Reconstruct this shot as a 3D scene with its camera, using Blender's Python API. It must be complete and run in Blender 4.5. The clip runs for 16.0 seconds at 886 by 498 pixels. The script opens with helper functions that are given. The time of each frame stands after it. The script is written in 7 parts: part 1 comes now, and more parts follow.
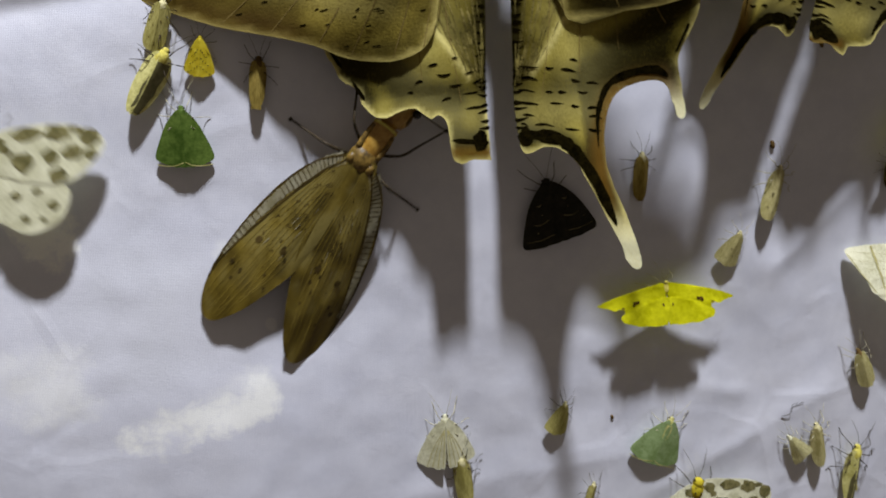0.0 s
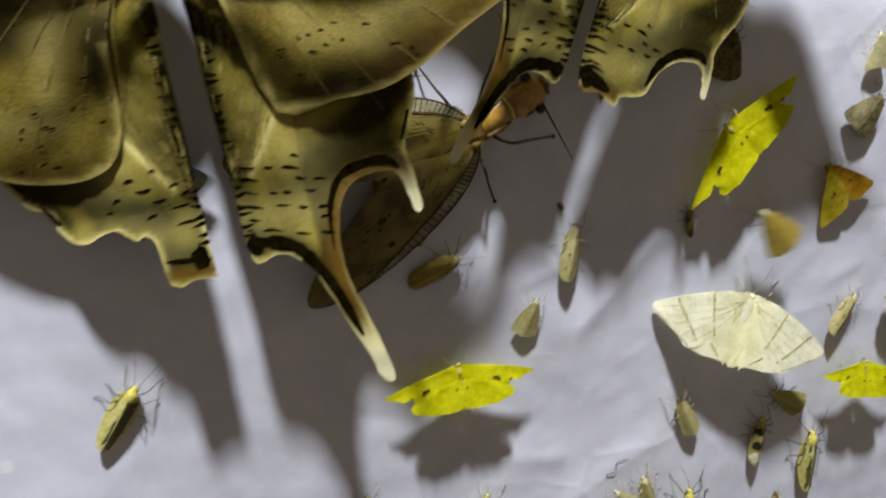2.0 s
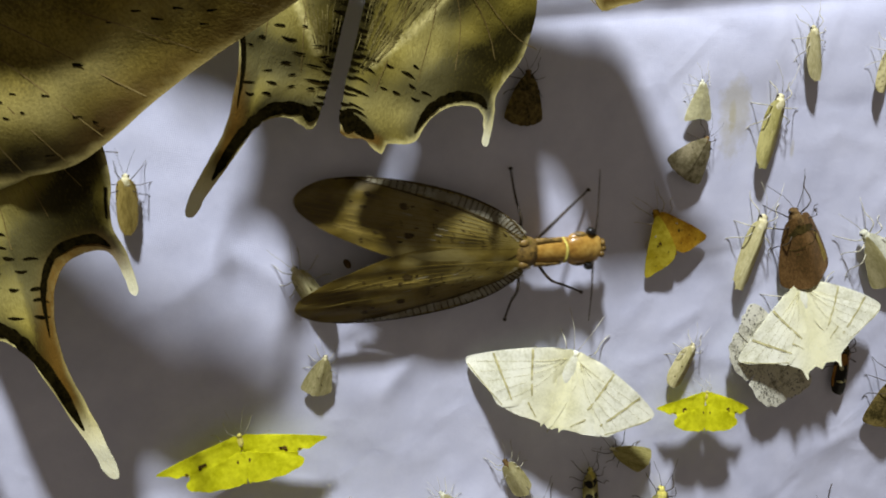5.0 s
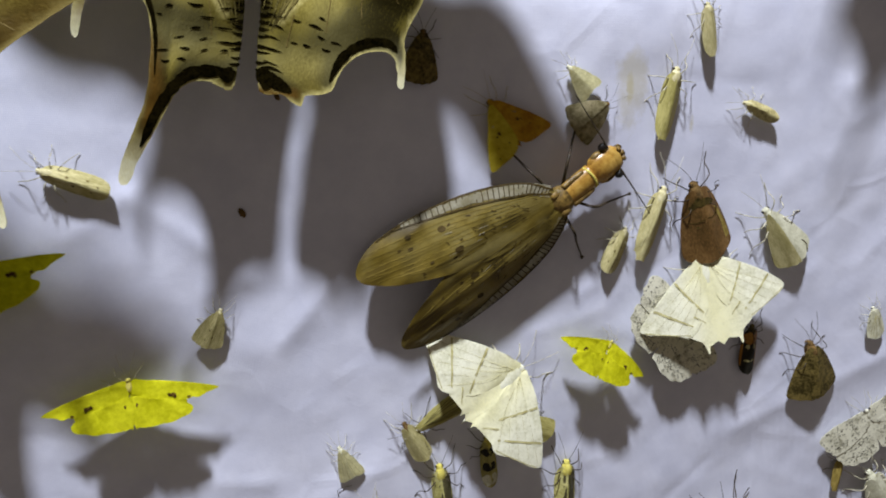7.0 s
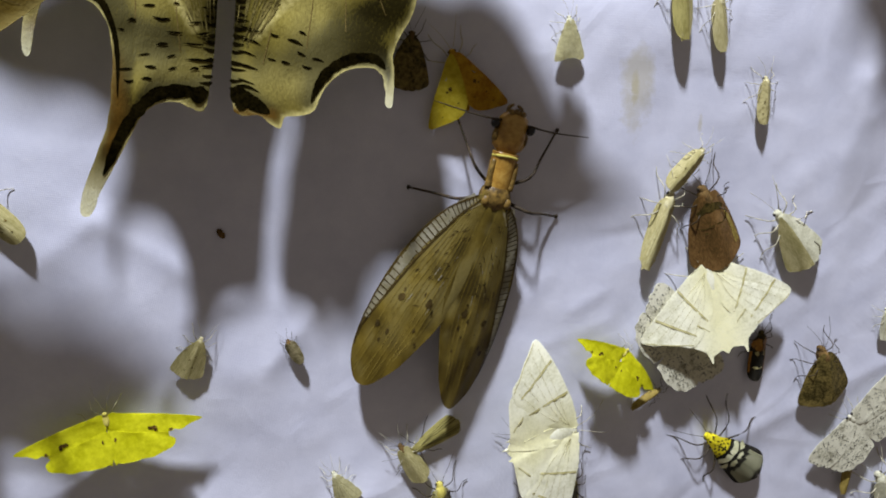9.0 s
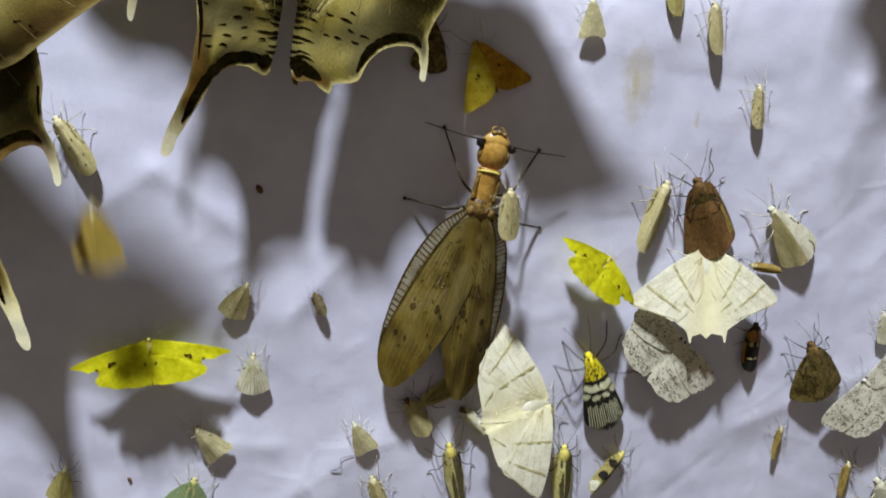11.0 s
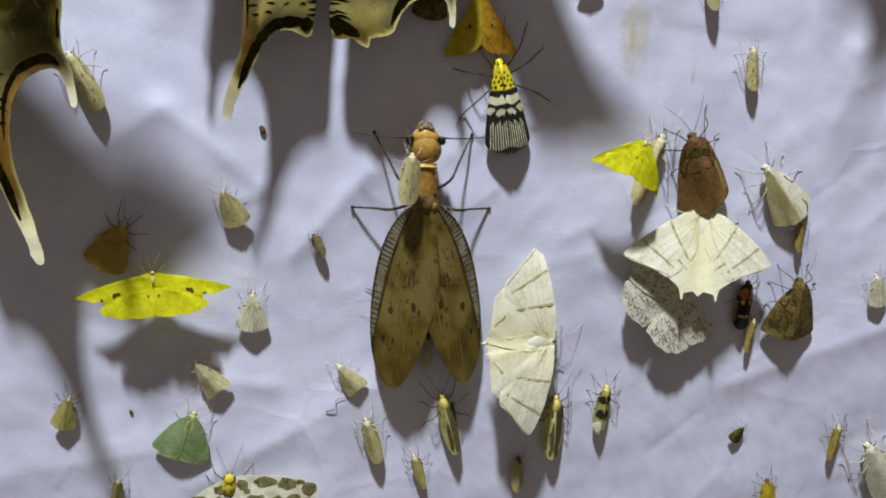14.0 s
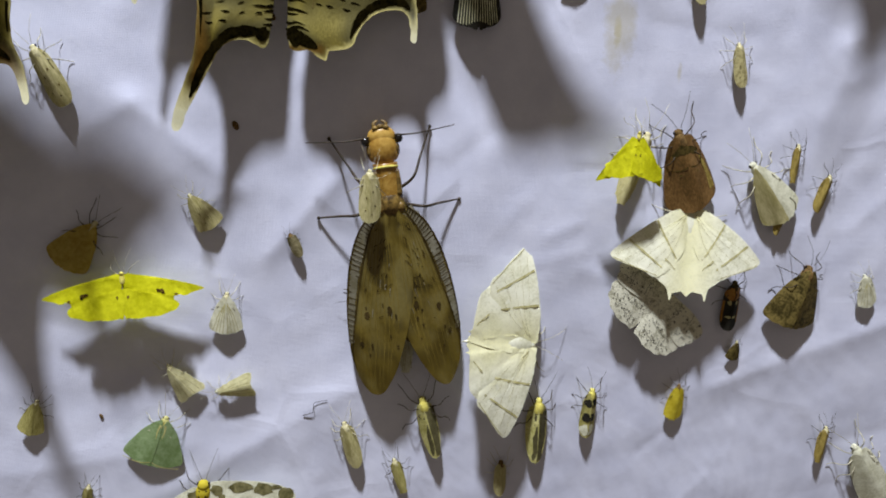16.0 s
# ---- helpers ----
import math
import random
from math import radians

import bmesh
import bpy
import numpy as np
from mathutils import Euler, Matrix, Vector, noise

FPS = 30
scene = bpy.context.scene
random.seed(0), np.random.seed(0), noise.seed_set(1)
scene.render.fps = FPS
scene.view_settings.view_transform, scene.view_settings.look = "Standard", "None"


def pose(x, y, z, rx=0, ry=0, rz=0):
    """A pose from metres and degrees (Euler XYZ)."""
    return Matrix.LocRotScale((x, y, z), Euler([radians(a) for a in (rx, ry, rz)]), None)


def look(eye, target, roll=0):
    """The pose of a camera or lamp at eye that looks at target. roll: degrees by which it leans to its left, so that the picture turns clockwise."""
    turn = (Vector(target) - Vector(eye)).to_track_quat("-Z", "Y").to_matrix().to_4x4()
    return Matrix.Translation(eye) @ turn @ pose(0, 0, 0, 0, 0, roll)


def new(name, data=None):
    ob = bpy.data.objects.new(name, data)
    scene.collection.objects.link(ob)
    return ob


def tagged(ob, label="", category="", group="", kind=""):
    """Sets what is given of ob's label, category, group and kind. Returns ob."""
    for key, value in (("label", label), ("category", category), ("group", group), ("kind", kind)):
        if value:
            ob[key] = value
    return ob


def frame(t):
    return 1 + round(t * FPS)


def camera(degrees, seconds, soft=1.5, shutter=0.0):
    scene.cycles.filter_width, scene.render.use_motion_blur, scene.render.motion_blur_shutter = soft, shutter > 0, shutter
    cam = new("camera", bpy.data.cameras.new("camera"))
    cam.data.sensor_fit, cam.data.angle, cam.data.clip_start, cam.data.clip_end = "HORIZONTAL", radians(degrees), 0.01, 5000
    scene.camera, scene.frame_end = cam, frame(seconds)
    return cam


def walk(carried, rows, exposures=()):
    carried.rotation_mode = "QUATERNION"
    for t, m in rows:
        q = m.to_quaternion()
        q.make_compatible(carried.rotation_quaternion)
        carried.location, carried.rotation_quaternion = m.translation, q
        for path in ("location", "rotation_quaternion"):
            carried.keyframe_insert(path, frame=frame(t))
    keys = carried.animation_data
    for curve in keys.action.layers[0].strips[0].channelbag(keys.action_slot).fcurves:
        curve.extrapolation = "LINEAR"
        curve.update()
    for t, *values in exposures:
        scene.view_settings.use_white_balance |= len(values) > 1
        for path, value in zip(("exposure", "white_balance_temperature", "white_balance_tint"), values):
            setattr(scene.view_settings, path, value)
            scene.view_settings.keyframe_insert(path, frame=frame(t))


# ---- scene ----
cam = camera(66.3, 16.0, 1.9, 0.5)
PATH = [
    (0.0, look((-0.1830, -0.1808, 0.0473), (-0.1525, 0.0116, 0.0019), 1.08)),
    (0.5, look((-0.1759, -0.1887, 0.0527), (-0.1480, 0.0026, 0.0014), -0.60)),
    (1.0, look((-0.1668, -0.1876, 0.0601), (-0.1365, 0.0019, 0.0038), -1.09)),
    (1.5, look((-0.1474, -0.1781, 0.0602), (-0.1100, 0.0108, 0.0063), -2.39)),
    (2.0, look((-0.1289, -0.1646, 0.0765), (-0.0864, 0.0222, 0.0190), -2.87)),
    (2.5, look((-0.1035, -0.1582, 0.0813), (-0.0612, 0.0278, 0.0213), -3.96)),
    (3.0, look((-0.0744, -0.1477, 0.0811), (-0.0265, 0.0368, 0.0208), -4.22)),
    (3.3, look((-0.0637, -0.1563, 0.0870), (-0.0200, 0.0296, 0.0276), -4.72)),
    (3.5, look((-0.0691, -0.1610, 0.0925), (-0.0287, 0.0259, 0.0337), -5.04)),
    (3.7, look((-0.0703, -0.1604, 0.0914), (-0.0312, 0.0264, 0.0314), -4.70)),
    (5.8, look((-0.0699, -0.1603, 0.0723), (-0.0264, 0.0261, 0.0143), -2.75)),
    (6.0, look((-0.0638, -0.1634, 0.0664), (-0.0201, 0.0237, 0.0107), -2.58)),
    (6.2, look((-0.0546, -0.1677, 0.0670), (-0.0112, 0.0194, 0.0112), -2.12)),
    (6.5, look((-0.0514, -0.1724, 0.0672), (-0.0084, 0.0147, 0.0109), -1.49)),
    (7.0, look((-0.0480, -0.1743, 0.0669), (-0.0043, 0.0141, 0.0161), -1.75)),
    (7.5, look((-0.0462, -0.1692, 0.0655), (0.0009, 0.0186, 0.0156), -1.69)),
    (8.0, look((-0.0456, -0.1643, 0.0692), (0.0026, 0.0212, 0.0123), -1.44)),
    (8.5, look((-0.0532, -0.1603, 0.0680), (-0.0030, 0.0253, 0.0132), -1.91)),
    (8.7, look((-0.0496, -0.1597, 0.0759), (-0.0015, 0.0248, 0.0156), -2.14)),
    (10.8, look((-0.0357, -0.1846, 0.0633), (-0.0065, 0.0075, 0.0160), -0.84)),
    (11.0, look((-0.0392, -0.1867, 0.0613), (-0.0083, 0.0051, 0.0138), -0.38)),
    (11.5, look((-0.0352, -0.1919, 0.0538), (-0.0084, 0.0015, 0.0104), -0.77)),
    (12.0, look((-0.0299, -0.1869, 0.0550), (-0.0020, 0.0057, 0.0088), -0.64)),
    (12.5, look((-0.0345, -0.1934, 0.0536), (-0.0073, -0.0011, 0.0056), -0.34)),
    (13.0, look((-0.0392, -0.1987, 0.0509), (-0.0113, -0.0067, 0.0024), 0.42)),
    (13.5, look((-0.0390, -0.1972, 0.0499), (-0.0106, -0.0055, 0.0003), 0.61)),
    (14.0, look((-0.0359, -0.1958, 0.0468), (-0.0085, -0.0034, -0.0003), 0.80)),
    (14.5, look((-0.0334, -0.1909, 0.0499), (-0.0035, 0.0012, 0.0028), 0.99)),
    (15.0, look((-0.0322, -0.1884, 0.0476), (-0.0006, 0.0034, 0.0006), 1.15)),
    (15.5, look((-0.0311, -0.1928, 0.0499), (-0.0016, -0.0011, 0.0010), 0.96)),
    (16.0, look((-0.0316, -0.1908, 0.0472), (-0.0020, 0.0009, -0.0016), 1.03)),
]
walk(cam, PATH, [(0.0, -0.17, 7100, 7), (1.5, -0.06, 7250, 6), (2.5, 0.02, 7250, 6), (3.5, 0.08, 6950, 6), (6.0, 0.03, 6580, 10), (11.0, 0.07, 6620, 10), (13.0, 0.08, 6580, 10), (16.0, 0.06, 6580, 10)])

# ---- light: one bright bulb above the sheet, dim night around ----
world = bpy.data.worlds.new("night")
scene.world = world
world.use_nodes = True
bg = world.node_tree.nodes["Background"]
bg.inputs["Color"].default_value = (1.0, 0.86, 0.75, 1)
bg.inputs["Strength"].default_value = 0.116
bulb = bpy.data.lights.new("bulb", "POINT")
bulb.energy = 71.0
bulb.shadow_soft_size = 0.034
bulb.color = (0.865, 0.92, 1.055)
new("bulb", bulb).location = (-0.14, -0.29, 0.90)


# ---- materials ----
def nodes_of(name):
    m = bpy.data.materials.new(name)
    m.use_nodes = True
    t = m.node_tree
    t.nodes.clear()
    return m, t


def node(t, kind, **values):
    n = t.nodes.new(kind)
    for k, v in values.items():
        k = k.replace("_", " ")
        n.inputs[k].default_value = v
    return n


def ramp(t, stops, fac):
    r = t.nodes.new("ShaderNodeValToRGB")
    e = r.color_ramp.elements
    while len(e) < len(stops):
        e.new(0.5)
    for el, (p, c) in zip(e, stops):
        el.position, el.color = p, (*c, 1)
    t.links.new(fac, r.inputs["Fac"])
    return r.outputs["Color"]


def skin(name, dark, light, grain=900.0, blotch=120.0, rough=0.6, through_light=0.0, bump=0.3, spec=0.12, stretch=(1, 1, 1), extra=None, low=0.41, high=0.64, pattern=None):
    """Scales, fur or chitin: two colours mixed by blotches and grain; through_light: share of light let through."""
    m, t = nodes_of(name)
    tc = t.nodes.new("ShaderNodeTexCoord")
    mp = t.nodes.new("ShaderNodeMapping")
    mp.inputs["Scale"].default_value = stretch
    t.links.new(tc.outputs["Object"], mp.inputs["Vector"])
    info = t.nodes.new("ShaderNodeObjectInfo")
    big = node(t, "ShaderNodeTexNoise", Scale=blotch, Detail=3.0, Roughness=0.6)
    big.noise_dimensions = "4D"
    t.links.new(info.outputs["Random"], big.inputs["W"])
    fine = node(t, "ShaderNodeTexNoise", Scale=grain, Detail=2.0, Roughness=0.7)
    for n in (big, fine):
        t.links.new(mp.outputs["Vector"], n.inputs["Vector"])
    mix = t.nodes.new("ShaderNodeMath")
    mix.operation = "MULTIPLY_ADD"
    t.links.new(fine.outputs["Fac"], mix.inputs[0])
    mix.inputs[1].default_value = 0.45
    half = t.nodes.new("ShaderNodeMath")
    half.operation = "MULTIPLY"
    half.inputs[1].default_value = 0.6
    t.links.new(big.outputs["Fac"], half.inputs[0])
    t.links.new(half.outputs[0], mix.inputs[2])
    stops = [(low, dark), (high, light)] if not extra else [(low, dark), ((low + high) / 2, extra), (high, light)]
    col = ramp(t, stops, mix.outputs[0])
    if pattern:
        at = t.nodes.new("ShaderNodeAttribute")
        at.attribute_name = "pattern"
        sp = t.nodes.new("ShaderNodeSeparateColor")
        t.links.new(at.outputs["Color"], sp.inputs[0])
        for channel, paint in zip(("Red", "Green", "Blue", "Alpha"), pattern):
            mx = t.nodes.new("ShaderNodeMix")
            mx.data_type = "RGBA"
            mr = node(t, "ShaderNodeMath")
            mr.operation = "MULTIPLY_ADD"
            mr.use_clamp = True
            wob = node(t, "ShaderNodeMath")
            wob.operation = "MULTIPLY_ADD"
            wob.inputs[1].default_value, wob.inputs[2].default_value = 1.0, 0.55
            t.links.new(fine.outputs["Fac"], wob.inputs[0])
            t.links.new(at.outputs["Alpha"] if channel == "Alpha" else sp.outputs[channel], mr.inputs[0])
            t.links.new(wob.outputs[0], mr.inputs[1])
            mr.inputs[2].default_value = 0.0
            t.links.new(mr.outputs[0], mx.inputs["Factor"])
            t.links.new(col, mx.inputs["A"])
            mx.inputs["B"].default_value = (*paint, 1)
            col = mx.outputs["Result"]
    p = node(t, "ShaderNodeBsdfPrincipled", Roughness=rough)
    p.inputs["Specular IOR Level"].default_value = spec
    t.links.new(col, p.inputs["Base Color"])
    b = node(t, "ShaderNodeBump", Strength=bump, Distance=0.0003)
    t.links.new(mix.outputs[0], b.inputs["Height"])
    t.links.new(b.outputs["Normal"], p.inputs["Normal"])
    out = t.nodes.new("ShaderNodeOutputMaterial")
    if through_light:
        tr = t.nodes.new("ShaderNodeBsdfTranslucent")
        t.links.new(col, tr.inputs["Color"])
        ms = t.nodes.new("ShaderNodeMixShader")
        ms.inputs[0].default_value = through_light
        t.links.new(p.outputs[0], ms.inputs[1])
        t.links.new(tr.outputs[0], ms.inputs[2])
        t.links.new(ms.outputs[0], out.inputs["Surface"])
    else:
        t.links.new(p.outputs[0], out.inputs["Surface"])
    return m


def cloth():
    m, t = nodes_of("white_cloth")
    tc = t.nodes.new("ShaderNodeTexCoord")
    big = node(t, "ShaderNodeTexNoise", Scale=9.0, Detail=4.0, Roughness=0.6)
    mid = node(t, "ShaderNodeTexNoise", Scale=70.0, Detail=6.0, Roughness=0.7)
    for n in (big, mid):
        t.links.new(tc.outputs["Object"], n.inputs["Vector"])
    add = t.nodes.new("ShaderNodeMath")
    add.operation = "ADD"
    t.links.new(big.outputs["Fac"], add.inputs[0])
    t.links.new(mid.outputs["Fac"], add.inputs[1])
    half = t.nodes.new("ShaderNodeMath")
    half.operation = "MULTIPLY"
    half.inputs[1].default_value = 0.5
    t.links.new(add.outputs[0], half.inputs[0])
    col = ramp(t, [(0.36, (0.615, 0.625, 0.735)), (0.64, (0.765, 0.77, 0.87))], half.outputs[0])
    # old yellow water stains and painted-on light patches at their places on the cloth
    for cx, cz, rx, rz, turn, soft, amount, tint in STAINS_AND_LIGHT:
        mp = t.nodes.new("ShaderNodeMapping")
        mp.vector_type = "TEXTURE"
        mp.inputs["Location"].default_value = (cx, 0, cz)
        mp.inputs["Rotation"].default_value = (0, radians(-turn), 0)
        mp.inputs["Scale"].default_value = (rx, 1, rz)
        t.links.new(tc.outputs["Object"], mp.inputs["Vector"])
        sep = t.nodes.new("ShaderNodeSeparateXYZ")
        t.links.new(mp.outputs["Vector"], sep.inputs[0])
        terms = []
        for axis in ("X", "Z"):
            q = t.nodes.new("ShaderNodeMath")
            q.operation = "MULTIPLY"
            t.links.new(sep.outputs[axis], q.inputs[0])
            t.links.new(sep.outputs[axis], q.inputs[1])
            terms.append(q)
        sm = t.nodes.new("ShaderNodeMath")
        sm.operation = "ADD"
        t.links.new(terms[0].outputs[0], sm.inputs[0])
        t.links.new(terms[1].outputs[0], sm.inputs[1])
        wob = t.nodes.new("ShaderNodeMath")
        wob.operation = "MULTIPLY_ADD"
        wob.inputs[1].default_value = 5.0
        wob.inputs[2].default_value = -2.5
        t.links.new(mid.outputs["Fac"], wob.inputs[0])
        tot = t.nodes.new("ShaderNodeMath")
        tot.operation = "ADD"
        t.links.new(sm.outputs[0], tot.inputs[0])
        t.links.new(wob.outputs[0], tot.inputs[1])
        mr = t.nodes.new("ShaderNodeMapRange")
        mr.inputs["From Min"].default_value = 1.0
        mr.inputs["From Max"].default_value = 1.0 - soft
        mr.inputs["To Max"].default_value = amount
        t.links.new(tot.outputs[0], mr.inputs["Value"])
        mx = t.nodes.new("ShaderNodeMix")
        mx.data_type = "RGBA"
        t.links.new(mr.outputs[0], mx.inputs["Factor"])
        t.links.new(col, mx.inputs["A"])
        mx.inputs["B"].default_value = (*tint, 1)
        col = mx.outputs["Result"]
    p = node(t, "ShaderNodeBsdfPrincipled", Roughness=0.55)
    p.inputs["Specular IOR Level"].default_value = 0.35
    t.links.new(col, p.inputs["Base Color"])
    # weave
    weave = None
    for axis in ("X", "Z"):
        w = node(t, "ShaderNodeTexWave", Scale=800.0, Distortion=2.0, Detail=1.0)
        w.bands_direction = axis
        t.links.new(tc.outputs["Object"], w.inputs["Vector"])
        if weave:
            a = t.nodes.new("ShaderNodeMath")
            a.operation = "ADD"
            t.links.new(weave, a.inputs[0])
            t.links.new(w.outputs["Fac"], a.inputs[1])
            weave = a.outputs[0]
        else:
            weave = w.outputs["Fac"]
    crumple = t.nodes.new("ShaderNodeMath")
    crumple.operation = "MULTIPLY_ADD"
    crumple.inputs[1].default_value = 14.0
    t.links.new(mid.outputs["Fac"], crumple.inputs[0])
    t.links.new(weave, crumple.inputs[2])
    # sharp creases
    warp = t.nodes.new("ShaderNodeVectorMath")
    warp.operation = "MULTIPLY_ADD"
    warp.inputs[1].default_value = (0.02, 0.02, 0.02)
    t.links.new(big.outputs["Color"], warp.inputs[0])
    t.links.new(tc.outputs["Object"], warp.inputs[2])
    cells = node(t, "ShaderNodeTexVoronoi", Scale=24.0)
    cells.feature = "DISTANCE_TO_EDGE"
    t.links.new(warp.outputs[0], cells.inputs["Vector"])
    line = t.nodes.new("ShaderNodeMapRange")
    line.inputs["From Min"].default_value, line.inputs["From Max"].default_value = 0.0, 0.05
    line.inputs["To Min"].default_value, line.inputs["To Max"].default_value = 1.0, 0.0
    t.links.new(cells.outputs["Distance"], line.inputs["Value"])
    some = t.nodes.new("ShaderNodeMapRange")
    some.inputs["From Min"].default_value, some.inputs["From Max"].default_value = 0.48, 0.60
    some.inputs["To Min"].default_value, some.inputs["To Max"].default_value = 0.0, 7.0
    t.links.new(big.outputs["Fac"], some.inputs["Value"])
    fold = t.nodes.new("ShaderNodeMath")
    fold.operation = "MULTIPLY_ADD"
    t.links.new(line.outputs[0], fold.inputs[0])
    t.links.new(some.outputs[0], fold.inputs[1])
    t.links.new(crumple.outputs[0], fold.inputs[2])
    b = node(t, "ShaderNodeBump", Strength=0.16, Distance=0.0001)
    t.links.new(fold.outputs[0], b.inputs["Height"])
    t.links.new(b.outputs["Normal"], p.inputs["Normal"])
    out = t.nodes.new("ShaderNodeOutputMaterial")
    t.links.new(p.outputs[0], out.inputs["Surface"])
    return m


# the near-white tint paints bright light on the left into the cloth's colour
YELLOWED, LIT_PATCH = (0.50, 0.44, 0.22), (0.97, 0.97, 0.97)
STAINS_AND_LIGHT = (
    (-0.2324, -0.0132, 0.0262, 0.0247, -4, 3.0, 0.35, LIT_PATCH), (-0.2118, -0.0338, 0.0138, 0.0070, 20, 1.1, 0.6, LIT_PATCH),
    (0.047, 0.060, 0.005, 0.012, 0, 1.0, 0.45, YELLOWED), (0.0465, 0.060, 0.0013, 0.0045, 0, 1.0, 0.55, YELLOWED), (0.0665, 0.050, 0.0010, 0.0040, 0, 1.0, 0.6, YELLOWED), (-0.012, -0.040, 0.004, 0.003, 0, 1.0, 0.15, YELLOWED),
    (-0.2264, -0.0417, 0.0158, 0.0074, 18, 0.8, 0.95, LIT_PATCH),
    (-0.2124, -0.0382, 0.0150, 0.0070, 27, 0.9, 0.95, LIT_PATCH),
    (-0.2553, 0.0149, 0.0160, 0.0075, -73, 0.7, 0.95, LIT_PATCH),
    (-0.2595, 0.0137, 0.0109, 0.0056, -81, 0.5, 0.8, LIT_PATCH),
    (-0.2526, 0.0341, 0.0044, 0.0043, -66, 0.9, 0.6, LIT_PATCH),
    (-0.2577, -0.0276, 0.0150, 0.0120, -32, 1.2, 0.6, LIT_PATCH),
    (-0.2120, 0.0054, 0.0033, 0.0040, 26, 0.9, 0.45, LIT_PATCH),
    (-0.2011, -0.0144, 0.0015, 0.0016, 32, 0.9, 0.35, LIT_PATCH),
)

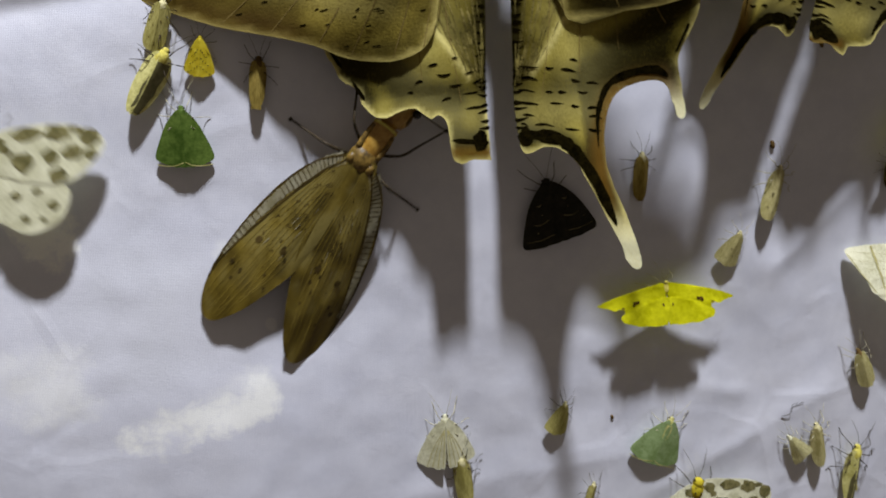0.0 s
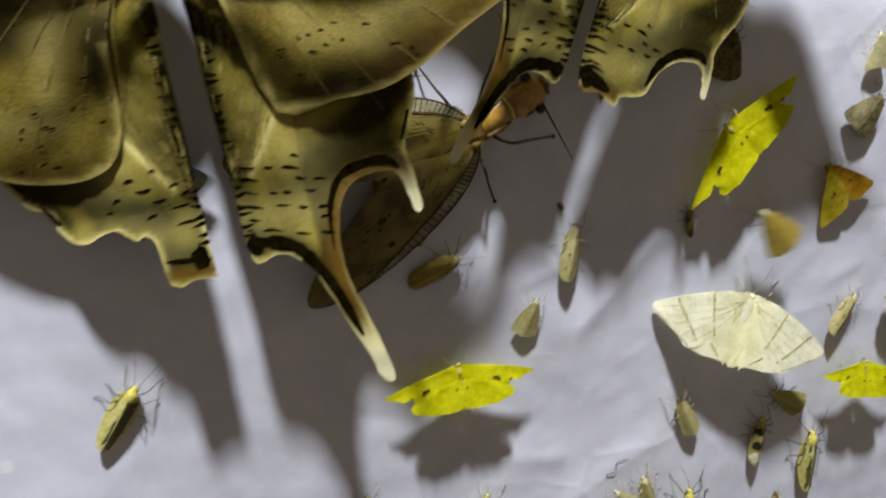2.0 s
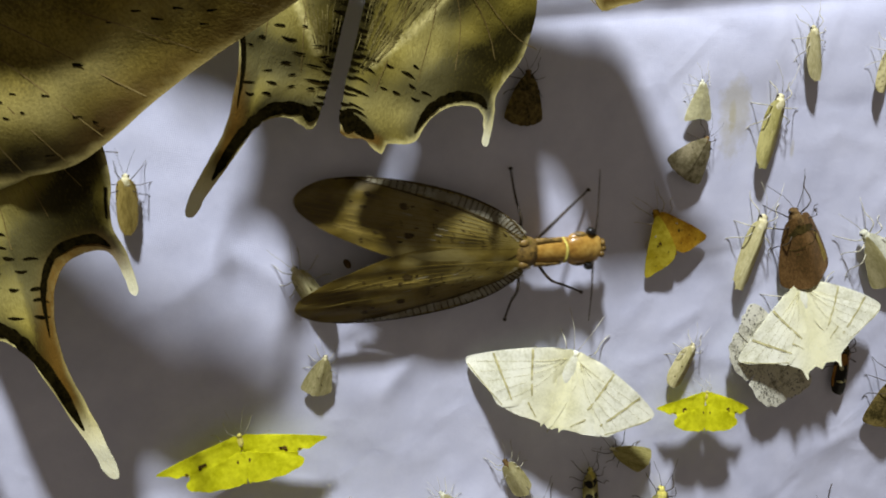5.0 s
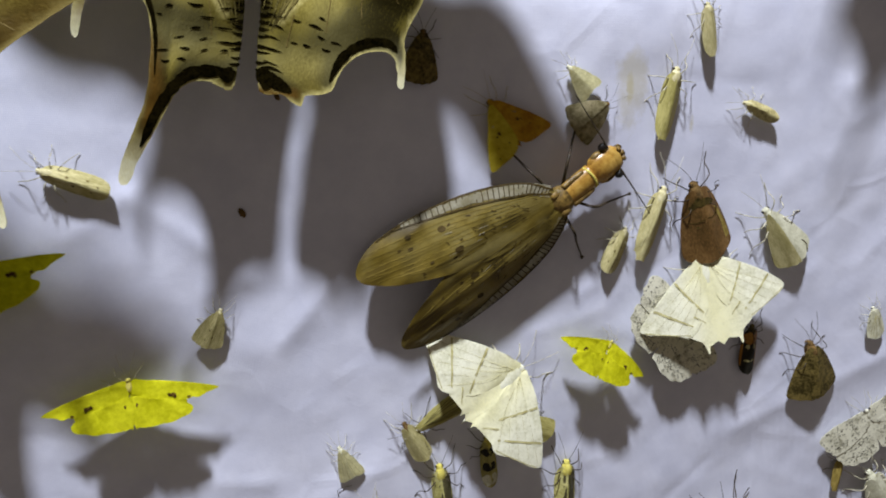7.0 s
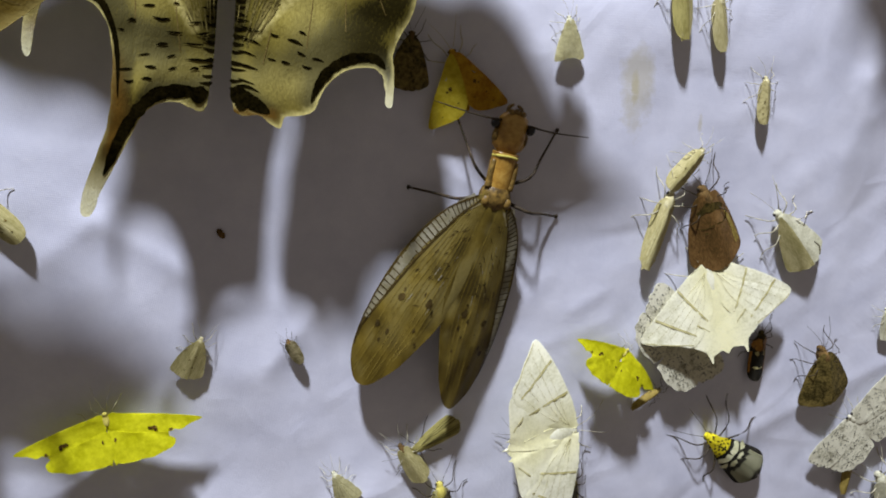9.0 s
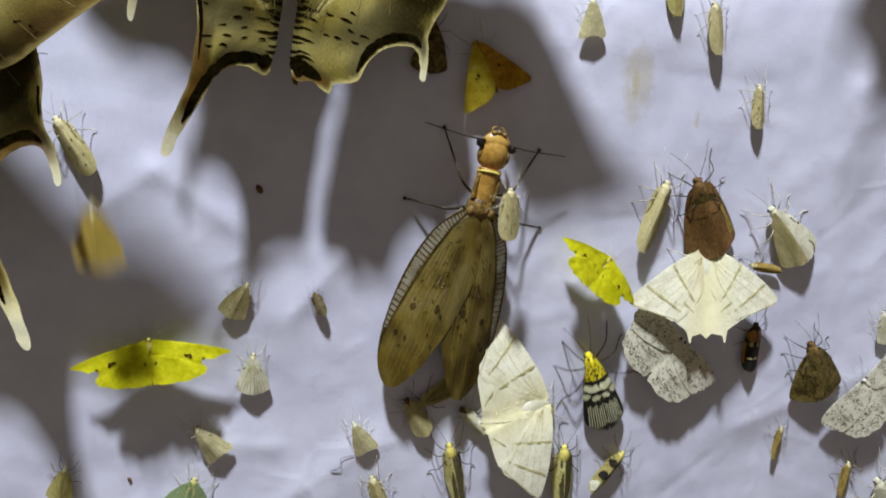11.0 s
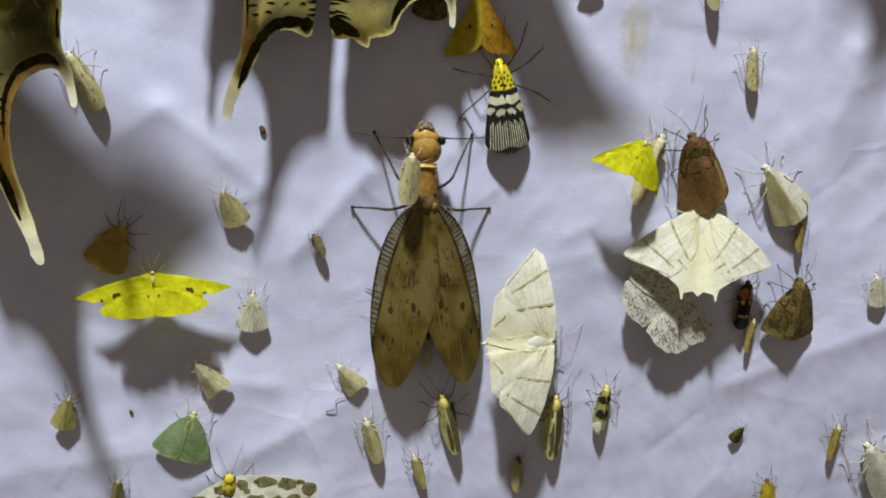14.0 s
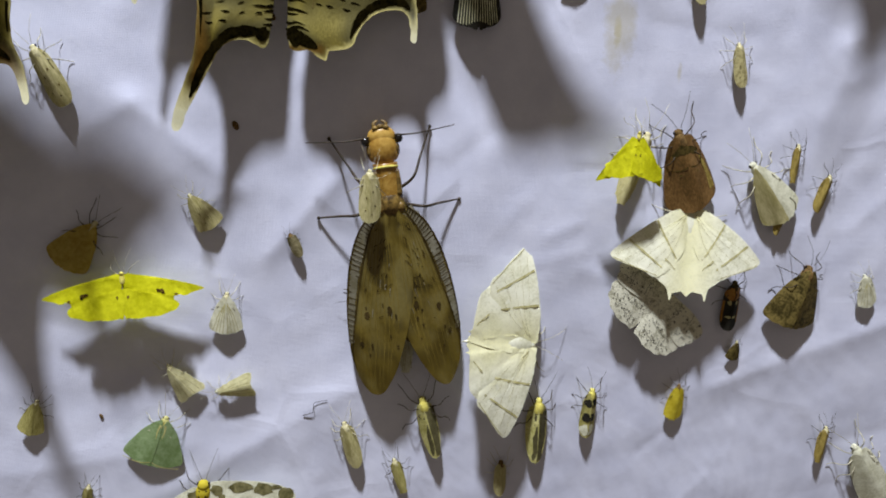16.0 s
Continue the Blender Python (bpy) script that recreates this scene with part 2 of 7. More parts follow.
M = {
    "cloth": cloth(),
    "cream": skin("cream_scales", (0.40, 0.35, 0.13), (0.68, 0.61, 0.31), grain=1500, blotch=200, through_light=0.2, low=0.40, high=0.64, stretch=(2.2, 0.45, 1), bump=0.2),
    "speckled": skin("speckled_cream_scales", (0.24, 0.19, 0.06), (0.60, 0.53, 0.25), grain=1500, blotch=500, through_light=0.15, low=0.38, high=0.55),
    "ivory": skin("ivory_scales", (0.58, 0.56, 0.37), (0.84, 0.82, 0.62), grain=1300, blotch=260, through_light=0.2, bump=0.15),
    "olive": skin("olive_scales", (0.08, 0.07, 0.02), (0.20, 0.17, 0.06), through_light=0.1),
    "ochre": skin("ochre_scales", (0.21, 0.15, 0.032), (0.43, 0.32, 0.085), grain=1500, blotch=220, through_light=0.15, low=0.42, high=0.64, stretch=(2.0, 0.5, 1), bump=0.2),
    "slate": skin("grey_olive_scales", (0.075, 0.066, 0.026), (0.14, 0.122, 0.055), blotch=150, through_light=0.05, low=0.38, high=0.66, bump=0.15),
    "primrose": skin("primrose_scales", (0.44, 0.40, 0.115), (0.74, 0.69, 0.29), grain=1300, blotch=260, through_light=0.15),
    "straw": skin("straw_scales", (0.31, 0.27, 0.075), (0.56, 0.50, 0.18), grain=1500, blotch=200, through_light=0.2, low=0.42, high=0.64, stretch=(2.2, 0.45, 1), bump=0.2),
    "brown": skin("brown_scales", (0.075, 0.042, 0.009), (0.25, 0.14, 0.045), grain=1500, blotch=110, through_light=0.05, extra=(0.15, 0.078, 0.022), low=0.40, high=0.64, rough=0.38, spec=0.4, stretch=(1.6, 0.6, 1), bump=0.25),
    "umber": skin("umber_scales", (0.04, 0.03, 0.007), (0.21, 0.155, 0.045), grain=1200, blotch=300, through_light=0.05, low=0.44, high=0.62),
    "umber_dark": skin("dark_umber_scales", (0.025, 0.019, 0.004), (0.10, 0.068, 0.016), grain=1200, blotch=300),
    "taupe": skin("taupe_scales", (0.12, 0.10, 0.04), (0.34, 0.29, 0.16), blotch=350, through_light=0.1),
    "black": skin("black_scales", (0.008, 0.008, 0.006), (0.035, 0.03, 0.02), blotch=400, rough=0.7, low=0.35, high=0.75),
    "green": skin("green_scales", (0.19, 0.275, 0.095), (0.32, 0.42, 0.20), blotch=200, through_light=0.15),
    "deep_green": skin("deep_green_scales", (0.055, 0.105, 0.014), (0.15, 0.23, 0.045), blotch=200, through_light=0.25),
    "lemon": skin("lemon_scales", (0.60, 0.585, 0.008), (0.80, 0.78, 0.025), blotch=200, through_light=0.4),
    "lemon_mark": skin("rust_mark", (0.03, 0.015, 0.004), (0.15, 0.09, 0.014), blotch=700),
    "white": skin("white_wing_scales", (0.72, 0.70, 0.47), (0.97, 0.95, 0.74), grain=1300, blotch=160, through_light=0.2, bump=0.2, low=0.38, high=0.58, pattern=((0.58, 0.52, 0.24), (0.93, 0.87, 0.40), (0.95, 0.95, 0.86))),
    "white_mark": skin("grey_olive_band", (0.42, 0.37, 0.15), (0.58, 0.53, 0.27), blotch=700),
    "grey": skin("mottled_grey_scales", (0.40, 0.375, 0.25), (0.78, 0.75, 0.57), grain=1700, blotch=420, through_light=0.15, low=0.40, high=0.53),
    "magpie_mark": skin("olive_grey_blotch", (0.09, 0.08, 0.028), (0.26, 0.23, 0.10), blotch=400, through_light=0.1),
    "grey_mark": skin("charcoal_mark", (0.07, 0.065, 0.05), (0.22, 0.21, 0.16), blotch=700),
    "orange": skin("orange_scales", (0.42, 0.20, 0.012), (0.66, 0.40, 0.03), blotch=260, through_light=0.35),
    "gold": skin("gold_scales", (0.55, 0.42, 0.02), (0.74, 0.62, 0.06), blotch=260, through_light=0.3),
    "gauze": skin("pale_gauzy_scales", (0.60, 0.56, 0.29), (0.86, 0.82, 0.52), grain=1300, blotch=260, through_light=0.45, bump=0.15),
    "dull_gold": skin("dull_gold_scales", (0.40, 0.28, 0.045), (0.58, 0.45, 0.11), blotch=260, through_light=0.25),
    "fur_yellow": skin("yellow_fur", (0.50, 0.42, 0.08), (0.74, 0.66, 0.16), grain=2500, blotch=600, rough=0.9, bump=0.8),
    "fur_brown": skin("brown_fur", (0.06, 0.035, 0.012), (0.20, 0.12, 0.04), grain=2500, blotch=600, rough=0.9, bump=0.8),
    "fur_cream": skin("cream_fur", (0.45, 0.40, 0.20), (0.70, 0.64, 0.38), grain=2500, blotch=600, rough=0.9, bump=0.8),
    "leg": skin("dark_leg", (0.02, 0.016, 0.01), (0.07, 0.05, 0.03), blotch=700, rough=0.4),
    "leg_pale": skin("pale_leg", (0.30, 0.27, 0.17), (0.60, 0.56, 0.40), blotch=700, rough=0.6),
    "eye": skin("black_eye", (0.006, 0.005, 0.004), (0.015, 0.012, 0.01), rough=0.15, spec=0.5),
    "chitin": skin("amber_chitin", (0.19, 0.08, 0.011), (0.50, 0.31, 0.068), grain=700, blotch=150, rough=0.30, spec=0.6, bump=0.07, extra=(0.37, 0.20, 0.032), low=0.38, high=0.66),
    "chitin_dark": skin("brown_chitin", (0.06, 0.035, 0.008), (0.26, 0.16, 0.036), grain=1300, blotch=300, rough=0.45, spec=0.35, bump=0.8),
    "membrane": skin("smoky_brown_membrane", (0.165, 0.113, 0.014), (0.29, 0.215, 0.040), grain=900, blotch=70, rough=0.30, through_light=0.34, spec=0.6, bump=0.10, stretch=(1.2, 0.75, 1), extra=(0.215, 0.153, 0.024), low=0.38, high=0.68, pattern=((0.050, 0.032, 0.005), (0.31, 0.25, 0.08), (0.20, 0.135, 0.014))),
    "membrane_clear": skin("pale_cell_membrane", (0.27, 0.24, 0.14), (0.46, 0.43, 0.32), grain=500, blotch=110, rough=0.2, through_light=0.4, spec=0.5, bump=0.4),
    "vein": skin("dark_vein", (0.03, 0.02, 0.006), (0.09, 0.06, 0.018), rough=0.4),
    "vein_mid": skin("brown_vein", (0.18, 0.128, 0.022), (0.30, 0.22, 0.050), rough=0.4),
    "big_wing": skin("olive_gold_wing_scales", (0.19, 0.146, 0.018), (0.44, 0.355, 0.062), grain=1800, blotch=60, rough=0.7, through_light=0.20, bump=0.9, stretch=(1.6, 0.6, 1), extra=(0.35, 0.28, 0.04), spec=0.06, pattern=((0.026, 0.020, 0.003), (0.72, 0.63, 0.235), (0.14, 0.072, 0.010), (0.80, 0.77, 0.52))),
    "big_fore": skin("brown_gold_wing_scales", (0.11, 0.083, 0.012), (0.36, 0.28, 0.050), grain=1800, blotch=90, rough=0.6, through_light=0.32, bump=0.8, extra=(0.22, 0.165, 0.026), spec=0.12, low=0.41, high=0.65, pattern=((0.035, 0.026, 0.005), (0.55, 0.46, 0.15), (0.15, 0.07, 0.010))),
    "big_black": skin("black_brown_mark", (0.002, 0.0016, 0.0005), (0.011, 0.008, 0.002), grain=1500, blotch=500, bump=0.6, spec=0.0),
    "big_hair": skin("olive_brown_hair", (0.06, 0.048, 0.009), (0.26, 0.21, 0.06), grain=1800, blotch=400, rough=0.8),
    "big_rust": skin("rust_border", (0.13, 0.085, 0.02), (0.26, 0.19, 0.06), grain=1500, blotch=200, through_light=0.1, bump=0.6),
    "tiger_yellow": skin("bright_yellow_scales", (0.62, 0.50, 0.015), (0.78, 0.68, 0.03), blotch=300),
    "tiger_white": skin("pale_cream_scales", (0.52, 0.51, 0.28), (0.74, 0.73, 0.48), blotch=300),
    "orange_rust": skin("orange_rust_chitin", (0.24, 0.10, 0.018), (0.44, 0.23, 0.05), rough=0.4),
}


# ---- the sheet ----
CREASES = [
    # x0, z0, x1, z1, height, width
    (-0.052, -0.002, -0.030, 0.022, 0.0010, 0.004),
    (-0.085, 0.040, -0.060, 0.018, 0.0007, 0.0035),
    (-0.085, 0.040, -0.100, 0.030, 0.0006, 0.0035),
    (-0.030, -0.045, -0.085, -0.075, 0.0010, 0.006),
    (-0.095, -0.035, -0.060, -0.043, 0.0008, 0.005),
    (-0.275, 0.060, -0.170, 0.085, -0.0022, 0.006),
    (-0.010, 0.088, 0.120, 0.090, -0.0018, 0.004),
    (0.090, -0.050, 0.150, -0.030, 0.0010, 0.006),
    (0.120, 0.060, 0.150, 0.075, 0.0012, 0.006),
    (-0.160, -0.070, -0.080, -0.060, 0.0010, 0.008),
]


FINE = []
fold_rng = random.Random(21)
for _ in range(95):
    fx, fz, fa, fl = fold_rng.uniform(-0.29, 0.18), fold_rng.uniform(-0.11, 0.11), fold_rng.uniform(0, math.tau), fold_rng.uniform(0.008, 0.035)
    FINE.append((fx, fz, fx + fl * math.cos(fa), fz + fl * math.sin(fa), fold_rng.choice((-1, 1)) * fold_rng.uniform(0.00012, 0.00038), fold_rng.uniform(0.0014, 0.0035)))


def relief(x, z):
    """How far the cloth stands out from its plane."""
    v = 0.0016 * noise.noise((x * 14, z * 11, 0.3)) + 0.0005 * noise.noise((x * 45, z * 38, 4.1)) + 0.00022 * noise.noise((x * 130, z * 120, 7.7))
    side, low = min(max((-0.135 - x) / 0.07, 0), 1), min(max((0.045 - z) / 0.13, 0), 1)
    v += 0.009 * side * side * (3 - 2 * side) * low * low * (3 - 2 * low)
    for x0, z0, x1, z1, h, w in CREASES + FINE:
        if abs(x - x0) > 0.15 and h < 0.0004:
            continue
        dx, dz = x1 - x0, z1 - z0
        s = ((x - x0) * dx + (z - z0) * dz) / (dx * dx + dz * dz)
        k = min(max(s, 0), 1)
        d = math.hypot(x - x0 - k * dx, z - z0 - k * dz)
        if d < 5 * w:
            v += 0.75 * h * math.exp(-(d / w) ** 1.3)
    return v


def sheet():
    xs = [-1.1, -0.8, -0.55, -0.42] + [-0.34 + 0.0014 * i for i in range(401)] + [0.32, 0.45, 0.7, 1.0]
    zs = [-1.2, -0.8, -0.5, -0.3, -0.2] + [-0.15 + 0.0014 * i for i in range(208)] + [0.2, 0.28, 0.36, 0.42]
    verts = [(x, -relief(x, z), z) for z in zs for x in xs]
    n = len(xs)
    faces = [(r * n + c, r * n + c + 1, (r + 1) * n + c + 1, (r + 1) * n + c) for r in range(len(zs) - 1) for c in range(n - 1)]
    me = bpy.data.meshes.new("sheet")
    me.from_pydata(verts, [], faces)
    for p in me.polygons:
        p.use_smooth = True
    me.materials.append(M["cloth"])
    ob = new("wall_sheet", me)
    mod = ob.modifiers.new("thickness", "SOLIDIFY")
    mod.thickness, mod.offset = 0.0004, -1
    return tagged(ob, "creased white cotton sheet hung up to draw insects", "sheet", kind="structure")


sheet()


# ---- tools for insects: local x across, y towards the head, z out from the cloth ----
def stand(x, z, a, lift=0.0, rx=0.0, ry=0.0):
    """The pose of an insect on the cloth at x, z with its head turned a degrees to the left of up."""
    return pose(x, -relief(x, z) - lift, z, 90) @ pose(0, 0, 0, 0, 0, a) @ pose(0, 0, 0, rx, ry, 0)


def thing(name, label, category, m, group=""):
    ob = new(name)
    ob.empty_display_size = 0.005
    ob.matrix_world = m
    return tagged(ob, label, category, group)


def part(name, bm, material, parent, label="", kind=""):
    me = bpy.data.meshes.new(name)
    bm.to_mesh(me)
    bm.free()
    for p in me.polygons:
        p.use_smooth = True
    me.materials.append(M[material])
    ob = new(name, me)
    ob.parent = parent
    if label or kind:
        tagged(ob, label, kind=kind)
    return ob


def smooth_line(pts, steps=4, closed=True):
    """Catmull-Rom through points."""
    out, n = [], len(pts)
    for i in range(n if closed else n - 1):
        if closed:
            a, b, c, d = (Vector(pts[(i + k) % n]) for k in (-1, 0, 1, 2))
        else:
            a, b, c, d = (Vector(pts[min(max(i + k, 0), n - 1)]) for k in (-1, 0, 1, 2))
        for s in range(steps):
            u = s / steps
            out.append(0.5 * (2 * b + (c - a) * u + (2 * a - 5 * b + 4 * c - d) * u * u + (3 * b - a - 3 * c + d) * u**3))
    if not closed:
        out.append(Vector(pts[-1]))
    return out


def plate(outline, zf, thick=0.00012, cell=0.002, steps=3, jag=0.0):
    """A thin wing with the given outline, bent to the height zf(x, y)."""
    pts = smooth_line(outline, steps) if steps > 1 else [Vector(p) for p in outline]
    bm = bmesh.new()
    vs = []
    for i, p in enumerate(pts):
        k = jag * noise.noise((p.x * 900, p.y * 900, i * 0.01))
        vs.append(bm.verts.new((p.x + k, p.y + k, 0)))
    f = bm.faces.new(vs)
    f.normal_update()
    if sum(a.co.x * b.co.y - b.co.x * a.co.y for a, b in zip(vs, vs[1:] + vs[:1])) < 0:
        f.normal_flip()
        f.normal_update()
    bmesh.ops.triangulate(bm, faces=[f], ngon_method="EAR_CLIP")
    xs, ys = [p.x for p in pts], [p.y for p in pts]
    for axis, lo, hi in ((0, min(xs), max(xs)), (1, min(ys), max(ys))):
        n = min(int((hi - lo) / cell), 70)
        for i in range(1, n + 1):
            co, no = [0, 0, 0], [0, 0, 0]
            co[axis], no[axis] = lo + (hi - lo) * i / (n + 1), 1
            bmesh.ops.bisect_plane(bm, geom=bm.verts[:] + bm.edges[:] + bm.faces[:], plane_co=co, plane_no=no)
    bmesh.ops.recalc_face_normals(bm, faces=bm.faces[:])
    if sum(f.normal.z for f in bm.faces) < 0:
        bmesh.ops.reverse_faces(bm, faces=bm.faces[:])
    for v in bm.verts:
        v.co.z = zf(v.co.x, v.co.y)
    bmesh.ops.solidify(bm, geom=bm.faces[:], thickness=thick)
    for e in bm.edges:
        if len(e.link_faces) == 2 and e.calc_face_angle(0) > 0.7:
            e.smooth = False
    return bm


def ribbons(lines, zf, rise=0.00006, steps=4, taper=0.0):
    """Narrow strips lying on a wing: lines of (points, width, end width)."""
    bm = bmesh.new()
    for pts, w0, w1 in lines:
        c = smooth_line(pts, steps, False)
        rows = []
        for i, p in enumerate(c):
            d = (c[min(i + 1, len(c) - 1)] - c[max(i - 1, 0)]).normalized()
            n = Vector((-d.y, d.x))
            u = i / (len(c) - 1)
            w = (w0 + (w1 - w0) * u) * (1 + 0.35 * noise.noise((p.x * 700, p.y * 700, 2))) / 2
            if taper:
                w *= min(1.0, (min(u, 1 - u) / taper + 0.04)) ** 0.7
            wide = max(1, min(8, int(max(w0, w1) / 0.0004)))
            cut = [p + n * w * (1 - 2 * j / wide) for j in range(wide + 1)]
            rows.append([bm.verts.new((q.x, q.y, zf(q.x, q.y) + rise)) for q in cut])
        for a, b in zip(rows, rows[1:]):
            for j in range(len(a) - 1):
                bm.faces.new((a[j], a[j + 1], b[j + 1], b[j]))
    bmesh.ops.recalc_face_normals(bm, faces=bm.faces[:])
    if sum(f.normal.z for f in bm.faces) < 0:
        bmesh.ops.reverse_faces(bm, faces=bm.faces[:])
    return bm


def spots(places, zf, rise=0.00006):
    """Small uneven discs lying on a wing: x, y, radius across, radius along."""
    bm = bmesh.new()
    for i, (x, y, a, b) in enumerate(places):
        ring = []
        for k in range(12):
            u = k * math.pi / 6
            s = 1 + 0.45 * noise.noise((math.cos(u) * 1.3 + i * 3.1, math.sin(u) * 1.3, x * 400))
            px, py = x + a * s * math.cos(u), y + b * s * math.sin(u)
            ring.append(bm.verts.new((px, py, zf(px, py) + rise)))
        c = bm.verts.new((x, y, zf(x, y) + rise))
        for p, q in zip(ring, ring[1:] + ring[:1]):
            bm.faces.new((c, p, q))
    return bm


def blob(bm, c, r, fine=2):
    """An ellipsoid at c with radii r."""
    m = Matrix.Translation(c) @ Matrix.Diagonal((*r, 1))
    bmesh.ops.create_icosphere(bm, subdivisions=fine, radius=1, matrix=m)
    return bm


def tube(bm, pts, r0, r1, sides=6, steps=4):
    c = smooth_line([Vector(p) for p in pts], steps, False)
    rings = []
    for i, p in enumerate(c):
        d = (c[min(i + 1, len(c) - 1)] - c[max(i - 1, 0)]).normalized()
        u = d.orthogonal().normalized()
        v = d.cross(u)
        r = r0 + (r1 - r0) * i / (len(c) - 1)
        rings.append([bm.verts.new(p + r * (math.cos(k * math.tau / sides) * u + math.sin(k * math.tau / sides) * v)) for k in range(sides)])
    for a, b in zip(rings, rings[1:]):
        off = min(range(sides), key=lambda s: (a[0].co - b[s].co).length)
        for k in range(sides):
            bm.faces.new((a[k], a[(k + 1) % sides], b[(k + 1 + off) % sides], b[(k + off) % sides]))
    bm.faces.new(rings[0][::-1])
    bm.faces.new(rings[-1])
    bmesh.ops.recalc_face_normals(bm, faces=bm.faces[:])
    return bm


def mirror(pts, side):
    return [(side * p[0], *p[1:]) for p in pts]


def limbs(ob, length, y0, z0, rng, mat, reach=0.45, thin=0.0075, which=(1, 1, 1), feel=0.4, feel_mat="", body=0.06):
    """Legs and antennae of an insect of the given length."""
    L = length
    for side in (1, -1):
        for k, (a, r) in enumerate(((58, 1.0), (12, 0.9), (-38, 1.1))):
            if not which[k]:
                continue
            a += rng.uniform(-14, 14)
            r *= reach * L * rng.uniform(0.85, 1.15)
            c, s = math.cos(radians(a)), math.sin(radians(a))
            y = y0 + (0.05 - 0.07 * k) * L
            base = (side * body * L, y, z0 * 0.6)
            knee = (side * (body * L + c * r * 0.45), y + s * r * 0.40, max(z0 * 0.9, 0.0012))
            shin = (side * (body * L + c * r * 0.75), y + s * r * 0.72, 0.0006)
            foot = (side * (body * L + c * r * 0.98), y + s * r * 1.05, 0.00015)
            part("leg", tube(bmesh.new(), (base, knee, shin, foot), thin * L, thin * L * 0.45, 5, 3), mat, ob)
        if feel:
            b = rng.uniform(12, 32)
            s, c = math.sin(radians(b)) * feel * L, math.cos(radians(b)) * feel * L
            y = y0 + 0.16 * L
            pts = ((side * 0.02 * L, y, z0 * 0.8), (side * (0.03 * L + s * 0.4), y + c * 0.5, z0 * 0.9), (side * (0.03 * L + s), y + c, z0 * 0.5))
            part("antenna", tube(bmesh.new(), pts, thin * L * 0.45, thin * L * 0.25, 5, 3), feel_mat or mat, ob)


SEED = [0]


def rng_for():
    SEED[0] += 1
    return random.Random(SEED[0])


SLIM = ((0.02, 0.33), (0.10, 0.34), (0.148, 0.20), (0.165, 0.0), (0.172, -0.25), (0.155, -0.38), (0.122, -0.455), (0.075, -0.493), (0.02, -0.50), (-0.015, -0.47), (-0.015, 0.0))
DELTA = ((0.02, 0.36), (0.10, 0.345), (0.245, 0.16), (0.365, -0.10), (0.43, -0.28), (0.415, -0.355), (0.34, -0.395), (0.27, -0.43), (0.19, -0.44), (0.12, -0.465), (0.05, -0.455), (-0.01, -0.43), (-0.012, 0.0))
FLARED = ((0.02, 0.33), (0.09, 0.33), (0.19, 0.13), (0.29, -0.12), (0.37, -0.36), (0.35, -0.46), (0.24, -0.475), (0.11, -0.44), (-0.01, -0.40), (-0.012, 0.0))
NOCTUID = ((0.02, 0.34), (0.12, 0.35), (0.20, 0.20), (0.27, -0.05), (0.31, -0.30), (0.29, -0.40), (0.20, -0.46), (0.09, -0.50), (-0.01, -0.47), (-0.012, 0.0))


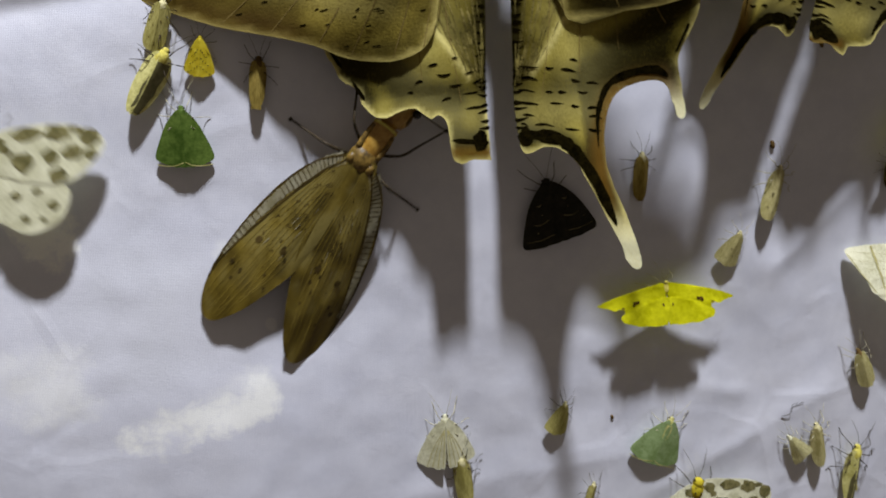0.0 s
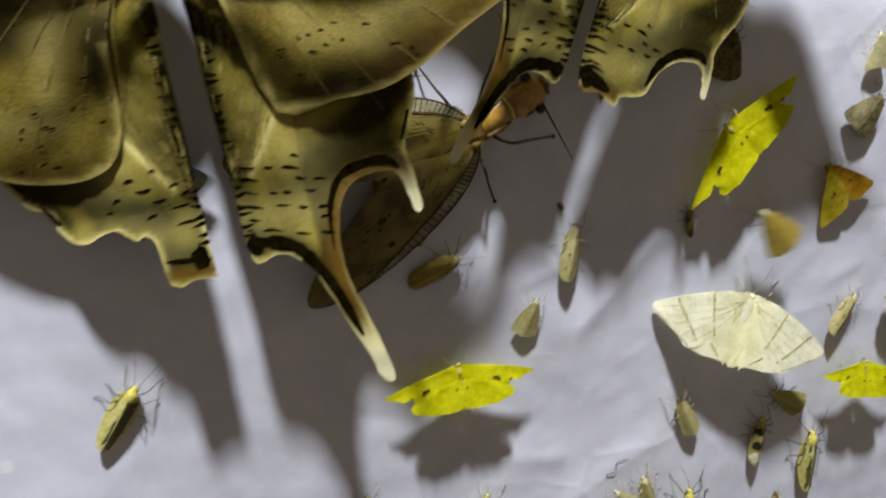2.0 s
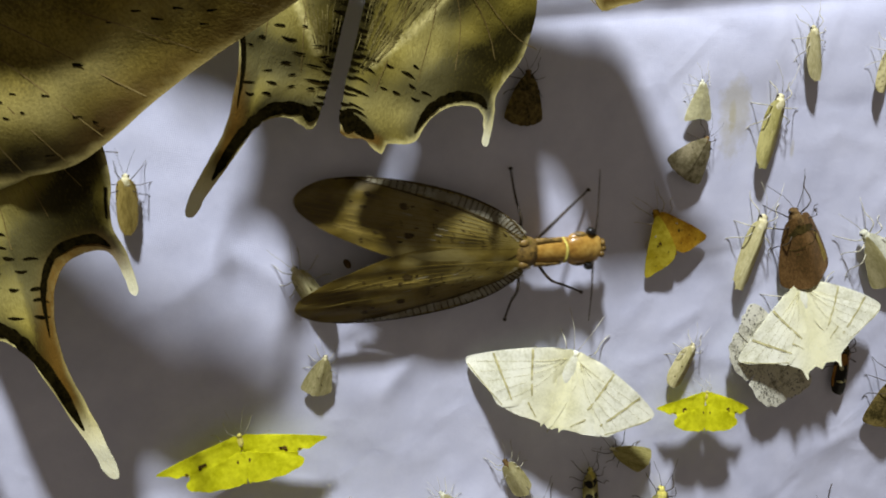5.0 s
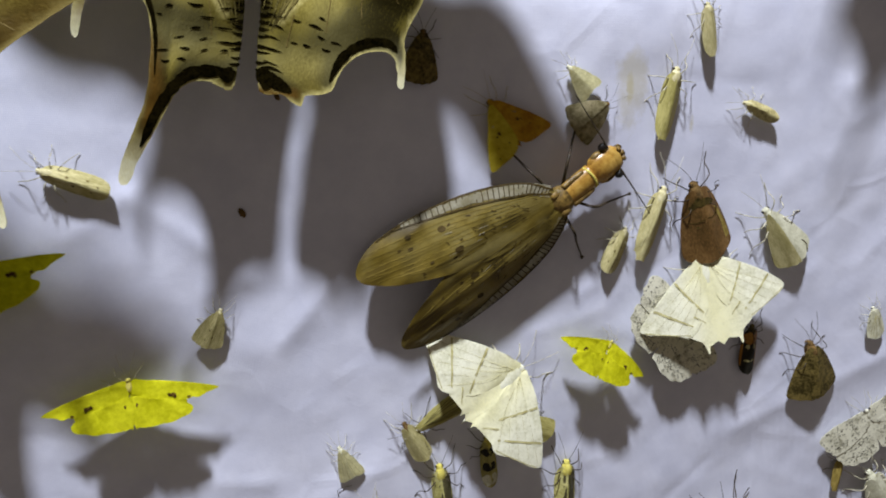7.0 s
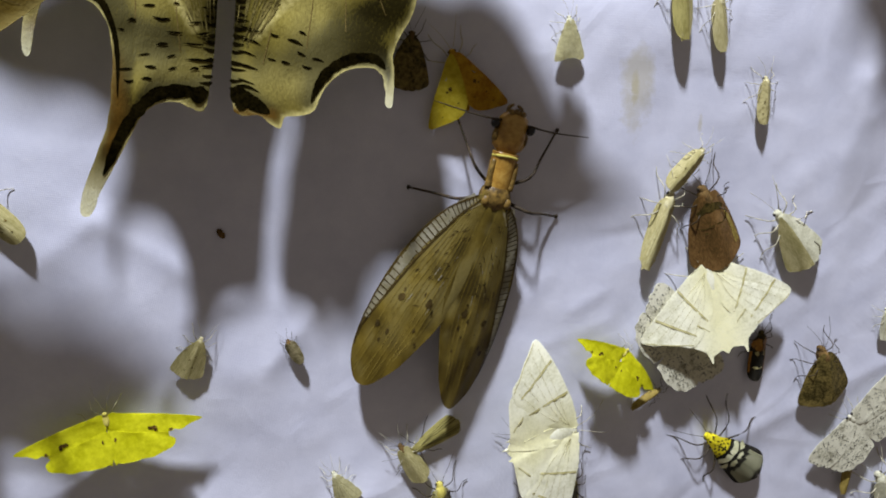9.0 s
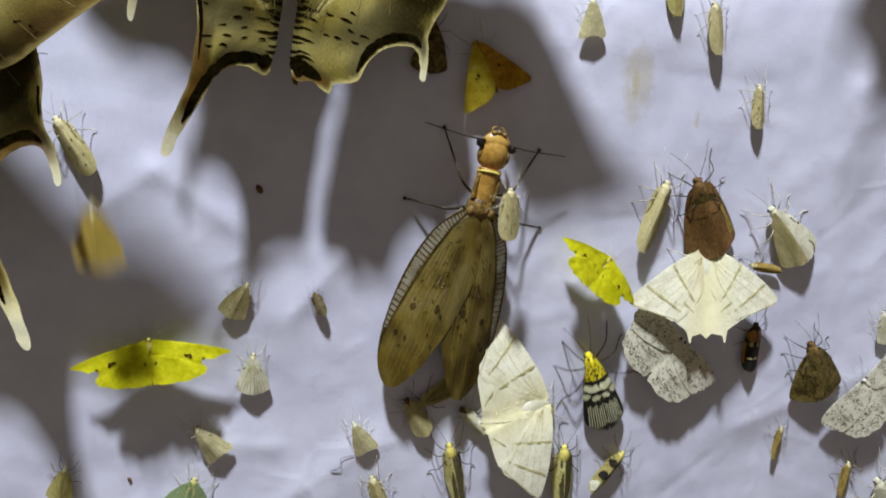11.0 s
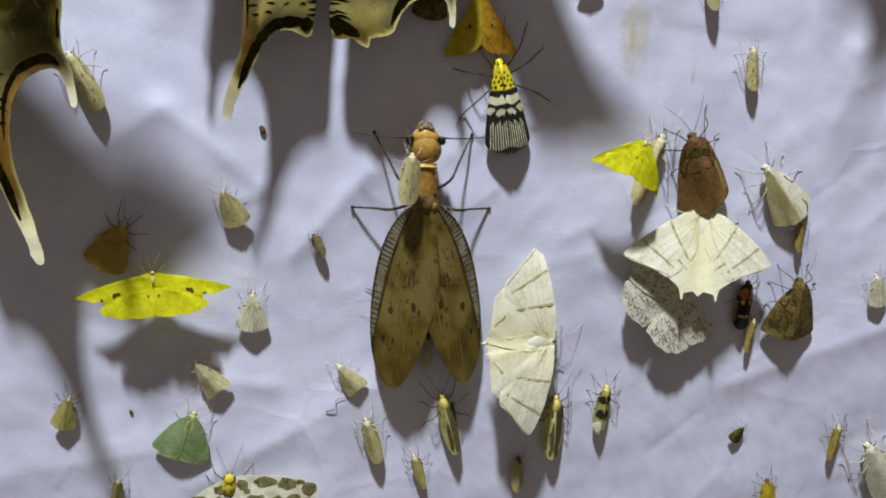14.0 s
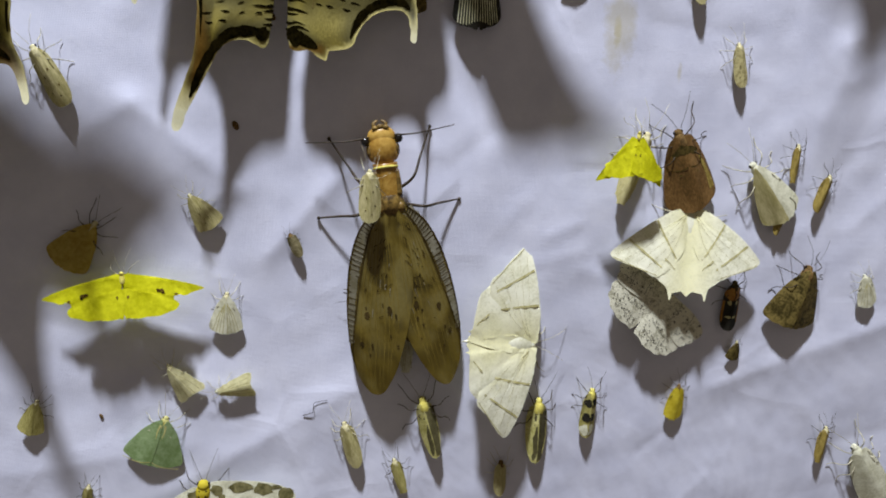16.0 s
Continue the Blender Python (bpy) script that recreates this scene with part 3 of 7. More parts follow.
def resting_moth(name, label, x, z, a, length, outline=SLIM, wing="cream", fur="fur_cream", wide=1.0, high=0.13, legs="", group="small moths on the sheet", reach=0.34,
                 left_wing="", marks=None, lift=0.0, rx=0.0, ry=0.0, category="moth", veins=0, spread=None, feel=0.4, leg_thin=0.0085, tail=0.035, ragged=0.0012, steep=1.25, eyes=True):
    """A moth at rest with its wings folded roof-like over the body."""
    rng = rng_for()
    L = length
    legs = legs or ("leg_pale" if wing in ("cream", "speckled", "ivory", "primrose") else "leg")
    ob = thing(name, label, category, stand(x, z, a, lift, rx, ry), group)
    if spread is None:
        spread = 0.0 if marks else rng.uniform(1.0, 6.0)
    half = max(p[0] for p in outline) * wide * L
    top = high * L
    clear = 0.0005

    def roof(px, py):
        u = min(abs(px) / half, 1.1)
        slim = 0.70 + 0.30 * min(max((py / L + 0.5) * 2, 0), 1)
        fold = 0.010 * L * math.sin(u * 9.0 + 2.0 * py / L) * min(max(0.3 - py / L, 0), 1)
        return 0.0006 + clear + (0.3 * L - py) * tail + top * slim * (1 - 0.9 * u**steep) + fold * 0.35 + 0.00010 * noise.noise((px * 900, py * 500, length * 1e3))

    for side in (1, -1):
        pts = [(side * px * wide * L, py * L) for px, py in outline]
        if spread:
            r = Matrix.Rotation(radians(-side * spread), 2)
            pts = [tuple(r @ (Vector(p) - Vector((0, 0.3 * L))) + Vector((0, 0.3 * L))) for p in pts]
        over = 0.0001 if side < 0 else 0.0

        def zf(px, py, over=over):
            return roof(px, py) + over

        w = part("forewing", plate(pts, zf, 0.00014, L / 11, 3, ragged * L), (left_wing or wing) if side < 0 else wing, ob)
        if veins:
            lines = []
            for k in range(veins):
                u = (k + 0.7) / (veins + 0.4)
                e = Vector((side * half * 0.86 * u, (-0.44 + 0.04 * u) * L))
                lines.append((((side * 0.02 * L, 0.22 * L), (side * half * 0.5 * u, -0.05 * L), tuple(e)), 0.010 * L, 0.014 * L))
            part("vein", ribbons(lines, zf, 0.00006), "white_mark" if wing in ("ivory", "white", "cream", "gauze") else "fur_yellow" if wing == "green" else "olive", w, kind="stuff")
        if marks:
            for mname, kind, mat, data in marks:
                if kind == "spots":
                    got = [(px * wide * L, py * L, ra * L, rb * L) for px, py, ra, rb in data if px * side > 0]
                    if got:
                        part(mname, spots(got, zf, 0.00010), mat, w, kind="stuff" if len(got) > 2 else "")
                else:
                    got = [([(px * wide * L, py * L) for px, py in line], w0 * L, w1 * L) for line, w0, w1 in data if line[-1][0] * side > 0]
                    if got:
                        part(mname, ribbons(got, zf), mat, w, kind="stuff" if len(got) > 2 else "")
    part("abdomen", blob(bmesh.new(), (0, -0.06 * L, top * 0.42 + 0.0006 + clear), (0.055 * L, 0.34 * L, top * 0.3)), fur, ob)
    bm = bmesh.new()
    blob(bm, (0, 0.29 * L, top * 0.58 + 0.0004 + clear), (0.078 * L * max(wide, 0.8), 0.13 * L, top * 0.52))
    part("thorax", bm, fur, ob)
    bm = bmesh.new()
    blob(bm, (0, 0.40 * L, top * 0.5 + 0.0004 + clear), (0.05 * L, 0.05 * L, top * 0.36))
    part("head", bm, fur, ob)
    for side in (1, -1) if eyes else ():
        part("eye", blob(bmesh.new(), (side * 0.042 * L, 0.415 * L, top * 0.52 + 0.0004 + clear), (0.018 * L, 0.02 * L, 0.024 * L), 1), "eye", ob)
    limbs(ob, L, 0.30 * L, top + 0.0006 + clear, rng, legs, reach, leg_thin, feel=feel)
    return ob


WINGS = {}


def spread_moth(name, label, x, z, a, half, fore, hind, wing, fur, body_len, marks=(), lift=0.002, dihedral=0.0, camber=0.002, rx=0.0, ry=0.0, legs="leg_pale", group="",
                mark_mat="white_mark", jag=0.0, sides=(1, -1), left_wing="", close=(0, 0), category="moth", fan=(0, 0), deep=1.0, over=-0.0003, ripple=0.00007, stout=1.0, belly=0.0, stand_off=0.00014, soft=False):
    """A moth with its wings spread flat; outlines of the right wings in shares of the half span, y up from the head."""
    rng = rng_for()
    ob = thing(name, label, category, stand(x, z, a, 0, rx, ry), group)
    S = half
    wings = []
    for side in (1, -1):
        d = math.tan(radians(dihedral + close[0 if side > 0 else 1]))
        r = Matrix.Rotation(radians(side * fan[0 if side > 0 else 1]), 2)

        def zf(px, py, d=d):
            u = abs(px) / S
            return lift + d * abs(px) + camber * (1 - (u - 0.4) ** 2 * 2.2) + 0.00014 * noise.noise((px * 200, py * 200, half * 900)) + ripple * math.sin(math.atan2(py + 0.02 * S, abs(px) + 1e-5) * 26)

        def zh(px, py):
            return zf(px, py) + over + (0.00012 if px > 0 else 0.0)

        for wname, outline, zfun, lines in (("forewing", fore, zf, [m for m in marks if m[0] == "fore"]), ("hindwing", hind, zh, [m for m in marks if m[0] == "hind"])):
            pts = [tuple(r @ Vector((side * px * S, py * S * deep))) for px, py in outline]
            w = part(wname, plate(pts, zfun, 0.00012, S / 9, 3, jag * S), (left_wing or wing) if side < 0 else wing, ob)
            if wing == "white":
                paint(w, lambda px, py: (0.0, max(0.0, 0.5 - 1.1 * abs(px) / S), 0.0))
            wings.append((w, side, wname))
            rib = [([tuple(r @ Vector((side * px * S, py * S * deep))) for px, py in m[2]], m[3] * S, m[4] * S) for m in lines if m[1] == "line"]
            if rib:
                part("stripe", ribbons(rib, zfun, stand_off, 8), mark_mat, w, kind="stuff")
            dots = [(*(r @ Vector((side * m[2] * S, m[3] * S * deep))), m[4] * S, m[5] * S) for m in lines if m[1] == "spot"]
            if dots:
                part("spot", spots(dots, zfun, stand_off), mark_mat, w, kind="stuff")
    B = body_len
    zt = lift + camber * 0.9
    part("abdomen", blob(bmesh.new(), (0, -0.52 * B, lift + camber * 0.65 - 0.0008 + belly), (0.032 * B, 0.42 * B, 0.03 * B)), wing, ob)
    if soft:
        # a broad flat furry back that tapers into the abdomen
        bm = blob(bmesh.new(), (0, -0.16 * B, zt - 0.0009), (0.115 * B, 0.20 * B, 0.030 * B), 3)
        for v in bm.verts:
            v.co.x *= 1.0 + 1.6 * min(v.co.y / B + 0.16, 0.0)
        part("thorax", bm, fur, ob)
        part("head", blob(bmesh.new(), (0, 0.02 * B, zt - 0.0010), (0.062 * B, 0.045 * B, 0.028 * B)), fur, ob)
    else:
        part("thorax", blob(bmesh.new(), (0, -0.10 * B, zt - 0.0004), (0.058 * B * stout, 0.13 * B * min(stout, 1.2), 0.034 * B * stout)), fur, ob)
        part("head", blob(bmesh.new(), (0, 0.015 * B, zt - 0.0002), (0.048 * B * stout, 0.045 * B * stout, 0.04 * B * stout)), fur, ob)
    for side in (1, -1) if wing not in ("white", "lemon") else ():
        part("eye", blob(bmesh.new(), (side * 0.07 * B, 0.045 * B, zt), (0.03 * B, 0.03 * B, 0.03 * B), 1), "eye", ob)
    limbs(ob, B, -0.10 * B, zt, rng, legs, 0.55, 0.009, (1, 1, 0), 0.5, legs)
    WINGS[ob.name] = wings
    return ob


LEMON_F = ((0.03, 0.0), (0.20, -0.02), (0.42, -0.065), (0.62, -0.115), (0.85, -0.185), (1.0, -0.25), (0.97, -0.275), (0.86, -0.30), (0.77, -0.335), (0.70, -0.315), (0.66, -0.33), (0.50, -0.33), (0.2, -0.3), (0.02, -0.2))
LEMON_H = ((-0.02, -0.20), (0.30, -0.265), (0.62, -0.325), (0.63, -0.37), (0.69, -0.43), (0.66, -0.50), (0.55, -0.54), (0.43, -0.575), (0.30, -0.575), (0.18, -0.59), (0.06, -0.575), (0.01, -0.565))
LEMON_MARKS = (("fore", "spot", 0.47, -0.245, 0.045, 0.022), ("fore", "spot", 0.50, -0.275, 0.02, 0.02), ("fore", "spot", 0.66, -0.305, 0.022, 0.014), ("fore", "spot", 0.44, -0.23, 0.02, 0.012), ("hind", "spot", 0.07, -0.30, 0.014, 0.02))
WHITE_F = ((0.03, 0.03), (0.14, 0.01), (0.28, -0.045), (0.49, -0.17), (0.755, -0.36), (0.95, -0.53), (1.0, -0.61), (0.93, -0.67), (0.78, -0.725), (0.59, -0.785), (0.40, -0.85), (0.12, -0.60), (0.02, -0.3))
WHITE_H = ((-0.02, -0.1), (0.35, -0.28), (0.72, -0.48), (0.74, -0.60), (0.62, -0.72), (0.47, -0.83), (0.37, -0.905), (0.29, -0.965), (0.262, -1.02), (0.24, -1.115), (0.222, -1.12), (0.20, -1.045), (0.15, -1.03), (0.07, -1.015), (-0.03, -1.01))
WALKER_H = ((-0.10, -0.1), (0.35, -0.2), (0.80, -0.40), (0.78, -0.52), (0.60, -0.70), (0.52, -0.765), (0.34, -0.785), (0.12, -0.79), (0.085, -0.84), (0.06, -0.79), (-0.04, -0.78))
WHITE_MARKS = (("fore", "line", ((0.45, -0.16), (0.33, -0.37), (0.23, -0.53), (0.17, -0.615)), 0.026, 0.020), ("fore", "line", ((0.79, -0.41), (0.62, -0.54), (0.47, -0.65), (0.36, -0.735)), 0.028, 0.018),
               ("fore", "line", ((0.42, -0.83), (0.70, -0.74), (0.96, -0.64)), 0.008, 0.008), ("hind", "line", ((0.32, -0.62), (0.25, -0.68), (0.18, -0.745)), 0.016, 0.012),
               *(("fore", "line", ((0.06, -0.06), (0.30 - 0.03 * i, -0.22 - 0.05 * i), (0.94 - 0.13 * i, -0.60 - 0.045 * i)), 0.0035, 0.0025) for i in (0, 1, 2, 3, 4)))
GREY_F = ((0.03, 0.02), (0.3, 0.07), (0.62, 0.09), (0.88, 0.05), (0.98, -0.02), (0.99, -0.10), (0.95, -0.18), (0.95, -0.26), (0.88, -0.33), (0.86, -0.40), (0.76, -0.45), (0.4, -0.40), (0.03, -0.25))
GREY_H = ((0.02, -0.15), (0.45, -0.36), (0.78, -0.44), (0.82, -0.54), (0.77, -0.62), (0.75, -0.70), (0.66, -0.75), (0.60, -0.81), (0.48, -0.83), (0.34, -0.86), (0.14, -0.82), (0.02, -0.76))
MAGPIE_F = ((0.03, 0.02), (0.35, 0.10), (0.75, 0.10), (1.0, 0.0), (1.02, -0.12), (0.90, -0.28), (0.70, -0.42), (0.4, -0.40), (0.03, -0.25))
MAGPIE_H = ((0.02, -0.15), (0.40, -0.36), (0.68, -0.45), (0.66, -0.65), (0.52, -0.80), (0.30, -0.86), (0.12, -0.76), (0.02, -0.65))


def lemon_moth(label, x, z, a, half, **kw):
    return spread_moth("lemon_moth", label, x, z, a, half, LEMON_F, LEMON_H, "lemon", "fur_yellow", half * 0.62, LEMON_MARKS, mark_mat="lemon_mark", **{"over": 0.0003, "ripple": 0.00018, "lift": 0.004, "camber": 0.0015, "rx": -14.0, "group": "lemon yellow moths", **kw})


def swallowtail_white(label, x, z, a, half, hind=WHITE_H, **kw):
    return spread_moth("white_moth", label, x, z, a, half, WHITE_F, hind, "white", "white", half * 0.95, WHITE_MARKS, **{"stand_off": 0.00013, "lift": 0.002, "camber": 0.002, "rx": -13.0, "soft": True, "belly": -0.0002, "over": -0.00012, "ripple": 0.00012, "group": "large white striped moths", **kw})


def grey_moth(label, x, z, a, half, **kw):
    rng = random.Random(5)
    marks = []
    for k in range(60):
        marks.append(("fore", "spot", rng.uniform(0.1, 0.85), rng.uniform(-0.36, 0.05), rng.uniform(0.006, 0.019), rng.uniform(0.004, 0.012)))
        marks.append(("hind", "spot", rng.uniform(0.08, 0.65), rng.uniform(-0.8, -0.42), rng.uniform(0.006, 0.019), rng.uniform(0.004, 0.012)))
    for k in range(6):
        marks.append(("fore", "spot", 0.965 - 0.022 * k, -0.05 - 0.07 * k, 0.011, 0.014))
        marks.append(("hind", "spot", 0.78 - 0.09 * k, -0.58 - 0.045 * k, 0.013, 0.010))
    marks += [("fore", "line", ((0.30, 0.06), (0.36, -0.12), (0.30, -0.32)), 0.005, 0.006), ("fore", "line", ((0.60, 0.08), (0.66, -0.14), (0.56, -0.40)), 0.007, 0.005),
              ("hind", "line", ((0.1, -0.45), (0.35, -0.52), (0.6, -0.50)), 0.005, 0.005), ("hind", "line", ((0.08, -0.64), (0.35, -0.70), (0.66, -0.60)), 0.006, 0.005)]
    return spread_moth("grey_moth", label, x, z, a, half, GREY_F, GREY_H, "grey", "grey", half * 0.75, marks, mark_mat="grey_mark", jag=0.004, **{"lift": 0.002, "camber": 0.001, "rx": -5.0, **kw})


def magpie_moth(label, x, z, a, half, **kw):
    blots = ((0.14, -0.03, 0.06, 0.05), (0.40, 0.03, 0.10, 0.05), (0.66, 0.03, 0.09, 0.06), (0.93, -0.02, 0.07, 0.06), (0.34, -0.22, 0.09, 0.07), (0.58, -0.18, 0.06, 0.05), (0.76, -0.15, 0.07, 0.05),
             (0.91, -0.18, 0.05, 0.04), (0.62, -0.35, 0.06, 0.05), (0.22, -0.10, 0.03, 0.03), (0.80, 0.06, 0.05, 0.02))
    marks = [("fore", "spot", q[0], q[1], q[2] * 1.2, q[3] * 1.25) for q in blots]
    marks += [("hind", "spot", *q) for q in ((0.25, -0.5, 0.04, 0.03), (0.42, -0.48, 0.04, 0.03), (0.55, -0.62, 0.05, 0.04), (0.30, -0.72, 0.04, 0.03), (0.45, -0.74, 0.03, 0.025))]
    ob = spread_moth("magpie_moth", label, x, z, a, half, MAGPIE_F, MAGPIE_H, "ivory", "gold", half * 0.75, marks, mark_mat="magpie_mark", **{"lift": 0.003, "camber": 0.002, "rx": -10.0, "stout": 1.9, "legs": "leg", "group": "magpie moths", **kw})
    B = half * 0.75
    for i in range(4):
        bm = bmesh.new()
        for side in (1, -1):
            blob(bm, (side * 0.045 * B, (0.02 - 0.085 * i) * B, kw.get("lift", 0.003) + 0.0024), (0.02 * B, 0.018 * B, 0.008 * B), 1)
        part("black_spot", bm, "black", ob)
    return ob


# ---- the dobsonfly ----
def dobsonfly(x, z, a):
    K = 0.000163
    ob = thing("dobsonfly", "large brown dobsonfly with amber head and long smoky veined wings", "insect", stand(x, z, a, 0.0))

    def P(pts):
        return [(px * K, py * K) for px, py in pts]

    bm = bmesh.new()
    tube(bm, ((0, 0, 0.0062), (0, 8 * K, 0.0062), (0, 26 * K, 0.0062), (0, 48 * K, 0.0062), (0, 58 * K, 0.0062)), 20 * K, 21 * K, 16, 3)
    for v in bm.verts:
        v.co.z = 0.0062 + (v.co.z - 0.0062) * 0.75
    neck = part("neck_shield", bm, "chitin", ob)
    for side in (1, -1):
        part("dark_edge", tube(bmesh.new(), ((side * 17 * K, 4 * K, 0.0074), (side * 18.5 * K, 26 * K, 0.0074), (side * 17.5 * K, 46 * K, 0.0074)), 6.0 * K, 4.0 * K), "chitin_dark", neck, "dark brown shield edge")
    part("neck_band", tube(bmesh.new(), ((-20 * K, 51 * K, 0.0064), (-13 * K, 53 * K, 0.0083), (0, 54 * K, 0.0088), (13 * K, 53 * K, 0.0083), (20 * K, 51 * K, 0.0064)), 0.00034, 0.00034), "fur_yellow", ob, "pale yellow collar band")
    bm = bmesh.new()
    blob(bm, (0, 82 * K, 0.0062), (24 * K, 31 * K, 14 * K), 3)
    blob(bm, (0, 101 * K, 0.0060), (24 * K, 19 * K, 12 * K), 3)
    for side in (1, -1):
        blob(bm, (side * 15 * K, 74 * K, 0.006), (11 * K, 14 * K, 9 * K), 3)
    head = part("head", bm, "chitin", ob)
    for side in (1, -1):
        part("eye", blob(bmesh.new(), (side * 28 * K, 97 * K, 0.0066), (7 * K, 8 * K, 8 * K)), "eye", head)
        part("cheek", blob(bmesh.new(), (side * 23 * K, 80 * K, 0.0062), (5 * K, 12 * K, 7 * K)), "chitin_dark", head)
        part("mandible", tube(bmesh.new(), ((side * 10 * K, 114 * K, 0.0052), (side * 10 * K, 123 * K, 0.0050), (side * 3 * K, 128 * K, 0.0046)), 4 * K, 2 * K), "chitin_dark", head)
        part("antenna", tube(bmesh.new(), ((side * 21 * K, 103 * K, 0.007), (side * 60 * K, 102 * K, 0.008), (side * 124 * K, 107 * K, 0.006)), 1.8 * K, 0.7 * K, 5), "leg", head)
    bm = bmesh.new()
    for px, py, r in ((0, 119, 7), (-9, 117, 6), (9, 117, 6)):
        blob(bm, (px * K, py * K, 0.0079 - 0.00005 * (py - 104)), (r * K, r * 0.8 * K, 2.4 * K), 1)
    part("mouth_plate", bm, "chitin_dark", head, "dark brown mouth plate")
    bm = bmesh.new()
    blob(bm, (0, -10 * K, 0.0062), (25 * K, 26 * K, 19 * K), 3)
    blob(bm, (0, -50 * K, 0.0058), (28 * K, 30 * K, 14 * K))
    thorax = part("thorax", bm, "chitin_dark", ob)
    for side in (1, -1):
        part("dark_patch", blob(bmesh.new(), (side * 17 * K, -16 * K, 0.0082), (7 * K, 9 * K, 5 * K)), "chitin_dark", thorax, "dark brown thorax patch")
    bm = bmesh.new()
    for k in range(5):
        blob(bm, (0, (-80 - 22 * k) * K, 0.0048), ((22 - k) * K, 14 * K, (15 - 0.8 * k) * K))
    part("abdomen", bm, "chitin_dark", ob)
    for side in (1, -1):
        for k, pts in enumerate((((16, 10), (44, 30), (62, 62), (86, 106)), ((26, -16), (58, -22), (85, -24), (124, -26)), ((24, -60), (46, -78), (60, -110), (72, -150)))):
            h = ((0.005, 0.0075, 0.0045, 0.0005), (0.005, 0.0075, 0.004, 0.0005), (0.004, 0.004, 0.002, 0.0004))[k]
            leg = part("leg", tube(bmesh.new(), [(side * px * K, py * K, q) for (px, py), q in zip(pts, h)], 3.0 * K, 1.5 * K), "leg", ob)
            part("claw", blob(bmesh.new(), (side * pts[-1][0] * K, pts[-1][1] * K, 0.0006), (3.5 * K, 4 * K, 0.0005), 1), "leg", leg)
    fore = ((5, -22), (26, -16), (58, -52), (82, -115), (96, -200), (98, -275), (90, -326), (70, -358), (48, -354), (24, -316), (2, -260), (-17, -195), (-26, -120), (-16, -55))
    hindw = ((6, -24), (36, -30), (66, -75), (84, -140), (90, -205), (84, -258), (64, -284), (36, -274), (8, -236), (-14, -172), (-20, -100), (-8, -50))
    rng = random.Random(3)
    wings = []
    for side in (1, -1):
        over = 0.0003 if side < 0 else 0.0
        for wname, outline in (("hindwing", hindw), ("forewing", fore)):
            hi = 0.0084 + over if wname == "forewing" else 0.0068 + over

            def zf(px, py, hi=hi, over=over):
                u = abs(px) / (98 * K)
                s = min(max(-py / (350 * K), 0), 1)
                return hi - 0.0050 * u**2.0 - 0.0008 * s + 0.00016 * math.sin(px / K * 0.22) * (0.3 + s) + 0.0005 * noise.noise((px * 160, py * 60, over * 900))

            w = part(wname, plate(mirror(P(outline), side), zf, 0.00012, 0.0013, 4), "membrane", ob)

            def smoke(px, py, side=side):
                q, s = side * px / K, -py / K
                n = noise.noise((px * 210, py * 120, side + 0.5))
                m = noise.noise((px * 330 + py * 130, py * 210, side + 4.5))
                dark = 2.2 * max(n - 0.05, 0) + 1.9 * max(m - 0.12, 0) + 0.25 * min(max((s - 230) / 90, 0), 1)
                pale = 2.2 * max(-n - 0.02, 0) * min(max((300 - s) / 120, 0), 1) + 1.3 * max(-m - 0.12, 0) + 0.30 * math.exp(-(((s - 95) / 60) ** 2)) * min(max(q / 40, 0), 1)
                return min(dark, 0.8), min(pale, 0.7), 0.35 * min(max((s - 180) / 120, 0), 1)

            paint(w, smoke)
            wings.append((w, side, wname))
            if wname == "hindwing":
                continue
            edge = smooth_line(P(fore[1:7]), 8, False)
            inner = []
            for i, p in enumerate(edge):
                d = (edge[min(i + 1, len(edge) - 1)] - edge[max(i - 1, 0)]).normalized()
                u = i / (len(edge) - 1)
                wd = 19 * K * math.sin(math.pi * min(u * 1.15 + 0.08, 1)) + 2 * K
                inner.append(p + Vector((d.y, -d.x)) * wd if (Vector((d.y, -d.x)).x < 0) else p - Vector((d.y, -d.x)) * wd)
            strip = [((p + q) / 2, (p - q).length) for p, q in zip(edge, inner)][1:-10]
            mids = [(side * p.x, p.y) for p, _ in strip]
            part("costal_strip", ribbons([(mids, 20 * K, 9 * K)], zf, 0.00012, 2), "membrane_clear", w, "pale glassy edge cells")
            lines = []
            for i in range(1, len(edge) - 5):
                for u in (0.25,):
                    p = edge[i].lerp(edge[i + 1], u)
                    q = inner[i].lerp(inner[i + 1], u) + Vector((0, -3 * K))
                    lines.append((((side * p.x, p.y), (side * q.x, q.y)), 1.9 * K, 1.6 * K))
            part("cross_vein", ribbons(lines, zf, 0.00022, 1), "vein", w, kind="stuff")
            part("edge_vein", ribbons([([(side * p.x, p.y) for p in edge[:-4]], 2.6 * K, 1.6 * K), ([(side * p.x, p.y) for p in inner[:-6]], 2.8 * K, 1.6 * K)], zf, 0.00024, 1), "vein", w)
            lines = []
            for k in range(9):
                u = k / 8
                e = (86 - 60 * u, -312 - 38 * math.sin(math.pi * (0.2 + 0.75 * u)) + 34 * max(u - 0.75, 0) * 4)
                lines.append((mirror(P(((10 + 12 * (1 - u), -5), (52 - 46 * u, -110 - 20 * u), (74 - 66 * u, -215), e)), side), 1.0 * K, 0.6 * K))
                if k % 2:
                    lines.append((mirror(P(((62 - 50 * u, -180), (72 - 60 * u, -250), (e[0] + 3, e[1] + 8))), side), 0.8 * K, 0.5 * K))
            part("vein", ribbons(lines, zf, 0.00014, 5), "vein_mid", w, kind="stuff")
            ticks = []
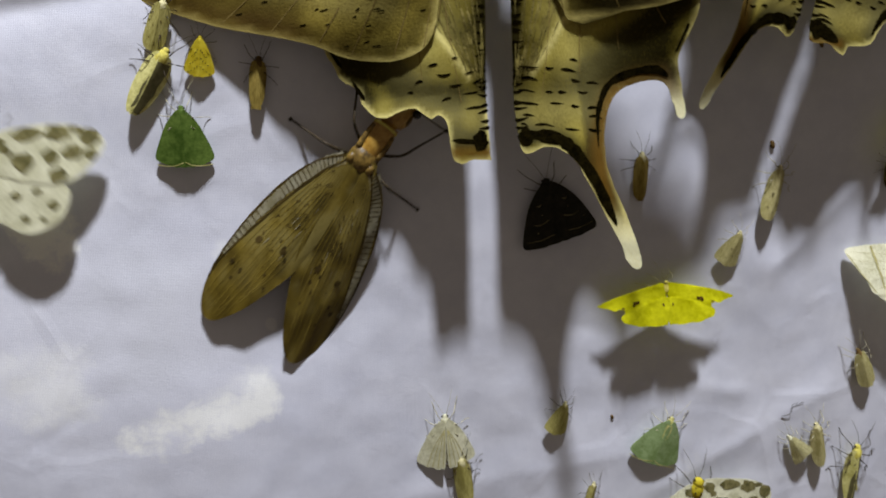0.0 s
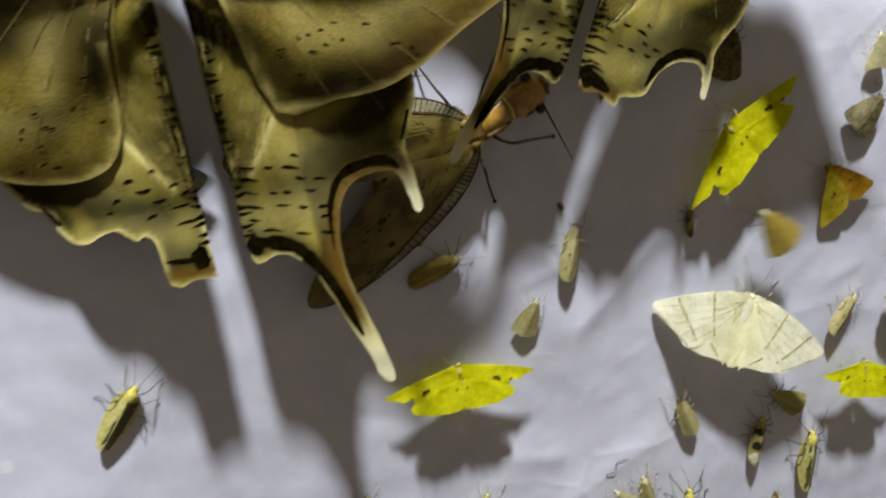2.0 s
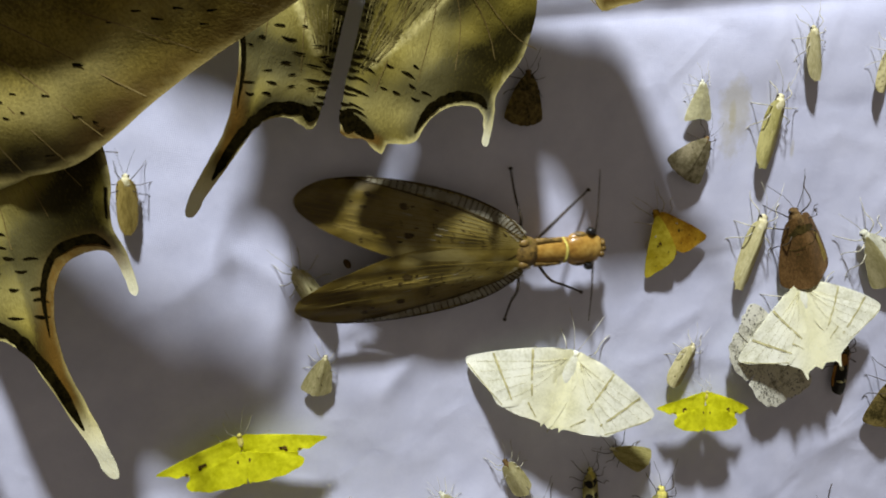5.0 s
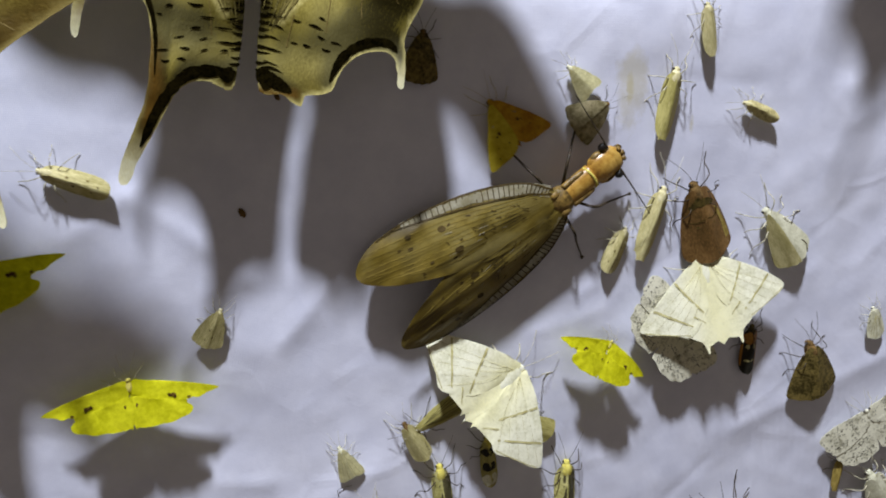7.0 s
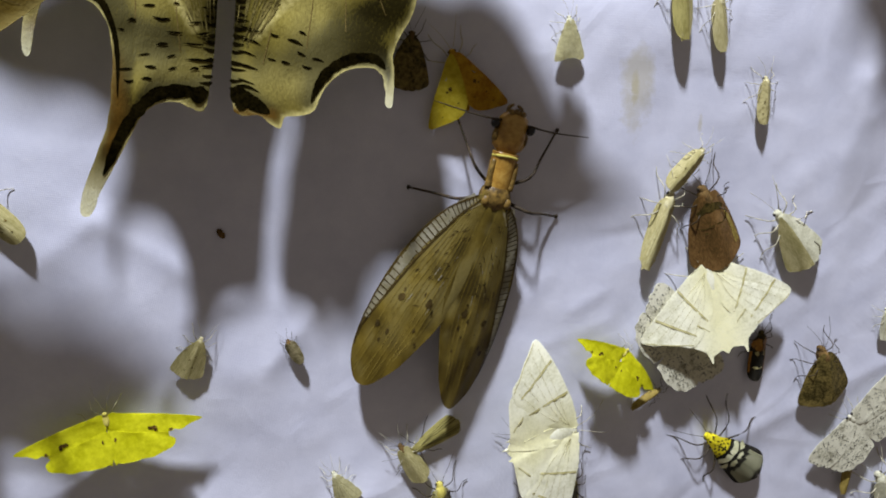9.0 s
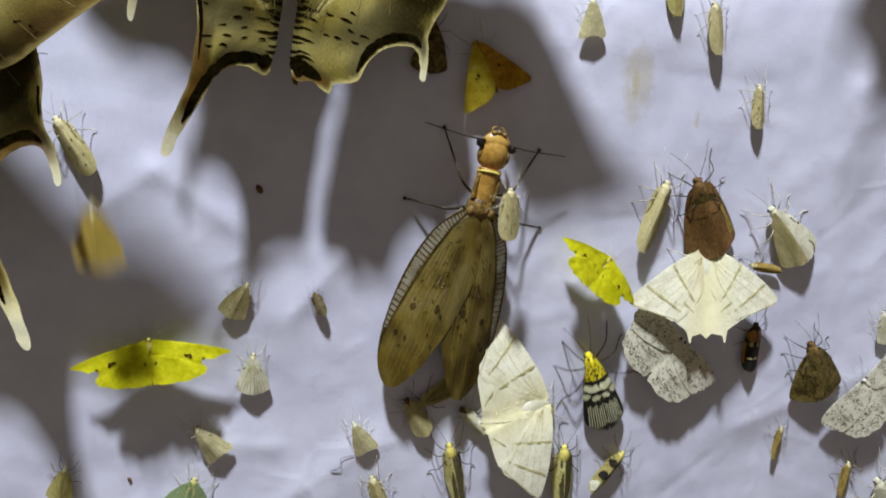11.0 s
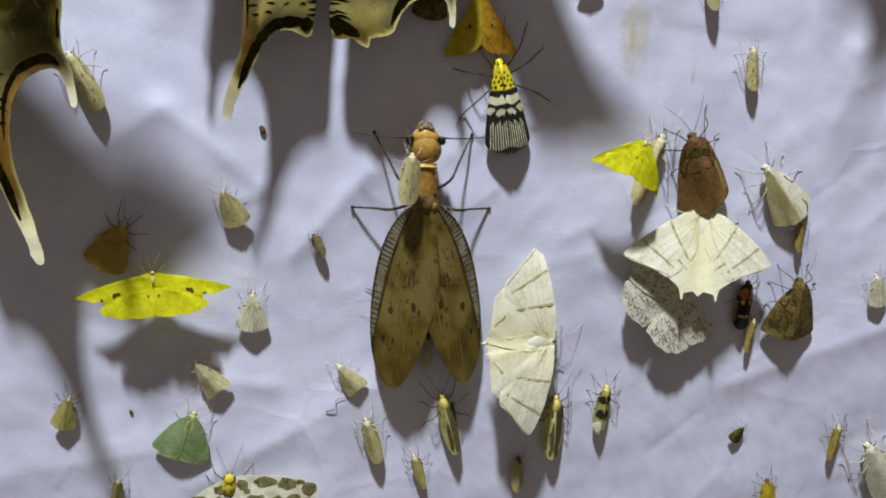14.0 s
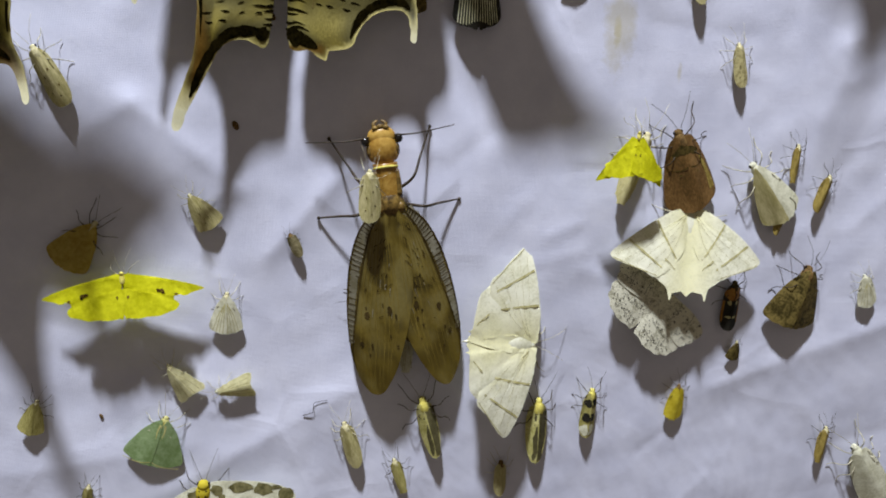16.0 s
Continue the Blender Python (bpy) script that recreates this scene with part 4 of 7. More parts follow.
            for k in range(14):
                px, py = rng.uniform(10, 60), rng.uniform(-200, -50)
                if px < 14 - py * 0.22:
                    ln = rng.uniform(6, 16)
                    ticks.append((mirror(P(((px, py), (px + ln * 0.12, py - ln * 0.5), (px + ln * 0.2, py - ln))), side), 1.1 * K, 0.5 * K))
            part("pale_vein", ribbons(ticks, zf, 0.00016, 2), "membrane_clear", w, kind="stuff")
            nicks = []
            for row, slope in ((20, 0.10), (40, 0.17), (58, 0.24)):
                for k in range(4):
                    py = -45 - 30 * k - rng.uniform(0, 26)
                    px = 8 + (row - 8) * min(-py / 150, 1) + rng.uniform(-3, 3)
                    nicks.append((mirror(P(((px, py), (px + 2, py - 3), (px + rng.uniform(3, 6), py - rng.uniform(6, 10)))), side), rng.uniform(1.4, 2.2) * K, 1.0 * K))
            for k in range(16):
                px, py = rng.uniform(8, 66), rng.uniform(-230, -40)
                if px < 14 - py * 0.22:
                    ln = rng.uniform(4, 9)
                    nicks.append((mirror(P(((px, py), (px + ln * 0.6, py - ln * 0.15), (px + ln, py - ln * 0.5))), side), 1.5 * K, 0.8 * K))
            part("dark_nick", ribbons(nicks, zf, 0.00018, 2), "vein", w, kind="stuff")
            dots = []
            for k in range(10):
                px, py = rng.uniform(8, 80), rng.uniform(-290, -40)
                if px < 20 - py * 0.22 + 8:
                    dots.append((side * px * K, py * K, rng.uniform(1.0, 2.2) * K, rng.uniform(2, 5) * K))
            dots += [(side * 62 * K, -205 * K, 4.5 * K, 7 * K), (side * 78 * K, -258 * K, 3.5 * K, 5 * K), (side * 22 * K, -196 * K, 4.5 * K, 7 * K)]
            part("spot", spots(dots, zf, 0.0002), "vein", w, kind="stuff")
    return ob, wings


# ---- the large tailed moths ----
BIG_TAIL = ((24, -250), (26, 0), (28, 100), (28, 180), (34, 258), (48, 270), (76, 258), (106, 263), (131, 286), (151, 330), (176, 390), (197, 440), (205, 470), (214, 487), (226, 489), (231, 476), (225, 440), (209, 380), (191, 320),
            (186, 270), (190, 230), (200, 192), (220, 162), (250, 146), (285, 141), (304, 152), (313, 182), (317, 206), (324, 214), (331, 204), (328, 150), (320, 110), (328, 75), (345, 30), (348, -20), (340, -90), (300, -200), (180, -290), (60, -300))
BIG_TAIL_DEEP = ((24, -250), (26, 0), (28, 100), (28, 180), (34, 258), (48, 270), (76, 258), (106, 263), (131, 286), (151, 330), (176, 390), (197, 440), (205, 470), (214, 487), (226, 489), (231, 476), (225, 440), (209, 380), (192, 320),
                 (186, 260), (186, 205), (191, 160), (205, 122), (232, 100), (270, 94), (298, 106), (312, 150), (317, 200), (324, 212), (332, 200), (330, 140), (326, 95), (334, 60), (347, 25), (348, -20), (340, -90), (300, -200), (180, -290), (60, -300))
BIG_BROKEN = ((22, -250), (25, 0), (28, 100), (30, 180), (28, 268), (34, 277), (62, 274), (88, 280), (104, 270), (108, 240), (112, 200), (126, 186), (142, 192), (168, 172), (196, 176), (222, 186), (246, 184), (268, 158), (272, 132),
              (290, 122), (308, 108), (316, 84), (330, 62), (340, 20), (345, -30), (338, -100), (300, -200), (180, -290), (60, -300))
BIG_STUB = ((24, -250), (26, 0), (28, 100), (28, 180), (34, 250), (52, 268), (78, 262), (104, 276), (118, 282), (124, 258), (150, 252), (176, 240), (186, 214), (196, 190), (220, 162), (250, 146), (285, 141), (304, 152), (314, 182),
            (317, 206), (324, 214), (331, 204), (328, 150), (320, 110), (328, 75), (345, 30), (348, -20), (340, -90), (300, -200), (180, -290), (60, -300))
BIG_FORE = ((36, -330), (100, -120), (118, 10), (150, 64), (210, 82), (290, 72), (350, 46), (440, 22), (533, 0), (640, -40), (740, -95), (800, -180), (830, -270), (780, -320), (600, -400), (330, -450), (70, -420))


BIG_FORE_NARROW = ((36, -330), (80, -160), (130, 20), (225, 14), (300, 6), (366, -23), (438, -65), (531, -110), (638, -153), (715, -186), (745, -203), (715, -225), (640, -242), (563, -268), (490, -370), (424, -480), (324, -590), (180, -620), (60, -560))
BIG_FORE_WIDE = ((36, -330), (110, -220), (220, -195), (330, -215), (392, -190), (412, -160), (440, -132), (467, -108), (500, -128), (541, -150), (575, -190), (612, -218), (680, -285), (735, -325), (738, -348), (690, -372), (600, -412), (480, -480), (360, -545), (200, -560), (60, -470))
BIG_FORE_LONG = ((36, -330), (100, -200), (220, -145), (330, -155), (430, -222), (540, -310), (640, -400), (640, -470), (520, -500), (300, -480), (60, -420))
BIG_FORE_HIGH = ((36, -330), (60, -200), (110, -130), (180, -150), (260, -200), (330, -270), (360, -350), (300, -420), (70, -420))


def near(p, line):
    """Distance from a point to a polyline."""
    best = 1e9
    for (ax, ay), (bx, by) in zip(line, line[1:]):
        dx, dy = bx - ax, by - ay
        u = min(max(((p[0] - ax) * dx + (p[1] - ay) * dy) / (dx * dx + dy * dy + 1e-12), 0), 1)
        best = min(best, math.hypot(p[0] - ax - u * dx, p[1] - ay - u * dy))
    return best


def paint(ob, shade):
    """Wing scales: dark, pale, rust and bare shares for each point of a wing."""
    at = ob.data.color_attributes.new("pattern", "FLOAT_COLOR", "POINT")
    for v in ob.data.vertices:
        at.data[v.index].color = (*shade(v.co.x, v.co.y), 0.0)[:4]


BIG_WINGS = {}


def big_moth(label, x, z, a, k, left, right, fore_left, fore_right, lift, flare, slope=0.0, droop=False, gap=24, raised=0.0):
    """A large moth with tailed hindwings; outlines in units of k metres, y down."""
    ob = thing("tailed_moth", label, "moth", stand(x, z, a, lift), "large tailed moths")
    O = 150

    squeeze = (130 - gap) / 106

    def P(pts, side=1, turn=0.0):
        root = Vector((36, 480))
        pts = [(px if px > 130 else 130 - (130 - px) * squeeze, py) for px, py in pts]
        return [tuple(Vector((side, 1)) * (Matrix.Rotation(radians(turn), 2) @ (Vector((px, O - py)) - root) + root) * k) for px, py in pts]

    for side, outline, fore in ((-1, left, fore_left), (1, right, fore_right)):
        turn, rise = 0.0, 0.001 if droop and side < 0 else flare

        def zh(px, py, side=side, rise=rise):
            u = abs(px) / k / 340
            fold = 0.0011 * math.sin(math.atan2(py - 0.045, abs(px) + 0.004) * 9.0)
            return (0.001 - 0.010 * max(abs(px) / k - 120, 0) / 400 if droop and side < 0 else rise * min(u, 1.55) ** 1.5) - slope * min(py, 0) + fold + 0.0009 * noise.noise((px * 60, py * 60, side)) + 0.0003 * noise.noise((px * 260, py * 260, side))

        def zt(px, py, side=side):
            if droop and side < 0:
                return zh(px, py) + 0.0012 + 0.0004 * noise.noise((px * 26, py * 26, 5.0))
            if droop:
                u = abs(px) / k / 340
                level = rise * (min(u, 1.05) ** 1.5 + 0.9 * max(u - 1.5, 0) - min(u, 1.55) ** 1.5) + 0.15 * max(py - 0.035, 0)
                return zh(px, py) + level + 0.0013 + 0.0006 * noise.noise((px * 26, py * 26, side + 5.0))
            return zh(px, py) + 0.0013 + (raised * max(abs(px) / k - 300, 0) / 450 if side > 0 else 0.0) + 0.0006 * noise.noise((px * 26, py * 26, side + 5.0))

        tail = outline is BIG_TAIL or outline is BIG_TAIL_DEEP
        deep = 42 if outline is BIG_TAIL_DEEP else 0
        rng = random.Random(11 + side)
        w = part("hindwing", plate(P(outline, side), zh, 0.0002, 0.0011, 3, 0.00022), "big_wing", ob)
        band = ((345, -40), (270, 48), (212, 100), (150, 140), (84, 158))
        upper = ((310, -170), (230, -85), (170, -20))
        line = ((215, -140), (140, 0), (98, 64), (62, 118))
        hem = [p for p in outline if p[1] > -60 and not (p[0] < 30 and p[1] < 215)]
        if tail:
            rust = ((200, 430), (186, 380), (176, 320), (177, 262), (188, 206), (212, 164), (250, 142), (292, 136), (314, 166))
        else:
            rust = ((34, 262), (66, 262), (104, 258))

        if tail:
            edges = (((32, 232), (74, 236), (112, 248), (142, 284), (166, 330), (185, 385), (193, 408)), 30, 12), (((175, 262), (181, 196 - deep * 0.6), (204, 148 - deep), (240, 127 - deep), (284, 122 - deep), (306, 137 - deep * 0.8)), 7, 19)
        elif outline is BIG_STUB:
            edges = (((30, 222), (60, 236), (98, 254)), 34, 20), (((170, 222), (186, 178), (210, 148), (246, 127), (287, 122), (308, 137)), 20, 17)
        else:
            edges = (((30, 244), (60, 240), (104, 234)), 11, 7), (((262, 152), (284, 114)), 11, 4), (((302, 88), (320, 60)), 8, 3)

        def shade(px, py):
            q = (abs(px) / k, O - py / k)
            q = (q[0] if q[0] > 130 else 130 - (130 - q[0]) / squeeze, q[1])
            n = noise.noise((px * 120, py * 120, 3.0))
            lx = 62 + (118 - q[1]) * 0.595
            d = near(q, band)
            dark = 0.92 * math.exp(-((d / (50 + 18 * n)) ** 2)) * (0.45 + 0.55 * min(max((q[0] - 60) / 130, 0), 1)) + 0.65 * math.exp(-((near(q, upper) / 40) ** 2))
            dark += 0.55 * math.exp(-(((q[0] - 24) / 22) ** 2)) + 0.55 * max(noise.noise((px * 45, py * 90, 9.0)), 0) + 0.3 * max(noise.noise((px * 220, py * 60, 4.0)), 0)
            dark += 0.38 * min(max((lx - q[0]) / 14, 0), 1) * (1 if q[1] < 110 else 0.4) + 0.85 * math.exp(-((min(near(q, pts) for pts, _, _ in edges) / 24) ** 2))
            e = near(q, hem)
            pale = 0.8 * math.exp(-((e / 5.5) ** 2)) + 0.85 * math.exp(-((near(q, line) / 6) ** 2))
            low = math.exp(-(((q[1] - 196) / 44) ** 2)) * (1 if q[0] < 240 else 0.5)
            pale += 0.22 * low + 0.3 * math.exp(-(((q[1] - 40) / 90) ** 2)) * math.exp(-(((q[0] - 150) / 60) ** 2))
            if tail and q[1] > 360:
                pale += 1.2 * min((q[1] - 360) / 70, 1)
            if tail and 150 < q[0]:
                dark += 0.55 * math.exp(-(((q[0] - 178) / 26) ** 2)) * min(max((q[1] - 150) / 60, 0), 1) * min(max((400 - q[1]) / 60, 0), 1)
                pale *= 0.75 if q[1] < 380 else 1.0
            r = 0.85 * math.exp(-((near(q, rust) / (19 if tail else 13)) ** 2))
            r *= min(max((430 - q[1]) / 90, 0), 1)
            tip = min(max((q[1] - 385) / 60, 0), 1) if tail else 0.0
            tip = max(tip, math.exp(-((math.hypot(q[0] - 325, q[1] - 214) / 48) ** 2)) if outline is not BIG_BROKEN else 0.0)
            return min(dark * 1.2, 1), min(pale, 1), min(r, 1), 0.85 * tip

        paint(w, shade)
        bars = []
        for i in range(24):
            y = -130 + i * 15 + rng.uniform(-6, 6)
            bars.append((P(((27, y), (34, y + 2), (44 + rng.uniform(0, 10), y + rng.uniform(-3, 6))), side), rng.uniform(7, 13) * k, 3 * k))
        flecks = []
        for row in range(7):
            px = 36 + rng.uniform(0, 14)
            while px < 176 - 4 * abs(row - 3):
                py = 84 + 22 * row + 0.10 * (px - 40) + rng.uniform(-6, 6)
                ln = rng.uniform(12, 34) * (1.2 if px < 80 else 0.9)
                if rng.random() < 0.78 and not (not tail and px > 84 and py > 165):
                    flecks.append((P(((px, py - 1), (px + ln * 0.5, py + rng.uniform(-2, 3)), (px + ln, py + rng.uniform(-1, 7))), side), rng.uniform(4.0, 8.5) * k, rng.uniform(1.0, 3.0) * k))
                px += ln + rng.uniform(8, 26)
        part("fleck", ribbons(flecks, zh, 0.0001, 4, 0.4), "big_black", w, kind="stuff")
        (qx, qy), = P(((47, 236 if tail else 240),), side)
        part("corner_blotch", spots([(qx, qy, 15 * k, 17 * k)], zh, 0.00014), "big_black", w, "black corner blotch")
        part("dash", ribbons(bars, zh, 0.00009, 4, 0.35), "big_black", w, kind="stuff")
        hair = []
        for i in range(150):
            py = rng.uniform(-260, 95)
            lx = 62 + (118 - py) * 0.595
            u = rng.random()
            px = 32 + (lx - 32) * u
            ln = rng.uniform(24, 60)
            hair.append((P(((px, py), (px - ln * 0.27 * u, py + ln * 0.5), (px - ln * (0.5 * u + rng.uniform(-0.06, 0.06)), py + ln)), side), rng.uniform(1.6, 3.4) * k, 0.5 * k))
        part("hair", ribbons(hair, zh, 0.0001, 3), "big_hair", w, "silky olive brown hair", kind="stuff")
        for pts, w0, w1 in edges:
            part("border_line", ribbons([(P(pts, side), w0 * k, w1 * k)], zh, 0.00012, 8, 0.22), "big_black", w, "black border line")
        if tail:
            part("edge_dash", ribbons([(P(((332, 44), (324, 66), (316, 92)), side), 6 * k, 3 * k)], zh, 0.00012, 4), "big_black", w)
        veins = [(P(((50, -220), (100 + 46 * i, -60 + 6 * i), (80 + 72 * i, 165 - 42 * i)), side), 2.2 * k, 1.2 * k) for i in range(5)]
        part("vein", ribbons(veins, zh, 0.00008, 6), "big_rust", w, kind="stuff")
        f = part("forewing", plate(P(fore, side, turn), zt, 0.0002, 0.0018, 3, 0.00008), "big_fore", ob)
        BIG_WINGS[(ob.name, side)] = f
        hemf = P(fore[1:11], side, turn)

        def shade_fore(px, py):
            d = near((px, py), hemf) / k
            q = (abs(px) / k, O - py / k)
            n = noise.noise((px * 90, py * 90, 6.0))
            m = noise.noise((px * 34, py * 34, 2.0))
            dark = 0.40 * math.exp(-(((d - 22) / 14) ** 2)) + 0.5 * max(n, 0) + 0.75 * min(max(m + 0.1, 0) * 2.0, 1)
            pale = 0.85 * math.exp(-((d / 5.5) ** 2)) + 0.4 * math.exp(-(((d - 95 - 20 * n) / 26) ** 2))
            r = 0.35 * math.exp(-((d / 60) ** 2)) * min(max((q[0] - 230) / 160, 0), 1)
            return min(dark, 1), min(pale, 1), min(r, 1)

        paint(f, shade_fore)
        lines = []
        for i in range(7):
            u = (i + 1) / 8
            e = fore[1 + int(u * 8)]
            lines.append((P(((36, -310), ((e[0] + 36) * 0.5, (e[1] - 310) * 0.5 - 24), (e[0] * 0.97, e[1] - 6)), side, turn), 2.6 * k, 1.6 * k))
        part("vein", ribbons(lines, zt, 0.00008, 6), "big_rust", f, kind="stuff")
        bars = []
        for i in range(34):
            e = fore[2 + int(rng.random() * 7)]
            px, py = e[0] * rng.uniform(0.78, 0.97) + rng.uniform(-40, 40), e[1] - rng.uniform(12, 120)
            if near((px, py), fore[1:11]) > 12 and px > 130:
                bars.append((P(((px, py), (px + rng.uniform(6, 15), py + rng.uniform(0, 4))), side, turn), 3.2 * k, 1.8 * k))
        part("dash", ribbons(bars, zt, 0.0001, 2), "big_black", f, kind="stuff")
    bm = bmesh.new()
    blob(bm, (0, (O + 340) * k, 0.001), (60 * k, 90 * k, 52 * k), 3)
    part("thorax", bm, "fur_brown", ob)
    bm = bmesh.new()
    for i in range(3):
        blob(bm, (0, (O + 262 - 24 * i) * k, -0.001), ((46 - 8 * i) * k, 26 * k, (42 - 8 * i) * k))
    part("abdomen", bm, "fur_brown", ob)
    part("head", blob(bmesh.new(), (0, (O + 445) * k, 0.001), (36 * k, 28 * k, 30 * k)), "fur_brown", ob)
    for side in (1, -1):
        for i, (px, py) in enumerate(((70, 620), (120, 520), (100, 430))):
            part("leg", tube(bmesh.new(), ((side * 20 * k, (O + 300 + 30 * (2 - i)) * k, -0.003), (side * px * 0.8 * k, py * k, -0.001), (side * px * k, (py + 20) * k, -lift)), 0.0004, 0.0002), "leg", ob)
        part("antenna", tube(bmesh.new(), ((side * 10 * k, (O + 465) * k, 0.002), (side * 60 * k, (O + 520) * k, 0.004), (side * 130 * k, (O + 540) * k, 0.004)), 0.0004, 0.0002), "leg", ob)
    return ob


def turn_most(rows):
    return max(row[1] for row in rows)


def fan_wings(ob, rows):
    """Keys how far the wings of a spread moth are swung towards the head and how far they hang down, in degrees, time by time."""
    for wing, side, kind in WINGS[ob.name]:
        share = 1.0 if kind == "forewing" else 0.12 if turn_most(rows) > 0 else 0.45
        walk(wing, [(t, pose(0, 0, 0, 0, side * (more[0] if more else 0), side * turn * share)) for t, turn, *more in rows])


# ---- the black, white and yellow day moth ----
def tiger_moth(label, x, z, a, L):
    rng = random.Random(4)
    both = (1, -1)
    dots = [(s * px + rng.uniform(-0.004, 0.004), py + rng.uniform(-0.006, 0.006), q, q * 1.1) for s in both for px, py, q in (
        (0.030, 0.315, 0.010), (0.022, 0.262, 0.012), (0.062, 0.275, 0.011), (0.045, 0.225, 0.013), (0.090, 0.232, 0.012), (0.022, 0.185, 0.013), (0.078, 0.180, 0.015), (0.118, 0.182, 0.012))]
    bars = [(s * px, py, qa, qb) for s in both for px, py, qa, qb in ((0.026, 0.118, 0.024, 0.020), (0.078, 0.115, 0.026, 0.024), (0.130, 0.125, 0.020, 0.028))]
    cream = [(((s * 0.006, 0.055), (s * 0.08, 0.035), (s * 0.158, 0.07)), 0.085, 0.070) for s in both]
    cream += [(((s * 0.018, -0.085), (s * 0.055, -0.070), (s * 0.098, -0.105)), 0.060, 0.040) for s in both] + [(((s * 0.128, -0.065), (s * 0.155, -0.045), (s * 0.188, -0.070)), 0.055, 0.075) for s in both]
    streak = [(((s * (0.012 + 0.022 * i), -0.165 - 0.02 * (i % 3)), (s * (0.013 + 0.0238 * i), -0.30), (s * (0.014 + 0.0262 * i), -0.465 + 0.008 * abs(i - 4))), 0.010, 0.008) for s in both for i in range(8)]
    return resting_moth("striped_moth", label, x, z, a, L, ((0.02, 0.40), (0.05, 0.375), (0.095, 0.27), (0.150, 0.10), (0.195, -0.10), (0.235, -0.33), (0.228, -0.41), (0.17, -0.465), (0.08, -0.49), (-0.004, -0.475), (-0.006, 0.0)),
                        "black", "tiger_yellow", 1.0, 0.13, "leg", "", 0.50, leg_thin=0.010, spread=0.0, steep=1.9, marks=(
                            ("yellow_patch", "lines", "tiger_yellow", [(((s * 0.034, 0.385), (s * 0.052, 0.27), (s * 0.070, 0.145)), 0.035, 0.135) for s in both]),
                            ("white_band", "lines", "tiger_white", cream), ("pale_streak", "lines", "tiger_white", streak), ("black_spot", "spots", "black", dots), ("black_bar", "spots", "black", bars)))


FOOT_MARKS = (("dark_stripe", "lines", "slate", [(((0.010, 0.25), (0.032, 0.08), (0.034, -0.18), (0.016, -0.47)), 0.25, 0.13)]),)
FOOT = ((0.02, 0.33), (0.10, 0.335), (0.148, 0.20), (0.160, 0.02), (0.148, -0.20), (0.112, -0.38), (0.065, -0.485), (0.02, -0.495), (-0.012, -0.47), (-0.012, 0.0))
FLECKS = (("pale_streak", "lines", "taupe", [(((s * 0.10, 0.12), (s * 0.12, 0.10), (s * 0.15, 0.11)), 0.012, 0.006) for s in (1, -1)] + [(((s * 0.07, -0.12), (s * 0.16, -0.16), (s * 0.22, -0.13)), 0.012, 0.005) for s in (1, -1)] + [(((s * 0.06, -0.34), (s * 0.18, -0.37), (s * 0.33, -0.35)), 0.010, 0.006) for s in (1, -1)]),
          ("pale_fleck", "spots", "taupe", [(0.26, -0.22, 0.012, 0.006), (-0.2, -0.26, 0.014, 0.007), (0.14, -0.02, 0.008, 0.005), (-0.12, -0.03, 0.01, 0.005)]))
SPOT_MARKS = (("black_spot", "spots", "black", [(s * 0.068, y, 0.066, r) for s in (1, -1) for y, r in ((0.17, 0.07), (-0.10, 0.085))]), ("white_tip", "spots", "ivory", [(s * 0.075, -0.36, 0.075, 0.10) for s in (1, -1)]))
ORANGE_WING = ((0.02, 0.38), (0.10, 0.36), (0.25, 0.14), (0.41, -0.10), (0.53, -0.32), (0.565, -0.42), (0.52, -0.455), (0.40, -0.445), (0.26, -0.435), (0.12, -0.40), (0.04, -0.33), (-0.012, -0.2), (-0.012, 0.2))
ORANGE_MARKS = (("blotch", "spots", "lemon_mark", [(s * px, py, ra, rb) for s in (1, -1) for px, py, ra, rb in ((0.17, -0.02, 0.022, 0.030), (0.22, -0.05, 0.016, 0.014), (0.30, -0.20, 0.010, 0.008), (0.12, -0.22, 0.010, 0.010), (0.36, -0.34, 0.010, 0.008))]),)
SPECK = (("speck", "spots", "umber", [(0.05, 0.05, 0.012, 0.02), (-0.05, -0.05, 0.012, 0.02), (0.08, -0.2, 0.012, 0.02), (-0.07, -0.28, 0.012, 0.015), (0.03, -0.35, 0.012, 0.015)]),)
SPECKS = (("speck", "spots", "black", [(s * (0.05 + 0.07 * (i % 4) * (0.5 + i / 16)), 0.12 - 0.045 * i, 0.014, 0.012) for i in range(12) for s in (1, -1)]),)
EDGE_MARKS = (("dark_edge", "lines", "umber_dark", [(((0.27, -0.25), (0.305, -0.36), (0.22, -0.44)), 0.012, 0.02)]), ("seam", "lines", "white_mark", [(((0.006, 0.2), (0.008, -0.1), (0.006, -0.40)), 0.010, 0.012)]))
GREEN_MARKS = (("pale_rim", "lines", "primrose", [(((s * 0.41, -0.42), (s * 0.29, -0.443), (s * 0.13, -0.438), (s * 0.012, -0.39)), 0.012, 0.012) for s in (1, -1)]),
               ("pale_streak", "lines", "primrose", [(((s * 0.03, 0.30), (s * 0.05, 0.18), (s * 0.035, 0.04)), 0.035, 0.004) for s in (1, -1)]))
